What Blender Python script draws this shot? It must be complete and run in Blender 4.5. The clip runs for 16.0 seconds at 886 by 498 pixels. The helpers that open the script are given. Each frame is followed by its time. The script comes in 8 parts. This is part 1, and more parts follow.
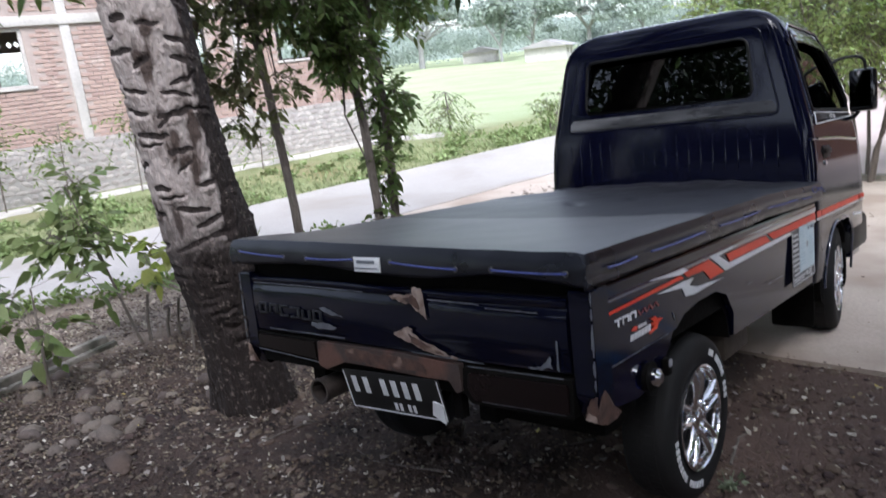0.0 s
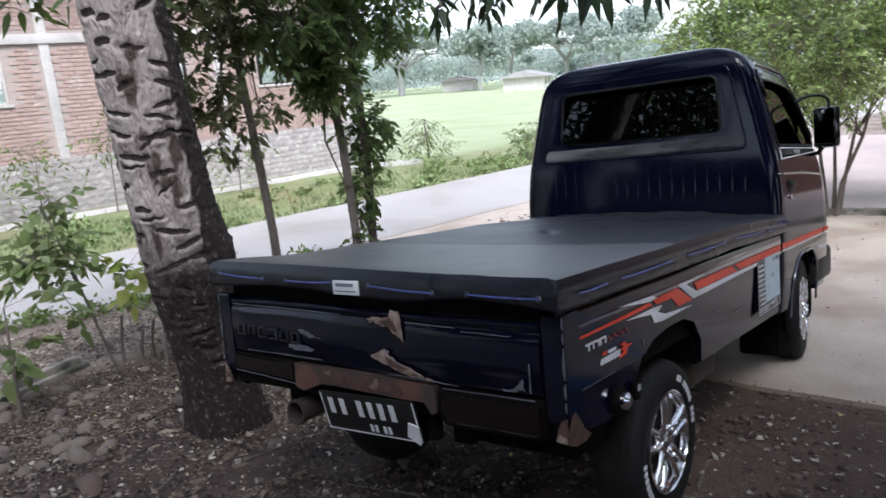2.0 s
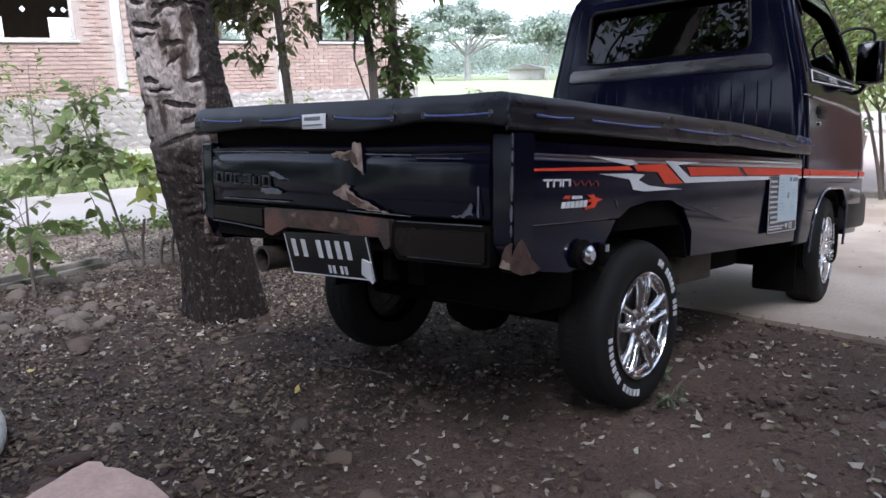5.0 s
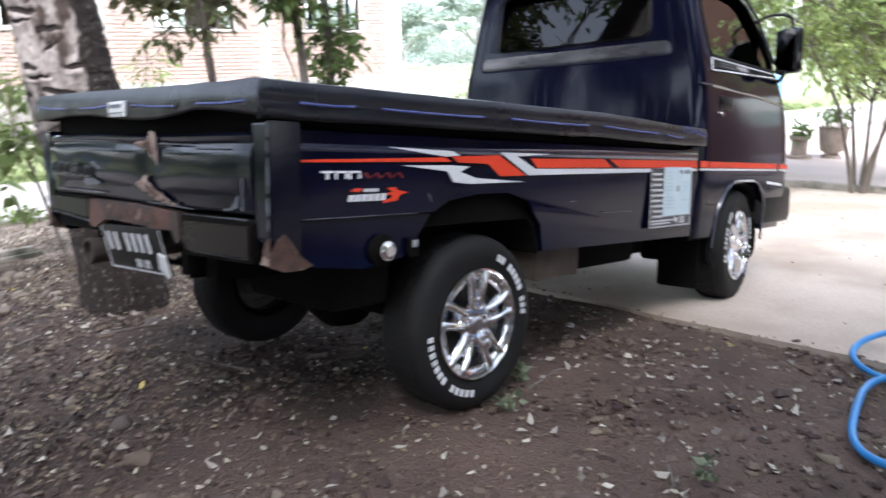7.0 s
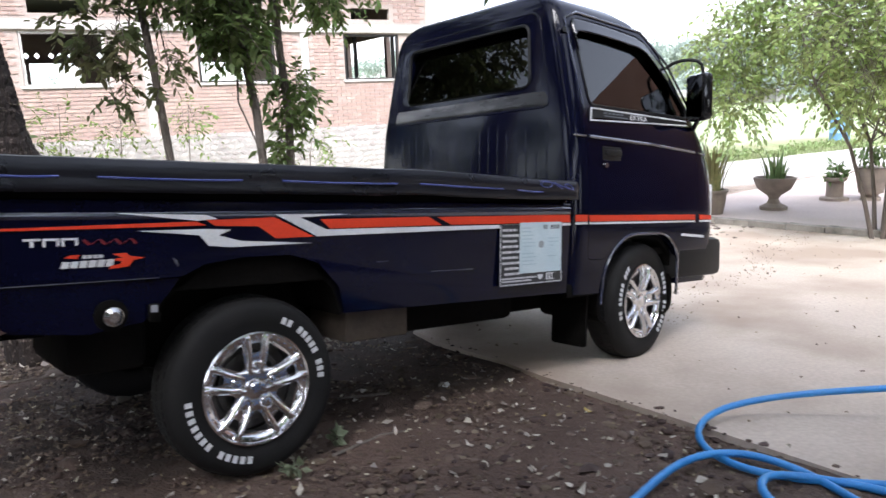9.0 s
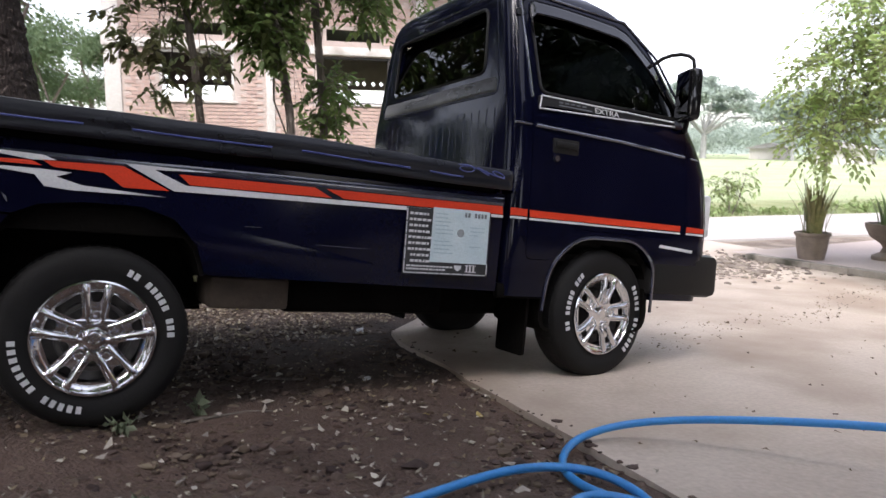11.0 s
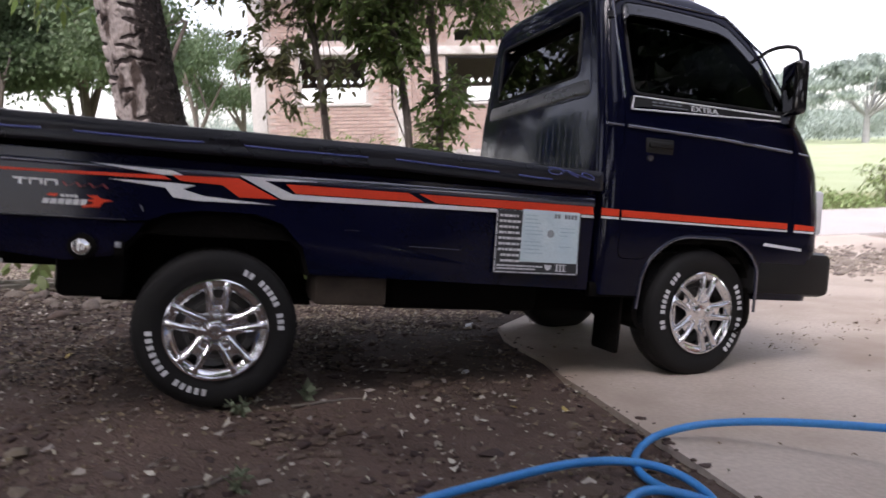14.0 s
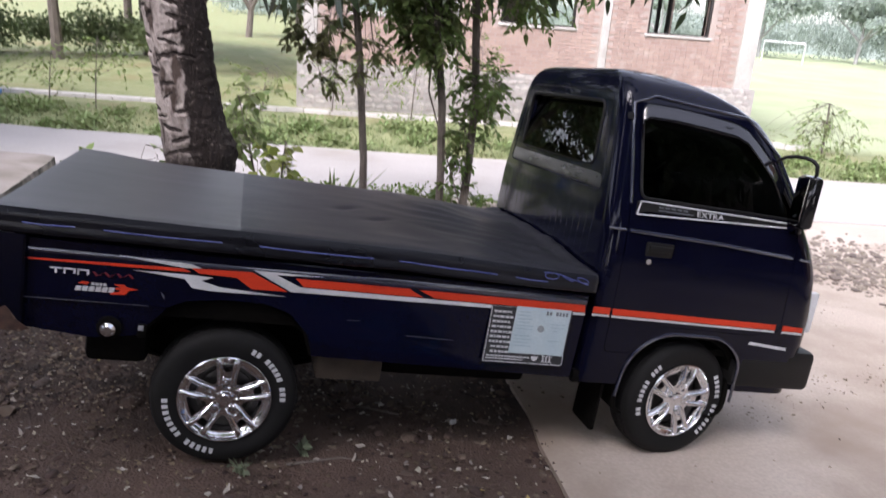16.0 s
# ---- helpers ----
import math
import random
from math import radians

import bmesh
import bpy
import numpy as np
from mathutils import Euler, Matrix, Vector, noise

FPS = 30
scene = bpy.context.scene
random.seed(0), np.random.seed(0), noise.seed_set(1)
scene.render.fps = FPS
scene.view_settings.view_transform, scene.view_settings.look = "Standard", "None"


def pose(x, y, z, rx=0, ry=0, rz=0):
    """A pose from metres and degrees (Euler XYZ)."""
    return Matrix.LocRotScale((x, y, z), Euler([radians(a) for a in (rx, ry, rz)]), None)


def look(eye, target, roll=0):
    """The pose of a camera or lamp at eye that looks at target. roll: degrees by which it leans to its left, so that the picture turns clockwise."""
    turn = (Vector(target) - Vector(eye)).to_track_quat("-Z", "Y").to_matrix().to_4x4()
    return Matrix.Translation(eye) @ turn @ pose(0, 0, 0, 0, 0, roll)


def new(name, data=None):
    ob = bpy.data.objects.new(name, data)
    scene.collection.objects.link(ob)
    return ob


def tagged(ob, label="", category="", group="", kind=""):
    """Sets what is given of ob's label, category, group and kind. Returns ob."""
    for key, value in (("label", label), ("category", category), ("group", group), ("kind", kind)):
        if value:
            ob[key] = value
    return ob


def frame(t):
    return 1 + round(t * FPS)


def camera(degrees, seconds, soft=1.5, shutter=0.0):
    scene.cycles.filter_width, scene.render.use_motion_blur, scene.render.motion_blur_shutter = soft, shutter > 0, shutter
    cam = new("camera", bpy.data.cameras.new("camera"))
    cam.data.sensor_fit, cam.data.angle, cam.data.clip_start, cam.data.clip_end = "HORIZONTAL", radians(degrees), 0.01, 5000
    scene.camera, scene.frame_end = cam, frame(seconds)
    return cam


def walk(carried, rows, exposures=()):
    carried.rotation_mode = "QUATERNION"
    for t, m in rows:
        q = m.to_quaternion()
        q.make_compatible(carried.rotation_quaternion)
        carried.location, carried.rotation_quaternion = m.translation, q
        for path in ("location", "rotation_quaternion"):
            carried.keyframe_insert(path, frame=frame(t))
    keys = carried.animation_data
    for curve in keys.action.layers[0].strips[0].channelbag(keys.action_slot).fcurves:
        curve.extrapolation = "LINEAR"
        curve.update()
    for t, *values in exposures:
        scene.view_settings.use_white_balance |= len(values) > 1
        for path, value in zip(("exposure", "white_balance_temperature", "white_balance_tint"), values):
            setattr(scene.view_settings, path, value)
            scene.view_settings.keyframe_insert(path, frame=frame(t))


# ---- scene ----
cam = camera(62.0, 16.0, 1.5, 0.5)
PATH = [
    (0, (-2.18, -1.525, 1.546), (-0.717, -0.264, 1.026), -6.3),
    (0.5, (-2.202, -1.545, 1.573), (-0.744, -0.247, 1.137), -5.7),
    (1, (-2.223, -1.553, 1.572), (-0.745, -0.271, 1.157), -5.6),
    (1.5, (-2.231, -1.554, 1.561), (-0.738, -0.288, 1.149), -5.1),
    (2, (-2.227, -1.561, 1.557), (-0.707, -0.344, 1.1), -4.9),
    (2.5, (-2.194, -1.554, 1.539), (-0.628, -0.398, 1.081), -4.4),
    (3, (-2.179, -1.629, 1.512), (-0.705, -0.34, 1.103), -5.6),
    (3.5, (-2.177, -1.646, 1.381), (-0.668, -0.404, 0.958), -4.6),
    (4, (-2.152, -1.619, 1.249), (-0.659, -0.374, 0.78), -2.5),
    (4.2, (-2.152, -1.637, 1.212), (-0.671, -0.387, 0.718), -1.0),
    (6.3, (-1.835, -2.013, 1.057), (-0.599, -0.5, 0.628), -1.6),
    (6.5, (-1.779, -2.051, 1.064), (-0.586, -0.509, 0.621), -0.5),
    (7, (-1.63, -2.125, 1.091), (-0.242, -0.776, 0.587), -0.9),
    (7.5, (-1.476, -2.162, 1.042), (-0.039, -0.855, 0.568), -4.0),
    (8, (-1.277, -2.229, 1.07), (0.113, -0.842, 0.689), -2.7),
    (8.5, (-1.098, -2.39, 1.084), (0.262, -0.967, 0.728), -3.6),
    (9, (-0.904, -2.71, 1.117), (0.341, -1.194, 0.728), -2.3),
    (9.5, (-0.711, -2.802, 1.074), (0.505, -1.259, 0.701), -4.3),
    (9.7, (-0.629, -2.812, 1.126), (0.534, -1.242, 0.7), -3.0),
    (11.8, (0.027, -3.248, 0.723), (0.748, -1.386, 0.603), -0.6),
    (12, (0.021, -3.263, 0.718), (0.673, -1.374, 0.631), -1.1),
    (12.5, (0.05, -3.275, 0.711), (0.798, -1.423, 0.612), -0.3),
    (13, (0.049, -3.274, 0.718), (0.802, -1.423, 0.625), -0.4),
    (13.5, (0.022, -3.294, 0.714), (0.697, -1.415, 0.6), -0.7),
    (14, (-0.005, -3.279, 0.913), (0.598, -1.395, 0.619), -1.3),
    (14.5, (-0.064, -3.289, 1.264), (0.419, -1.386, 0.881), -3.2),
    (15, (-0.045, -3.331, 1.547), (0.426, -1.448, 1.065), 3.7),
    (15.5, (0.033, -3.373, 1.659), (0.515, -1.493, 1.177), 4.1),
    (16, (0.129, -3.319, 1.75), (0.614, -1.475, 1.145), 4.3),
]
EXPOSURES = [(0, 1.45, 5970, 14), (1, 1.36, 5970, 14), (3.5, 1.27, 5870, 15), (4.2, 1.36, 5870, 16), (6.3, 2.14, 5970, 14), (7, 2.4, 6070, 13), (7.5, 2.45, 6120, 13), (8, 2.25, 6120, 12), (9, 1.98, 6220, 14), (9.7, 1.78, 6570, 17), (11.8, 1.6, 6470, 17), (13, 1.63, 6420, 18), (13.5, 1.47, 6420, 19), (14, 1.42, 6520, 22), (14.5, 1.8, 6620, 22), (15.5, 1.65, 6420, 21), (16, 1.57, 6370, 21)]
walk(cam, [(t, look(eye, target, roll)) for t, eye, target, roll in PATH], EXPOSURES)

# ---- world and light ----
SUN_EL, SUN_AZ = 50.0, -132.0
world = bpy.data.worlds.new("overcast_sky")
scene.world = world
world.use_nodes = True
wn, wl = world.node_tree.nodes, world.node_tree.links
sky = wn.new("ShaderNodeTexSky")
sky.sky_type, sky.sun_disc = "NISHITA", False
sky.sun_elevation, sky.sun_rotation = radians(SUN_EL), radians(90 - SUN_AZ)
sky.air_density, sky.dust_density, sky.ozone_density = 1.0, 1.5, 1.0
grey = wn.new("ShaderNodeHueSaturation")
grey.inputs["Saturation"].default_value = 0.42
grey.inputs["Value"].default_value = 1.0
wl.new(sky.outputs[0], grey.inputs["Color"])
wl.new(grey.outputs[0], wn["Background"].inputs["Color"])
wn["Background"].inputs["Strength"].default_value = 0.15
sun = bpy.data.lights.new("sun", "SUN")
sun.energy, sun.angle, sun.color = 2.0, radians(30), (1.0, 0.985, 0.97)
sun_ob = new("sun", sun)
sun_dir = Vector((math.cos(radians(SUN_EL)) * math.cos(radians(SUN_AZ)), math.cos(radians(SUN_EL)) * math.sin(radians(SUN_AZ)), math.sin(radians(SUN_EL))))
sun_ob.matrix_world = look(sun_dir * 60, (0, 0, 0))


# ---- materials ----
def mat(name, c1, c2=None, scale=6.0, rough=0.6, metal=0.0, bump=0.15, fine=70.0, c3=None, cut=(0.45, 0.6), coat=0.0, dist=0.01, rvar=0.1, island=0.0, thin=0.0, stretch=None, obj_rand=0.0, spec=0.5):
    """Principled surface with coarse and fine variation; c3 adds stains with a soft-edged noise mask."""
    m = bpy.data.materials.new(name)
    m.use_nodes = True
    nt = m.node_tree
    n, l = nt.nodes, nt.links
    b = n["Principled BSDF"]
    tc = n.new("ShaderNodeTexCoord")
    src = tc.outputs["Object"]
    if stretch:
        mp = n.new("ShaderNodeMapping")
        mp.inputs["Scale"].default_value = stretch
        l.new(src, mp.inputs["Vector"])
        src = mp.outputs[0]

    def noise_tex(s, detail=5.0):
        t = n.new("ShaderNodeTexNoise")
        t.inputs["Scale"].default_value, t.inputs["Detail"].default_value = s, detail
        l.new(src, t.inputs["Vector"])
        return t.outputs["Fac"]

    def ramp(fac, lo, hi):
        r = n.new("ShaderNodeMapRange")
        r.inputs["From Min"].default_value, r.inputs["From Max"].default_value = lo, hi
        l.new(fac, r.inputs["Value"])
        return r.outputs[0]

    def mix(fac, a, bb):
        x = n.new("ShaderNodeMix")
        x.data_type = "RGBA"
        for sock, v in ((x.inputs[0], fac), (x.inputs[6], a), (x.inputs[7], bb)):
            if hasattr(v, "is_linked"):
                l.new(v, sock)
            elif isinstance(v, (int, float)):
                sock.default_value = v
            else:
                sock.default_value = (*v, 1)
        return x.outputs[2]

    coarse, grain = noise_tex(scale), noise_tex(fine, 3.0)
    col = mix(ramp(coarse, 0.3, 0.7), c1, c2 or tuple(v * 0.8 for v in c1))
    dark = mix(ramp(grain, 0.3, 0.75), tuple(v * 0.82 for v in (1, 1, 1)), (1, 1, 1))
    mul = n.new("ShaderNodeMix")
    mul.data_type, mul.blend_type = "RGBA", "MULTIPLY"
    mul.inputs[0].default_value = 1.0
    l.new(col, mul.inputs[6]), l.new(dark, mul.inputs[7])
    col = mul.outputs[2]
    if c3:
        col = mix(ramp(noise_tex(scale * 0.43 + 0.37, 6.0), *cut), col, c3)
    if island or obj_rand:
        if island:
            g = n.new("ShaderNodeNewGeometry")
            rnd = g.outputs["Random Per Island"]
        else:
            g = n.new("ShaderNodeObjectInfo")
            rnd = g.outputs["Random"]
        hs = n.new("ShaderNodeHueSaturation")
        amt = island or obj_rand
        r = n.new("ShaderNodeMapRange")
        r.inputs["To Min"].default_value, r.inputs["To Max"].default_value = 1 - amt, 1 + amt
        l.new(rnd, r.inputs["Value"])
        l.new(r.outputs[0], hs.inputs["Value"])
        r2 = n.new("ShaderNodeMapRange")
        r2.inputs["To Min"].default_value, r2.inputs["To Max"].default_value = 0.5 - amt * 0.06, 0.5 + amt * 0.05
        l.new(rnd, r2.inputs["Value"])
        l.new(r2.outputs[0], hs.inputs["Hue"])
        l.new(col, hs.inputs["Color"])
        col = hs.outputs[0]
    l.new(col, b.inputs["Base Color"])
    b.inputs["Metallic"].default_value = metal
    b.inputs["Specular IOR Level"].default_value = spec
    rr = n.new("ShaderNodeMapRange")
    rr.inputs["To Min"].default_value, rr.inputs["To Max"].default_value = max(0.02, rough - rvar), min(1, rough + rvar)
    l.new(coarse, rr.inputs["Value"])
    l.new(rr.outputs[0], b.inputs["Roughness"])
    if coat:
        b.inputs["Coat Weight"].default_value, b.inputs["Coat Roughness"].default_value = coat, 0.06
    if bump:
        bp = n.new("ShaderNodeBump")
        bp.inputs["Strength"].default_value, bp.inputs["Distance"].default_value = bump, dist
        ad = n.new("ShaderNodeMath")
        ad.operation = "ADD"
        l.new(coarse, ad.inputs[0]), l.new(grain, ad.inputs[1])
        l.new(ad.outputs[0], bp.inputs["Height"])
        l.new(bp.outputs[0], b.inputs["Normal"])
    if thin:
        tr = n.new("ShaderNodeBsdfTranslucent")
        l.new(col, tr.inputs["Color"])
        mx = n.new("ShaderNodeMixShader")
        mx.inputs[0].default_value = thin
        l.new(b.outputs[0], mx.inputs[1]), l.new(tr.outputs[0], mx.inputs[2])
        l.new(mx.outputs[0], n["Material Output"].inputs["Surface"])
    return m


PAINT = mat("navy_paint", (0.0022, 0.0028, 0.013), (0.0035, 0.0042, 0.018), 3, 0.1, 0, 0.012, 220, rvar=0.05, dist=0.002, spec=0.24)
CABPAINT = mat("navy_cab_paint", (0.0022, 0.0027, 0.011), (0.0038, 0.0044, 0.015), 2.5, 0.09, 0, 0.012, 200, rvar=0.05, dist=0.002, spec=0.24)
GATEPAINT = mat("worn_tailgate_paint", (0.0018, 0.0024, 0.009), (0.003, 0.0038, 0.012), 4, 0.12, 0, 0.04, 120, c3=(0.007, 0.0075, 0.009), cut=(0.62, 0.78), spec=0.27, rvar=0.06, dist=0.004)
BLACK = mat("black_plastic", (0.006, 0.006, 0.0065), (0.011, 0.0105, 0.01), 9, 0.5, 0, 0.08, 150, spec=0.3)
# near-black grime that also holds the underbody shade in its colour
UNDER = mat("grimy_shaded_underbody", (0.0025, 0.0023, 0.0021), (0.007, 0.006, 0.005), 7, 0.9, 0, 0.3, 60, spec=0.1)
RUST = mat("rusty_bare_steel", (0.10, 0.05, 0.035), (0.045, 0.026, 0.02), 30, 0.75, 0.1, 0.4, 150, c3=(0.25, 0.18, 0.14), cut=(0.58, 0.68))
DENT = mat("scraped_bare_filler", (0.34, 0.27, 0.23), (0.14, 0.085, 0.065), 26, 0.8, 0, 0.3, 160)
RUBBER = mat("tyre_rubber", (0.0065, 0.0065, 0.007), (0.012, 0.0115, 0.011), 8, 0.75, 0, 0.15, 160, spec=0.28)
CHROME = mat("chrome", (0.86, 0.86, 0.87), (0.78, 0.78, 0.8), 12, 0.13, 1.0, 0.03, 90, rvar=0.05)
STEEL = mat("dull_steel", (0.16, 0.15, 0.14), (0.09, 0.085, 0.08), 14, 0.45, 0.8, 0.2, 90)
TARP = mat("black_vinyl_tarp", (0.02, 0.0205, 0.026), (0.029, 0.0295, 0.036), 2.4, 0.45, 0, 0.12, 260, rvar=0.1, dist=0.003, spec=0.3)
# rear tarp piece, its sky sheen put into a paler base colour
TARP_R = mat("sheen_vinyl_tarp", (0.08, 0.081, 0.086), (0.095, 0.096, 0.1), 2.4, 0.45, 0, 0.12, 260, rvar=0.08, dist=0.003, spec=0.45)
ROPE = mat("navy_nylon_rope", (0.03, 0.045, 0.22), (0.1, 0.12, 0.3), 40, 0.4, 0, 0.3, 300)
RED = mat("red_vinyl", (0.74, 0.06, 0.022), (0.66, 0.05, 0.018), 5, 0.4, 0, 0.03, 200, spec=0.25)
DULLRED = mat("faded_red_vinyl", (0.2, 0.012, 0.014), (0.14, 0.01, 0.012), 5, 0.35, 0, 0.03, 200)
WHITE = mat("white_vinyl", (0.74, 0.75, 0.76), (0.6, 0.61, 0.63), 6, 0.4, 0, 0.03, 200)
SILVER = mat("silver_vinyl", (0.36, 0.37, 0.39), (0.28, 0.29, 0.31), 6, 0.35, 0, 0.03, 200)
SCRATCH = mat("scuffed_paint", (0.12, 0.125, 0.14), (0.06, 0.065, 0.08), 30, 0.6, 0, 0.1, 200)
PALEBLUE = mat("pale_blue_paper", (0.5, 0.63, 0.68), (0.6, 0.7, 0.73), 12, 0.5, 0, 0.03, 200)
GREY = mat("grey_ink", (0.16, 0.18, 0.2), (0.12, 0.13, 0.15), 9, 0.5, 0, 0.02, 90)
BARK = mat("grey_bark", (0.2, 0.17, 0.145), (0.12, 0.1, 0.085), 9, 0.95, 0, 0.7, 60, dist=0.03, stretch=(1, 1, 0.35))
CONC = mat("concrete_slab", (0.58, 0.50, 0.42), (0.49, 0.41, 0.34), 1.3, 0.85, 0, 0.3, 55, c3=(0.32, 0.25, 0.195), cut=(0.48, 0.68), dist=0.006)
ROADM = mat("pale_concrete_road", (0.45, 0.425, 0.4), (0.39, 0.365, 0.34), 0.7, 0.9, 0, 0.25, 40, c3=(0.3, 0.275, 0.24), cut=(0.55, 0.75))
KERBM = mat("mossy_concrete", (0.37, 0.335, 0.29), (0.24, 0.215, 0.185), 5, 0.9, 0, 0.4, 60, c3=(0.05, 0.05, 0.035), cut=(0.48, 0.62))
PLASTER = mat("bare_cement_plaster", (0.6, 0.57, 0.53), (0.5, 0.475, 0.44), 2.2, 0.92, 0, 0.3, 40, c3=(0.3, 0.27, 0.23), cut=(0.58, 0.75))
MORTAR = mat("mortar", (0.455, 0.38, 0.335), (0.405, 0.335, 0.295), 5, 0.95, 0, 0.4, 40)
BRICKM = mat("red_clay_brick", (0.45, 0.33, 0.28), (0.4, 0.285, 0.24), 9, 0.9, 0, 0.4, 60, obj_rand=0.1, c3=(0.49, 0.405, 0.36), cut=(0.55, 0.72))
BRICKS = mat("red_clay_bricks", (0.45, 0.33, 0.28), (0.4, 0.285, 0.24), 9, 0.9, 0, 0.4, 60, island=0.1, c3=(0.49, 0.405, 0.36), cut=(0.55, 0.72))
DARKWOOD = mat("dark_painted_frame", (0.02, 0.018, 0.016), (0.035, 0.03, 0.026), 8, 0.6, 0, 0.2, 80)
HOSE = mat("blue_pvc_hose", (0.03, 0.24, 0.62), (0.05, 0.3, 0.7), 7, 0.35, 0, 0.05, 120)


# ---- mesh helpers ----
def part(name, bm, material, parent=None, label="", smooth=40, sharp=True):
    me = bpy.data.meshes.new(name)
    if isinstance(bm, bpy.types.Mesh):
        me = bm
        me.name = name
    elif isinstance(bm, tuple):
        me.from_pydata(*bm)
    else:
        bm.to_mesh(me)
        bm.free()
    if material and not me.materials:
        me.materials.append(material)
    if smooth:
        me.polygons.foreach_set("use_smooth", [True] * len(me.polygons))
        if sharp:
            me.set_sharp_from_angle(angle=radians(smooth))
    ob = new(name, me)
    if parent:
        ob.parent = parent
    if label:
        ob["label"] = label
    return ob


def thing(name, label, category, m=None, group="", kind=""):
    ob = new(name)
    if m is not None:
        ob.matrix_world = m
    return tagged(ob, label, category, group, kind)


def box(bm, x0, y0, z0, x1, y1, z1, bevel=0.0, m=None):
    r = bmesh.ops.create_cube(bm, size=1)
    vs = r["verts"]
    for v in vs:
        v.co = Vector((x0 if v.co.x < 0 else x1, y0 if v.co.y < 0 else y1, z0 if v.co.z < 0 else z1))
    if bevel:
        es = list({e for v in vs for e in v.link_edges})
        vs = list({v for f in bmesh.ops.bevel(bm, geom=es, offset=bevel, segments=2, affect="EDGES", profile=0.5)["faces"] for v in f.verts} | {v for v in vs if v.is_valid})
    if m is not None:
        bmesh.ops.transform(bm, matrix=m, verts=[v for v in vs if v.is_valid])
    return vs


def tube(bm, pts, radii, n=8, cap=True):
    pts = [Vector(p) for p in pts]
    if isinstance(radii, (int, float)):
        radii = [radii] * len(pts)
    rings, side = [], None
    for i, p in enumerate(pts):
        t = (pts[min(i + 1, len(pts) - 1)] - pts[max(i - 1, 0)]).normalized()
        if side is None:
            side = t.orthogonal().normalized()
        side = (side - t * side.dot(t)).normalized()
        up = t.cross(side)
        rings.append([bm.verts.new(p + (side * math.cos(a) + up * math.sin(a)) * radii[i]) for a in (math.tau * k / n for k in range(n))])
    for a, b in zip(rings, rings[1:]):
        for k in range(n):
            bm.faces.new((a[k], a[(k + 1) % n], b[(k + 1) % n], b[k]))
    if cap:
        bm.faces.new(rings[0][::-1]), bm.faces.new(rings[-1])
    return rings


def lathe(bm, prof, n=48, axis="y"):
    """Revolve (radius, along) pairs round an axis."""
    rings = []
    for r, h in prof:
        ring = []
        for k in range(n):
            a = math.tau * k / n
            c, s = r * math.cos(a), r * math.sin(a)
            ring.append(bm.verts.new((c, h, s) if axis == "y" else (c, s, h)))
        rings.append(ring)
    for a, b in zip(rings, rings[1:]):
        for k in range(n):
            bm.faces.new((a[k], a[(k + 1) % n], b[(k + 1) % n], b[k]))
    bmesh.ops.recalc_face_normals(bm, faces=bm.faces)
    return rings


def plate(bm, outline, holes=(), thick=0.02, to=None):
    """A flat sheet with holes: outline and holes in (u, v), given depth, mapped by to(u, v, w)."""
    from mathutils.geometry import tessellate_polygon

    to = to or (lambda u, v, w: (u, w, v))
    loops = [list(outline), *[list(h) for h in holes]]
    flat = [p for lp in loops for p in lp]
    tris = tessellate_polygon([[Vector((*p, 0)) for p in lp] for lp in loops])
    fr = [bm.verts.new(to(*p, 0.0)) for p in flat]
    bk = [bm.verts.new(to(*p, thick)) for p in flat]
    for t in tris:
        if len(set(t)) == 3:
            try:
                bm.faces.new([fr[i] for i in t]), bm.faces.new([bk[i] for i in reversed(t)])
            except ValueError:
                pass
    k = 0
    for lp in loops:
        for i in range(len(lp)):
            a, b = k + i, k + (i + 1) % len(lp)
            bm.faces.new((fr[a], fr[b], bk[b], bk[a]))
        k += len(lp)
    bmesh.ops.recalc_face_normals(bm, faces=bm.faces)


def solid(bm):
    me = bpy.data.meshes.new("tmp")
    bm.to_mesh(me), bm.free()
    return new("tmp", me)


def cut(base, cutters, how):
    """Boolean of a mesh object with some others, returned as a mesh."""
    mods = []
    for c, op in zip(cutters, how):
        md = base.modifiers.new("cut", "BOOLEAN")
        md.object, md.operation, md.solver = c, op, "EXACT"
        mods.append(md)
    me = bpy.data.meshes.new_from_object(base.evaluated_get(bpy.context.evaluated_depsgraph_get()))
    for md in mods:
        base.modifiers.remove(md)
    return me


def prism(outline, lo, hi, axis="y"):
    bm = bmesh.new()
    if axis == "y":
        plate(bm, outline, thick=hi - lo, to=lambda u, v, w: (u, lo + w, v))
    else:
        plate(bm, outline, thick=hi - lo, to=lambda u, v, w: (lo + w, u, v))
    return solid(bm)


def rounded(pts, r, n=4):
    """A polygon with its corners rounded."""
    out = []
    for i, p in enumerate(pts):
        p, a, b = Vector(p), Vector(pts[i - 1]), Vector(pts[(i + 1) % len(pts)])
        da, db = (a - p), (b - p)
        d = min(r, da.length * 0.45, db.length * 0.45)
        s, e = p + da.normalized() * d, p + db.normalized() * d
        for k in range(n + 1):
            t = k / n
            out.append(tuple(s * (1 - t) ** 2 + p * 2 * t * (1 - t) + e * t * t))
    return out


def interp(z, table):
    return float(np.interp(z, [t[0] for t in table], [t[1] for t in table]))


# ---- ground ----
def road_near(x):
    return 5.75 - 0.19 * x


def road_far(x):
    return 8.75 - 0.19 * x


def smooth_step(a, b, v):
    t = min(1, max(0, (v - a) / (b - a)))
    return t * t * (3 - 2 * t)


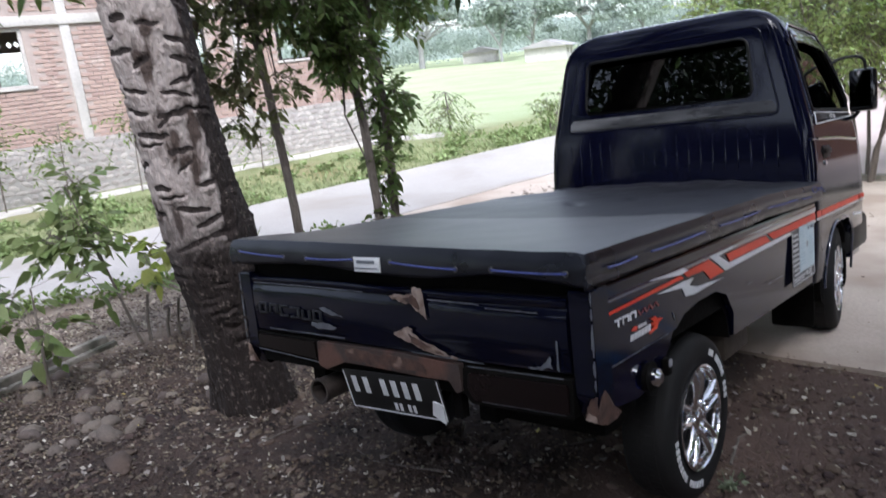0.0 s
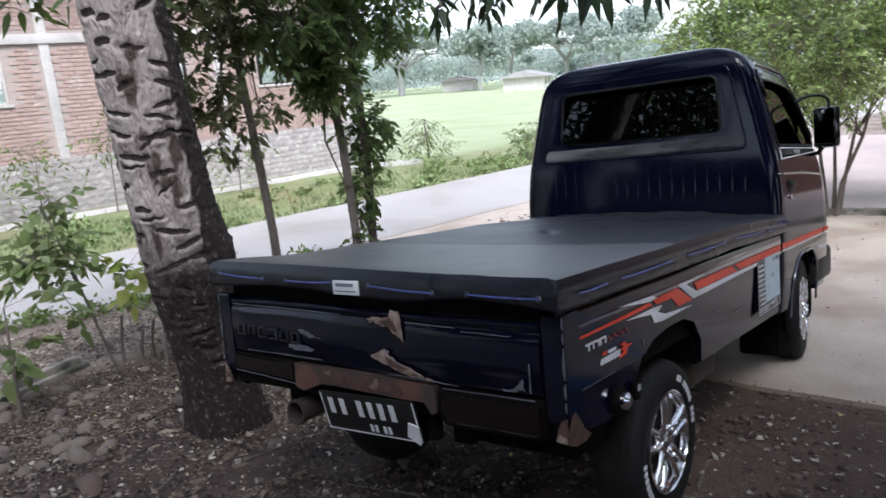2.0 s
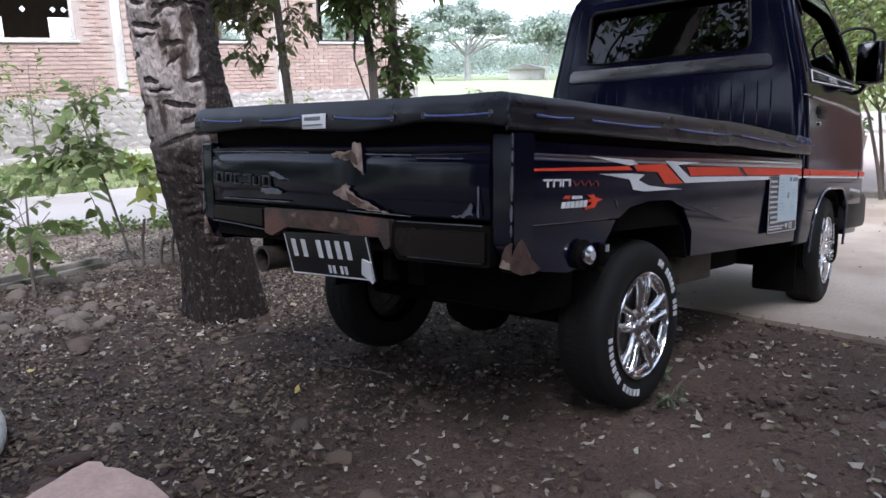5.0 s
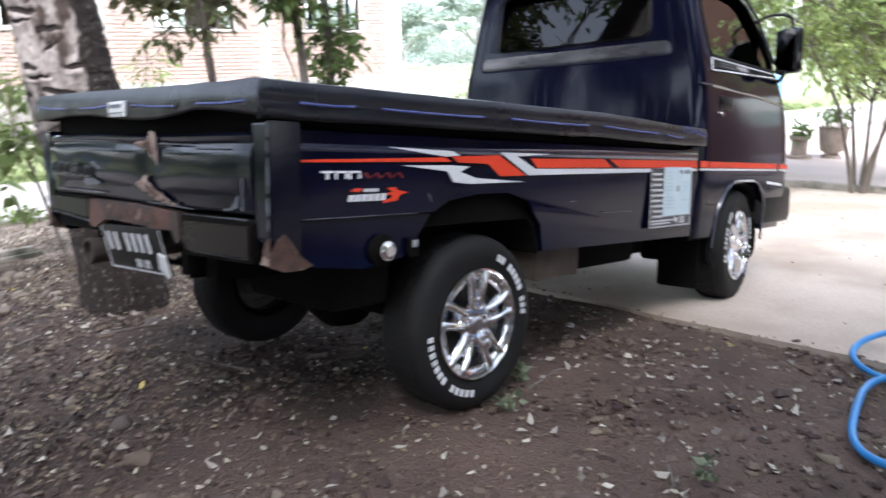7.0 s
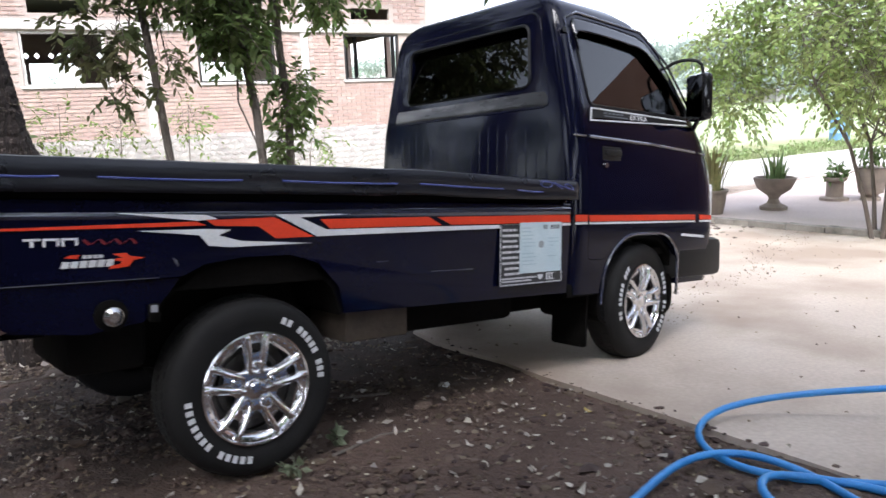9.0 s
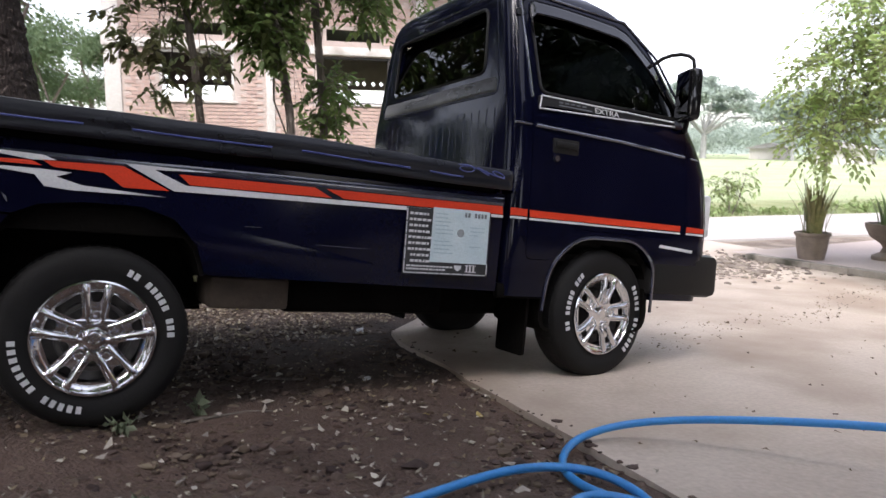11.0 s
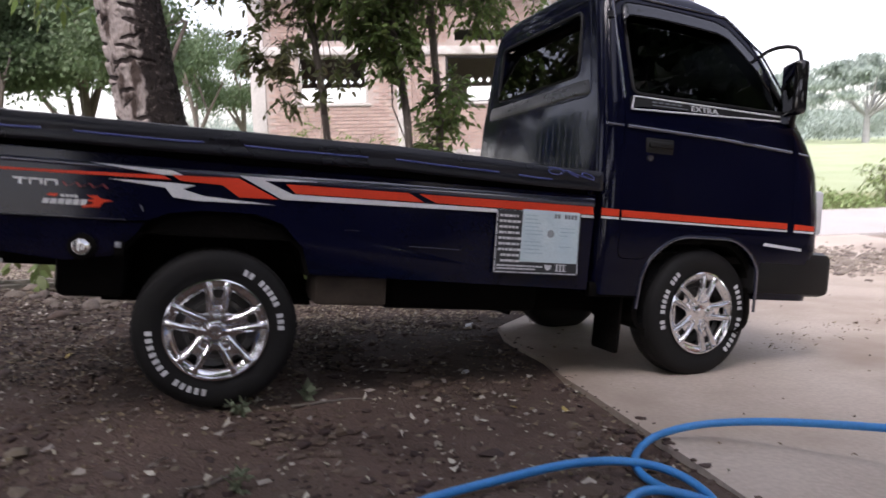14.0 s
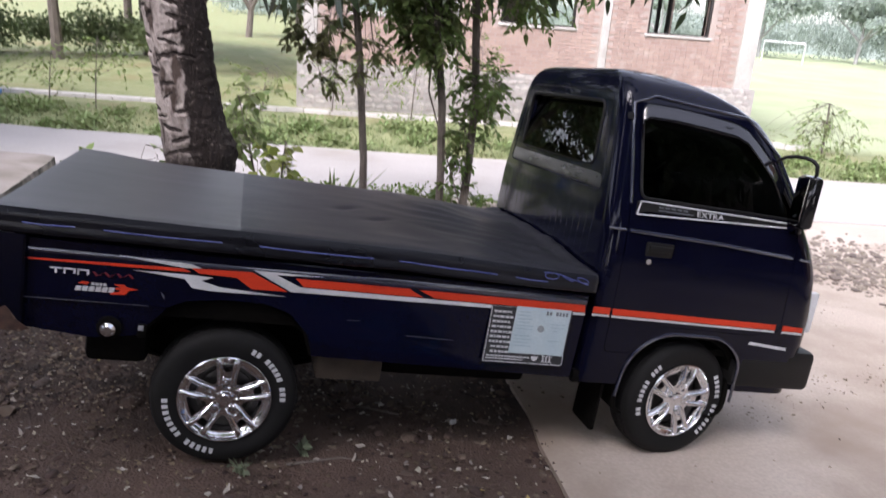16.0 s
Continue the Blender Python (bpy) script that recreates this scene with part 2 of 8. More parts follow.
def ground_z(x, y):
    p = -0.049 - 0.0675 * x - 0.0733 * y
    p = -0.45 + 0.15 * math.log1p(math.exp((p + 0.45) / 0.15)) if p < 0.8 else p
    p = min(p, 0.16 + 0.04 * (p - 0.16)) if p > 0.16 else p
    d = y - road_far(x)
    rise = smooth_step(0.1, 1.6, d) * 0.22
    p = p + rise * (1 - smooth_step(8.5, 12.5, x))
    return p - 0.02


def axis_steps(lo, hi, fine_lo, fine_hi, fine, grow=1.25):
    vals = list(np.arange(fine_lo, fine_hi + 1e-6, fine))
    s = fine
    while vals[-1] < hi:
        s *= grow
        vals.append(min(hi, vals[-1] + s))
    s = fine
    while vals[0] > lo:
        s *= grow
        vals.insert(0, max(lo, vals[0] - s))
    return vals


def sheet(xs, ys, zf):
    verts = [(x, y, zf(x, y)) for y in ys for x in xs]
    n = len(xs)
    faces = [(j * n + i, j * n + i + 1, (j + 1) * n + i + 1, (j + 1) * n + i) for j in range(len(ys) - 1) for i in range(n - 1)]
    return verts, [], faces


def ground_material():
    """Dark soil by the truck, grass beyond the road, pale green paddy to the right."""
    m = mat("soil_and_grass", (0.165, 0.106, 0.081), (0.092, 0.059, 0.046), 2.3, 0.95, 0, 0.9, 90, c3=(0.12, 0.084, 0.064), cut=(0.52, 0.7), dist=0.03)
    nt = m.node_tree
    n, l = nt.nodes, nt.links
    b = n["Principled BSDF"]
    old = b.inputs["Base Color"].links[0].from_socket
    tc = n.new("ShaderNodeTexCoord")
    sep = n.new("ShaderNodeSeparateXYZ")
    l.new(tc.outputs["Object"], sep.inputs[0])

    def math_node(op, a, bb=None):
        x = n.new("ShaderNodeMath")
        x.operation = op
        for i, v in enumerate((a, bb)):
            if v is None:
                continue
            if hasattr(v, "is_linked"):
                l.new(v, x.inputs[i])
            else:
                x.inputs[i].default_value = v
        return x.outputs[0]

    def noise_tex(s, d=5):
        t = n.new("ShaderNodeTexNoise")
        t.inputs["Scale"].default_value, t.inputs["Detail"].default_value = s, d
        l.new(tc.outputs["Object"], t.inputs["Vector"])
        return t.outputs["Fac"]

    def blend(fac, a, bb):
        x = n.new("ShaderNodeMix")
        x.data_type = "RGBA"
        for sock, v in ((x.inputs[0], fac), (x.inputs[6], a), (x.inputs[7], bb)):
            if hasattr(v, "is_linked"):
                l.new(v, sock)
            else:
                sock.default_value = (*v, 1)
        return x.outputs[2]

    def rng(v, lo, hi):
        r = n.new("ShaderNodeMapRange")
        r.interpolation_type = "SMOOTHSTEP"
        r.inputs["From Min"].default_value, r.inputs["From Max"].default_value = lo, hi
        l.new(v, r.inputs["Value"])
        return r.outputs[0]

    past = math_node("ADD", math_node("ADD", sep.outputs[1], math_node("MULTIPLY", sep.outputs[0], 0.19)), math_node("MULTIPLY", noise_tex(1.3), 1.2))
    turf = blend(rng(noise_tex(2.2), 0.35, 0.65), (0.2, 0.235, 0.1), (0.27, 0.29, 0.14))
    turf = blend(rng(noise_tex(0.5), 0.5, 0.75), turf, (0.25, 0.215, 0.105))
    paddy = blend(rng(noise_tex(0.35), 0.35, 0.65), (0.34, 0.40, 0.22), (0.40, 0.45, 0.27))
    dusty = blend(rng(noise_tex(3.1), 0.35, 0.65), (0.33, 0.27, 0.22), (0.2, 0.155, 0.12))
    old = blend(rng(past, 3.3, 4.6), old, dusty)
    # dark soil by the trunk and the truck's shade, put into one colour
    shaded_soil = blend(rng(noise_tex(4.0), 0.35, 0.65), (0.075, 0.048, 0.037), (0.042, 0.027, 0.021))
    shaded_reach = math_node("MULTIPLY", rng(math_node("ADD", sep.outputs[1], math_node("MULTIPLY", noise_tex(1.1), 1.0)), -0.5, 0.7), math_node("SUBTRACT", 1.0, rng(past, 3.3, 4.6)))
    old = blend(shaded_reach, old, shaded_soil)
    col = blend(rng(past, 8.3, 9.6), old, turf)
    field = math_node("MULTIPLY", rng(past, 12.2, 14.0), rng(sep.outputs[0], 9.0, 11.0))
    col = blend(field, col, paddy)
    l.new(col, b.inputs["Base Color"])
    return m


GROUND = ground_material()
xs = axis_steps(-420, 520, -4.0, 8.0, 0.14)
ys = axis_steps(-300, 560, -4.5, 12.0, 0.14)
noise_at = lambda x, y: 0.016 * noise.noise(Vector((x * 2.1, y * 2.1, 0))) + 0.008 * noise.noise(Vector((x * 7, y * 7, 3)))
ground = part("ground", sheet(xs, ys, lambda x, y: ground_z(x, y) + (noise_at(x, y) if -6 < x < 10 and -6 < y < 14 else 0)), GROUND)
tagged(ground, "dark bare soil turning to grass and paddy field", "ground", kind="structure")

# village road on the far side
rx = [-60 + 1.0 * i for i in range(151)]
rv, rf = [], []
for i, x in enumerate(rx):
    wob = 0.06 * noise.noise(Vector((x * 0.9, 0, 0)))
    for y in (road_near(x) + wob, road_near(x) + 0.75, road_near(x) + 1.5, road_near(x) + 2.25, road_far(x) + 0.08 * noise.noise(Vector((x * 0.8, 5, 0)))):
        rv.append((x, y, ground_z(x, y) + 0.03))
    for y, dz in ((road_far(x) + 0.01, -0.1), (road_near(x) - 0.01, -0.1)):
        rv.append((x, y, ground_z(x, y) + dz))
for i in range(len(rx) - 1):
    a, b = i * 7, i * 7 + 7
    for k in range(4):
        rf.append((a + k, b + k, b + k + 1, a + k + 1))
    rf += [(a + 4, b + 4, b + 5, a + 5), (a + 6, b + 6, b, a)]
road = tagged(part("road", (rv, [], rf), ROADM), "pale worn concrete village road", "road", kind="structure")

# concrete forecourt under the front wheels
def slab_edge(y):
    return 1.445 + 0.115 * min(3.0, max(-4.0, y)) + 0.55 * smooth_step(0.45, 1.3, y)


def slab_z(x, y):
    return ground_z(x, y) + 0.022


sx = [0.303 * i for i in range(20)]
sv, sf = [], []
sy = [-9 + 0.3 * i for i in range(49)]
for y in sy:
    for i, d in enumerate(sx):
        x = slab_edge(y) + d
        e = x + (0.035 * noise.noise(Vector((y * 1.7, 0, 2))) + 0.015 * noise.noise(Vector((y * 6, 0, 2))) if i == 0 else 0)
        if y > road_near(x) + 0.05:
            sv.append((e, road_near(x) + 0.05, slab_z(x, y) - 0.01))
        else:
            sv.append((e, y, slab_z(e, y)))
nx = len(sx)
for j in range(len(sy) - 1):
    for i in range(nx - 1):
        sf.append((j * nx + i, j * nx + i + 1, (j + 1) * nx + i + 1, (j + 1) * nx + i))
base = len(sv)
for j, y in enumerate(sy):
    p = sv[j * nx]
    sv.append((p[0] - 0.012, p[1], p[2] - 0.12))
for j in range(len(sy) - 1):
    sf.append((base + j, j * nx, (j + 1) * nx, base + j + 1))
slab = tagged(part("pavement", (sv, [], sf), CONC), "grey concrete forecourt slab with dusty stains", "pavement", kind="structure")

# ---- pickup truck ----
TRUCK_M = Matrix.Translation((-0.0394, -0.0231, -0.0475)) @ pose(0, 0, 0, 0, 6.66, 0) @ pose(0, 0, 0, -4.2, 0, 0)
truck = thing("pickup_truck", "old dark navy pickup truck with black tarp over its bed", "truck", TRUCK_M)

HW = [(0.45, 0.70), (0.6, 0.715), (0.8, 0.72), (1.0, 0.715), (1.13, 0.705), (1.21, 0.695), (1.3, 0.675), (1.4, 0.652), (1.5, 0.63), (1.6, 0.607), (1.66, 0.59), (1.71, 0.565), (1.75, 0.525), (1.78, 0.46), (1.8, 0.36)]
XB = [(0.45, 1.44), (1.21, 1.44), (1.4, 1.446), (1.6, 1.452), (1.66, 1.454), (1.71, 1.458), (1.75, 1.466), (1.77, 1.476), (1.785, 1.492), (1.795, 1.52), (1.8, 1.56)]
XF = [(0.45, 2.58), (0.6, 2.6), (0.8, 2.6), (1.0, 2.58), (1.13, 2.53), (1.21, 2.48), (1.3, 2.43), (1.4, 2.375), (1.5, 2.315), (1.6, 2.24), (1.66, 2.17), (1.71, 2.07), (1.75, 1.97), (1.78, 1.87), (1.8, 1.78)]
LEVELS = [0.45, 0.53, 0.62, 0.72, 0.82, 0.92, 1.02, 1.1, 1.17, 1.23, 1.3, 1.37, 1.44, 1.51, 1.57, 1.62, 1.66, 1.69, 1.71, 1.73, 1.745, 1.758, 1.768, 1.776, 1.784, 1.79, 1.796]


def cab_loop(bm, z, d):
    hw, xb, xf = interp(z, HW) - d, interp(z, XB) + d, interp(z, XF) - d
    zz = z - d * max(0, (z - 1.5) / 0.3)
    out = []
    for cx, cy, r, a0 in ((xf, hw, 0.11, 0), (xb, hw, 0.06, 90), (xb, -hw, 0.06, 180), (xf, -hw, 0.11, 270)):
        sx_, sy_ = (1 if cx == xf else -1), (1 if cy > 0 else -1)
        for k in range(7):
            a = radians(a0 + 15 * k)
            out.append(bm.verts.new((cx - sx_ * r + r * math.cos(a), cy - sy_ * r + r * math.sin(a), zz)))
    return out


def cab_shell(d0, d1):
    bm = bmesh.new()
    loops = []
    for d in (d0, d1):
        ls = [cab_loop(bm, z, d) for z in LEVELS]
        n = len(ls[0])
        for a, b in zip(ls, ls[1:]):
            for k in range(n):
                bm.faces.new((a[k], a[(k + 1) % n], b[(k + 1) % n], b[k]))
        top = bm.verts.new((1.7, 0, 1.805 - d))
        for k in range(n):
            bm.faces.new((ls[-1][k], ls[-1][(k + 1) % n], top))
        loops.append(ls[0])
    for k in range(n):
        bm.faces.new((loops[0][k], loops[1][k], loops[1][(k + 1) % n], loops[0][(k + 1) % n]))
    bmesh.ops.recalc_face_normals(bm, faces=bm.faces)
    return solid(bm)


ARCH_F = rounded([(1.64, 0.3), (1.66, 0.58), (1.80, 0.70), (2.12, 0.70), (2.235, 0.60), (2.245, 0.3)], 0.09)
SIDE_WIN = rounded([(1.575, 1.275), (1.545, 1.60), (1.66, 1.645), (2.04, 1.625), (2.20, 1.50), (2.335, 1.315), (2.33, 1.27)], 0.035)
REAR_WIN = rounded([(-0.45, 1.368), (0.45, 1.368), (0.43, 1.645), (-0.43, 1.645)], 0.045)
WIND = rounded([(-0.60, 1.27), (0.60, 1.27), (0.50, 1.615), (-0.50, 1.615)], 0.05)
DOOR = rounded([(1.535, 0.6), (1.53, 1.25), (1.505, 1.655), (1.60, 1.69), (2.06, 1.668), (2.235, 1.53), (2.38, 1.30), (2.40, 0.76), (2.25, 0.73), (1.78, 0.735), (1.66, 0.6)], 0.03)
DOOR_IN = [((x - 1.95) * 0.993 + 1.95, (z - 1.1) * 0.994 + 1.1) for x, z in DOOR]
shell, glass_shell = cab_shell(0.0, 0.03), cab_shell(0.012, 0.018)
c_arch, c_side, c_rear, c_wind = prism(ARCH_F, -1, 1), prism(SIDE_WIN, -1, 1), prism(REAR_WIN, 1.3, 1.7, "x"), prism(WIND, 2.0, 2.8, "x")
c_dr, c_dl = prism(DOOR, -1, -0.45), prism(DOOR, 0.45, 1)
c_ir, c_il = prism(DOOR_IN, -1, -0.46), prism(DOOR_IN, 0.46, 1)
D, I = "DIFFERENCE", "INTERSECT"
cab = part("cab_body", cut(shell, (c_dr, c_dl, c_arch, c_side, c_rear, c_wind), (D,) * 6), CABPAINT, truck, smooth=35)
door_r = part("door", cut(shell, (c_ir, c_side, c_arch), (I, D, D)), CABPAINT, truck, smooth=35)
door_l = part("door", cut(shell, (c_il, c_side, c_arch), (I, D, D)), CABPAINT, truck, smooth=35)


def tinted(name, tint, rough=0.0, ior=1.45):
    m = bpy.data.materials.new(name)
    m.use_nodes = True
    b = m.node_tree.nodes["Principled BSDF"]
    b.inputs["Base Color"].default_value = (*tint, 1)
    b.inputs["Roughness"].default_value = rough
    b.inputs["Transmission Weight"].default_value = 1.0
    b.inputs["IOR"].default_value = ior
    return m


BLACKGLOSS = mat("smoked_acrylic", (0.008, 0.008, 0.009), (0.012, 0.012, 0.013), 4, 0.12, 0, 0.01, 90, spec=0.6)
GLASS = tinted("dark_tinted_glass", (0.006, 0.007, 0.008), ior=1.5)
DOORGLASS = tinted("tinted_door_glass", (0.01, 0.011, 0.013), ior=1.55)
CLEAR = tinted("smoked_glass", (0.12, 0.13, 0.13))
GROW = [((x - 1.95) * 1.01 + 1.95, (z - 1.45) * 1.015 + 1.45) for x, z in SIDE_WIN]
for s, own in ((-1, door_r), (1, door_l)):
    bm = bmesh.new()
    plate(bm, GROW, thick=0.005, to=lambda u, v, w: (u, s * (interp(v, HW) - 0.012 - w), v))
    part("window_pane", bm, DOORGLASS, own, "dark tinted door glass")
rear_pane = part("rear_window", cut(glass_shell, (c_rear,), (I,)), GLASS, cab, "dark tinted rear window glass")
rz = sum(v.co.z for v in rear_pane.data.vertices) / len(rear_pane.data.vertices)
for v in rear_pane.data.vertices:
    v.co.x += (v.co.z - rz) * 0.21 + 0.006
part("windscreen", cut(glass_shell, (c_wind,), (I,)), CLEAR, cab)
# rubber seals and pressed frame round the rear window
bm = bmesh.new()
tube(bm, [(interp(z, XB) + 0.001, y, z) for y, z in REAR_WIN + REAR_WIN[:1]], 0.008, 8)
part("window_seal", bm, BLACK, cab)
big = rounded([(-0.575, 1.268), (0.575, 1.268), (0.485, 1.692), (-0.485, 1.692)], 0.05, 6)
bm = bmesh.new()
tube(bm, [(interp(z, XB) + 0.0062, y, z) for y, z in big + big[:1]], 0.0085, 10)
part("pressed_ridge", bm, CABPAINT, cab)
# sloping ledge under the window and a row of pressed ribs below it
# ledge colour holds both dust and the sky sheen on its slope
DUST_SHEEN = mat("dust_sheen_navy_paint", (0.02, 0.0205, 0.024), (0.05, 0.05, 0.054), 4, 0.28, 0, 0.06, 120, c3=(0.17, 0.17, 0.175), cut=(0.47, 0.66), spec=0.5, stretch=(1, 0.7, 3))
bm = bmesh.new()
LEDGE = ((1.4485, 1.3625), (1.447, 1.355), (1.4435, 1.335), (1.440, 1.310), (1.437, 1.288), (1.4375, 1.281), (1.4445, 1.270))
cols_ = [-0.578, -0.565, -0.55, -0.53, -0.49, -0.46, -0.4, -0.3, -0.1, 0.1, 0.3, 0.4, 0.46, 0.49, 0.53, 0.55, 0.565, 0.578]
lv = [bm.verts.new((x + (1.4478 - x) * smooth_step(0.535, 0.575, abs(y)), y, z + 0.002 * noise.noise(Vector((y * 8, z * 5, 0))))) for y in cols_ for x, z in LEDGE]
n = len(LEDGE)
for k in range(len(cols_) - 1):
    for q in range(n - 1):
        bm.faces.new((lv[k * n + q], lv[k * n + q + 1], lv[k * n + q + n + 1], lv[k * n + q + n]))
part("pressed_ledge", bm, DUST_SHEEN, cab, "sloping ledge coloured for dust and sky sheen", smooth=50)
for k in range(19):
    y = -0.558 + 0.062 * k
    bm = bmesh.new()
    tube(bm, [(1.466, y, 1.215), (1.46005, y, 1.205), (1.46005, y, 0.95), (1.466, y, 0.90)], 0.0205, 20)
    part("pressed_rib", bm, CABPAINT, cab)
bm = bmesh.new()
TOPW = [(1.548, 1.53), (1.540, 1.60), (1.543, 1.646), (1.565, 1.662), (1.70, 1.664), (1.85, 1.656), (2.0, 1.644), (2.06, 1.624), (2.13, 1.57), (2.21, 1.50), (2.275, 1.41)]
rows_ = []
for drop, off in ((0.0, 0.004), (0.018, 0.008), (0.036, 0.0105), (0.052, 0.014), (0.064, 0.019)):
    rows_.append([bm.verts.new((x - 0.3 * drop * smooth_step(2.0, 2.25, x), -interp(z - drop * (0.35 if k < 2 else 1), HW) - off, z - drop * (0.35 if k < 2 else 1))) for k, (x, z) in enumerate(TOPW)])
for a, b in zip(rows_, rows_[1:]):
    for k in range(len(TOPW) - 1):
        bm.faces.new((a[k], a[k + 1], b[k + 1], b[k]))
visor = part("window_visor", bm, mat("smoked_acrylic", (0.006, 0.006, 0.008), (0.009, 0.009, 0.012), 4, 0.05, 0, 0.01, 90, spec=0.9, rvar=0.03), door_r, "smoked plastic rain visor", smooth=60)
md = visor.modifiers.new("thick", "SOLIDIFY")
md.thickness = 0.003
bm = bmesh.new()
tube(bm, [(x, -interp(z, HW) - 0.0, z) for x, z in SIDE_WIN + SIDE_WIN[:1]], 0.007, 6)
part("window_seal", bm, BLACK, door_r)

for c in (shell, glass_shell, c_arch, c_side, c_rear, c_wind, c_dr, c_dl, c_ir, c_il):
    me_old = c.data
    bpy.data.objects.remove(c)
    bpy.data.meshes.remove(me_old)


def side_y(z):
    return -interp(z, HW)


def strip(bm, pts, proud=0.002, y0=None):
    """A thin sticker on the right side of the truck, outlined in (x, z)."""
    f = (lambda z: y0) if y0 is not None else side_y
    plate(bm, pts, thick=proud, to=lambda u, v, w: (u, f(v) - 0.0005 - w, v))


def sticker(name, material, parent, pts, proud=0.002, y0=None):
    bm = bmesh.new()
    strip(bm, pts, proud, y0)
    return part(name, bm, material, parent)


# small vent oval on the pillar behind the door
sticker("pillar_vent", BLACK, cab, rounded([(1.472, 1.612), (1.512, 1.616), (1.512, 1.588), (1.472, 1.584)], 0.014), 0.003)
# bed
BED_Y, BED_LEFT = -0.72, 0.635
ARCH_R = [(-0.34, 0.525), (-0.27, 0.60), (-0.17, 0.675), (-0.05, 0.69), (0.10, 0.69), (0.20, 0.66), (0.275, 0.58), (0.305, 0.488)]


def bed_side(sign, label=""):
    bm = bmesh.new()
    upper = [(-0.775, 0.645), (-0.785, 0.855), (1.415, 0.84), (1.412, 0.468), *ARCH_R[::-1][:6], (-0.235, 0.645)]
    y = BED_Y if sign > 0 else BED_LEFT
    s = 1 if y < 0 else -1
    plate(bm, upper, thick=0.025, to=lambda u, v, w: (u, y + s * w + s * 0.018 * smooth_step(0.62, 0.46, v), v))
    lower = [(-0.772, 0.64), (-0.24, 0.64), (-0.27, 0.60), (-0.34, 0.525), (-0.48, 0.505), (-0.73, 0.535)]
    plate(bm, lower, thick=0.022, to=lambda u, v, w: (u, y + s * (w + 0.008 + 0.05 * (0.64 - v)), v))
    # rolled top rail
    tube(bm, [(-0.785, y + s * 0.012, 0.850), (1.415, y + s * 0.012, 0.838)], 0.012, 8)
    ob = part("bed_side", bm, PAINT, truck, label)
    bm = bmesh.new()
    plate(bm, [(x * 1.04, 0.29 + (z - 0.29) * 1.03) for x, z in ARCH_R] + [(x * 0.97, 0.29 + (z - 0.29) * 0.96) for x, z in ARCH_R[::-1]], thick=0.3, to=lambda u, v, w: (u, y + s * (0.03 + w), v))
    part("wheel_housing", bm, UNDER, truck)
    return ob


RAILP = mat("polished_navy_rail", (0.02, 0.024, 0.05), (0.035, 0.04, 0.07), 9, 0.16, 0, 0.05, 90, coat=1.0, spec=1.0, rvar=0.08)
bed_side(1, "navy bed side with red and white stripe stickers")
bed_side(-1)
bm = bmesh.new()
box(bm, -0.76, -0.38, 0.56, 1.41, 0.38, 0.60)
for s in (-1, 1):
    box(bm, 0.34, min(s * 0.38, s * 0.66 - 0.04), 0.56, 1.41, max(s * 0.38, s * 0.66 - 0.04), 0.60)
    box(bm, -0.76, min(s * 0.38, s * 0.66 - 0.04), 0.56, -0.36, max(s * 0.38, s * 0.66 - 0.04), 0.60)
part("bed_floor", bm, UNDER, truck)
# black plates added behind the wheels in place of the shade there
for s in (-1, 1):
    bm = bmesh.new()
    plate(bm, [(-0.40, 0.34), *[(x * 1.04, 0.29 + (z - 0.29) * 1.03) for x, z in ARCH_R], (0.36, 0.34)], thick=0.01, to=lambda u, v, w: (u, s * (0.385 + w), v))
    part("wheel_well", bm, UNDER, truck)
# sloping shoulder pressed along the top of the side
bm = bmesh.new()
SHOULDER = ((-0.7195, 0.806), (-0.7225, 0.812), (-0.7225, 0.817), (-0.7185, 0.829), (-0.7125, 0.840), (-0.705, 0.8455), (-0.697, 0.846))
rows_ = []
for k in range(25):
    x = -0.697 + 2.107 * k / 24
    flat = smooth_step(-0.2, 1.0, x)
    rows_.append([bm.verts.new((x, y - 0.006 * flat * (q in (3, 4)), z - 0.006 * k / 24 + 0.0008 * noise.noise(Vector((x * 4, z * 20, 2))))) for q, (y, z) in enumerate(SHOULDER)])
for a, b in zip(rows_, rows_[1:]):
    for q in range(len(SHOULDER) - 1):
        bm.faces.new((a[q], b[q], b[q + 1], a[q + 1]))
bmesh.ops.recalc_face_normals(bm, faces=bm.faces)
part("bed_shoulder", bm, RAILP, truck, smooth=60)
bm = bmesh.new()
box(bm, 1.385, -0.70, 0.56, 1.415, 0.63, 0.92, 0.01)
part("headboard", bm, PAINT, truck)
def rear_face(pts, mat_, parent, name, x=-0.80, thick=0.002, label="", jag=0.0, seed=1, steps=4):
    """A thin piece on the tail of the truck, outlined in (y, z); jag roughens its edge."""
    r = random.Random(seed)
    fine = []
    for i, p in enumerate(pts):
        q = pts[(i + 1) % len(pts)]
        for k in range(steps if jag else 1):
            t = k / steps
            fine.append((p[0] + (q[0] - p[0]) * t + r.uniform(-jag, jag), p[1] + (q[1] - p[1]) * t + r.uniform(-jag, jag)))
    bm = bmesh.new()
    plate(bm, fine, thick=thick, to=lambda u, v, w: (x - w, u, v))
    return part(name, bm, mat_, parent, label)


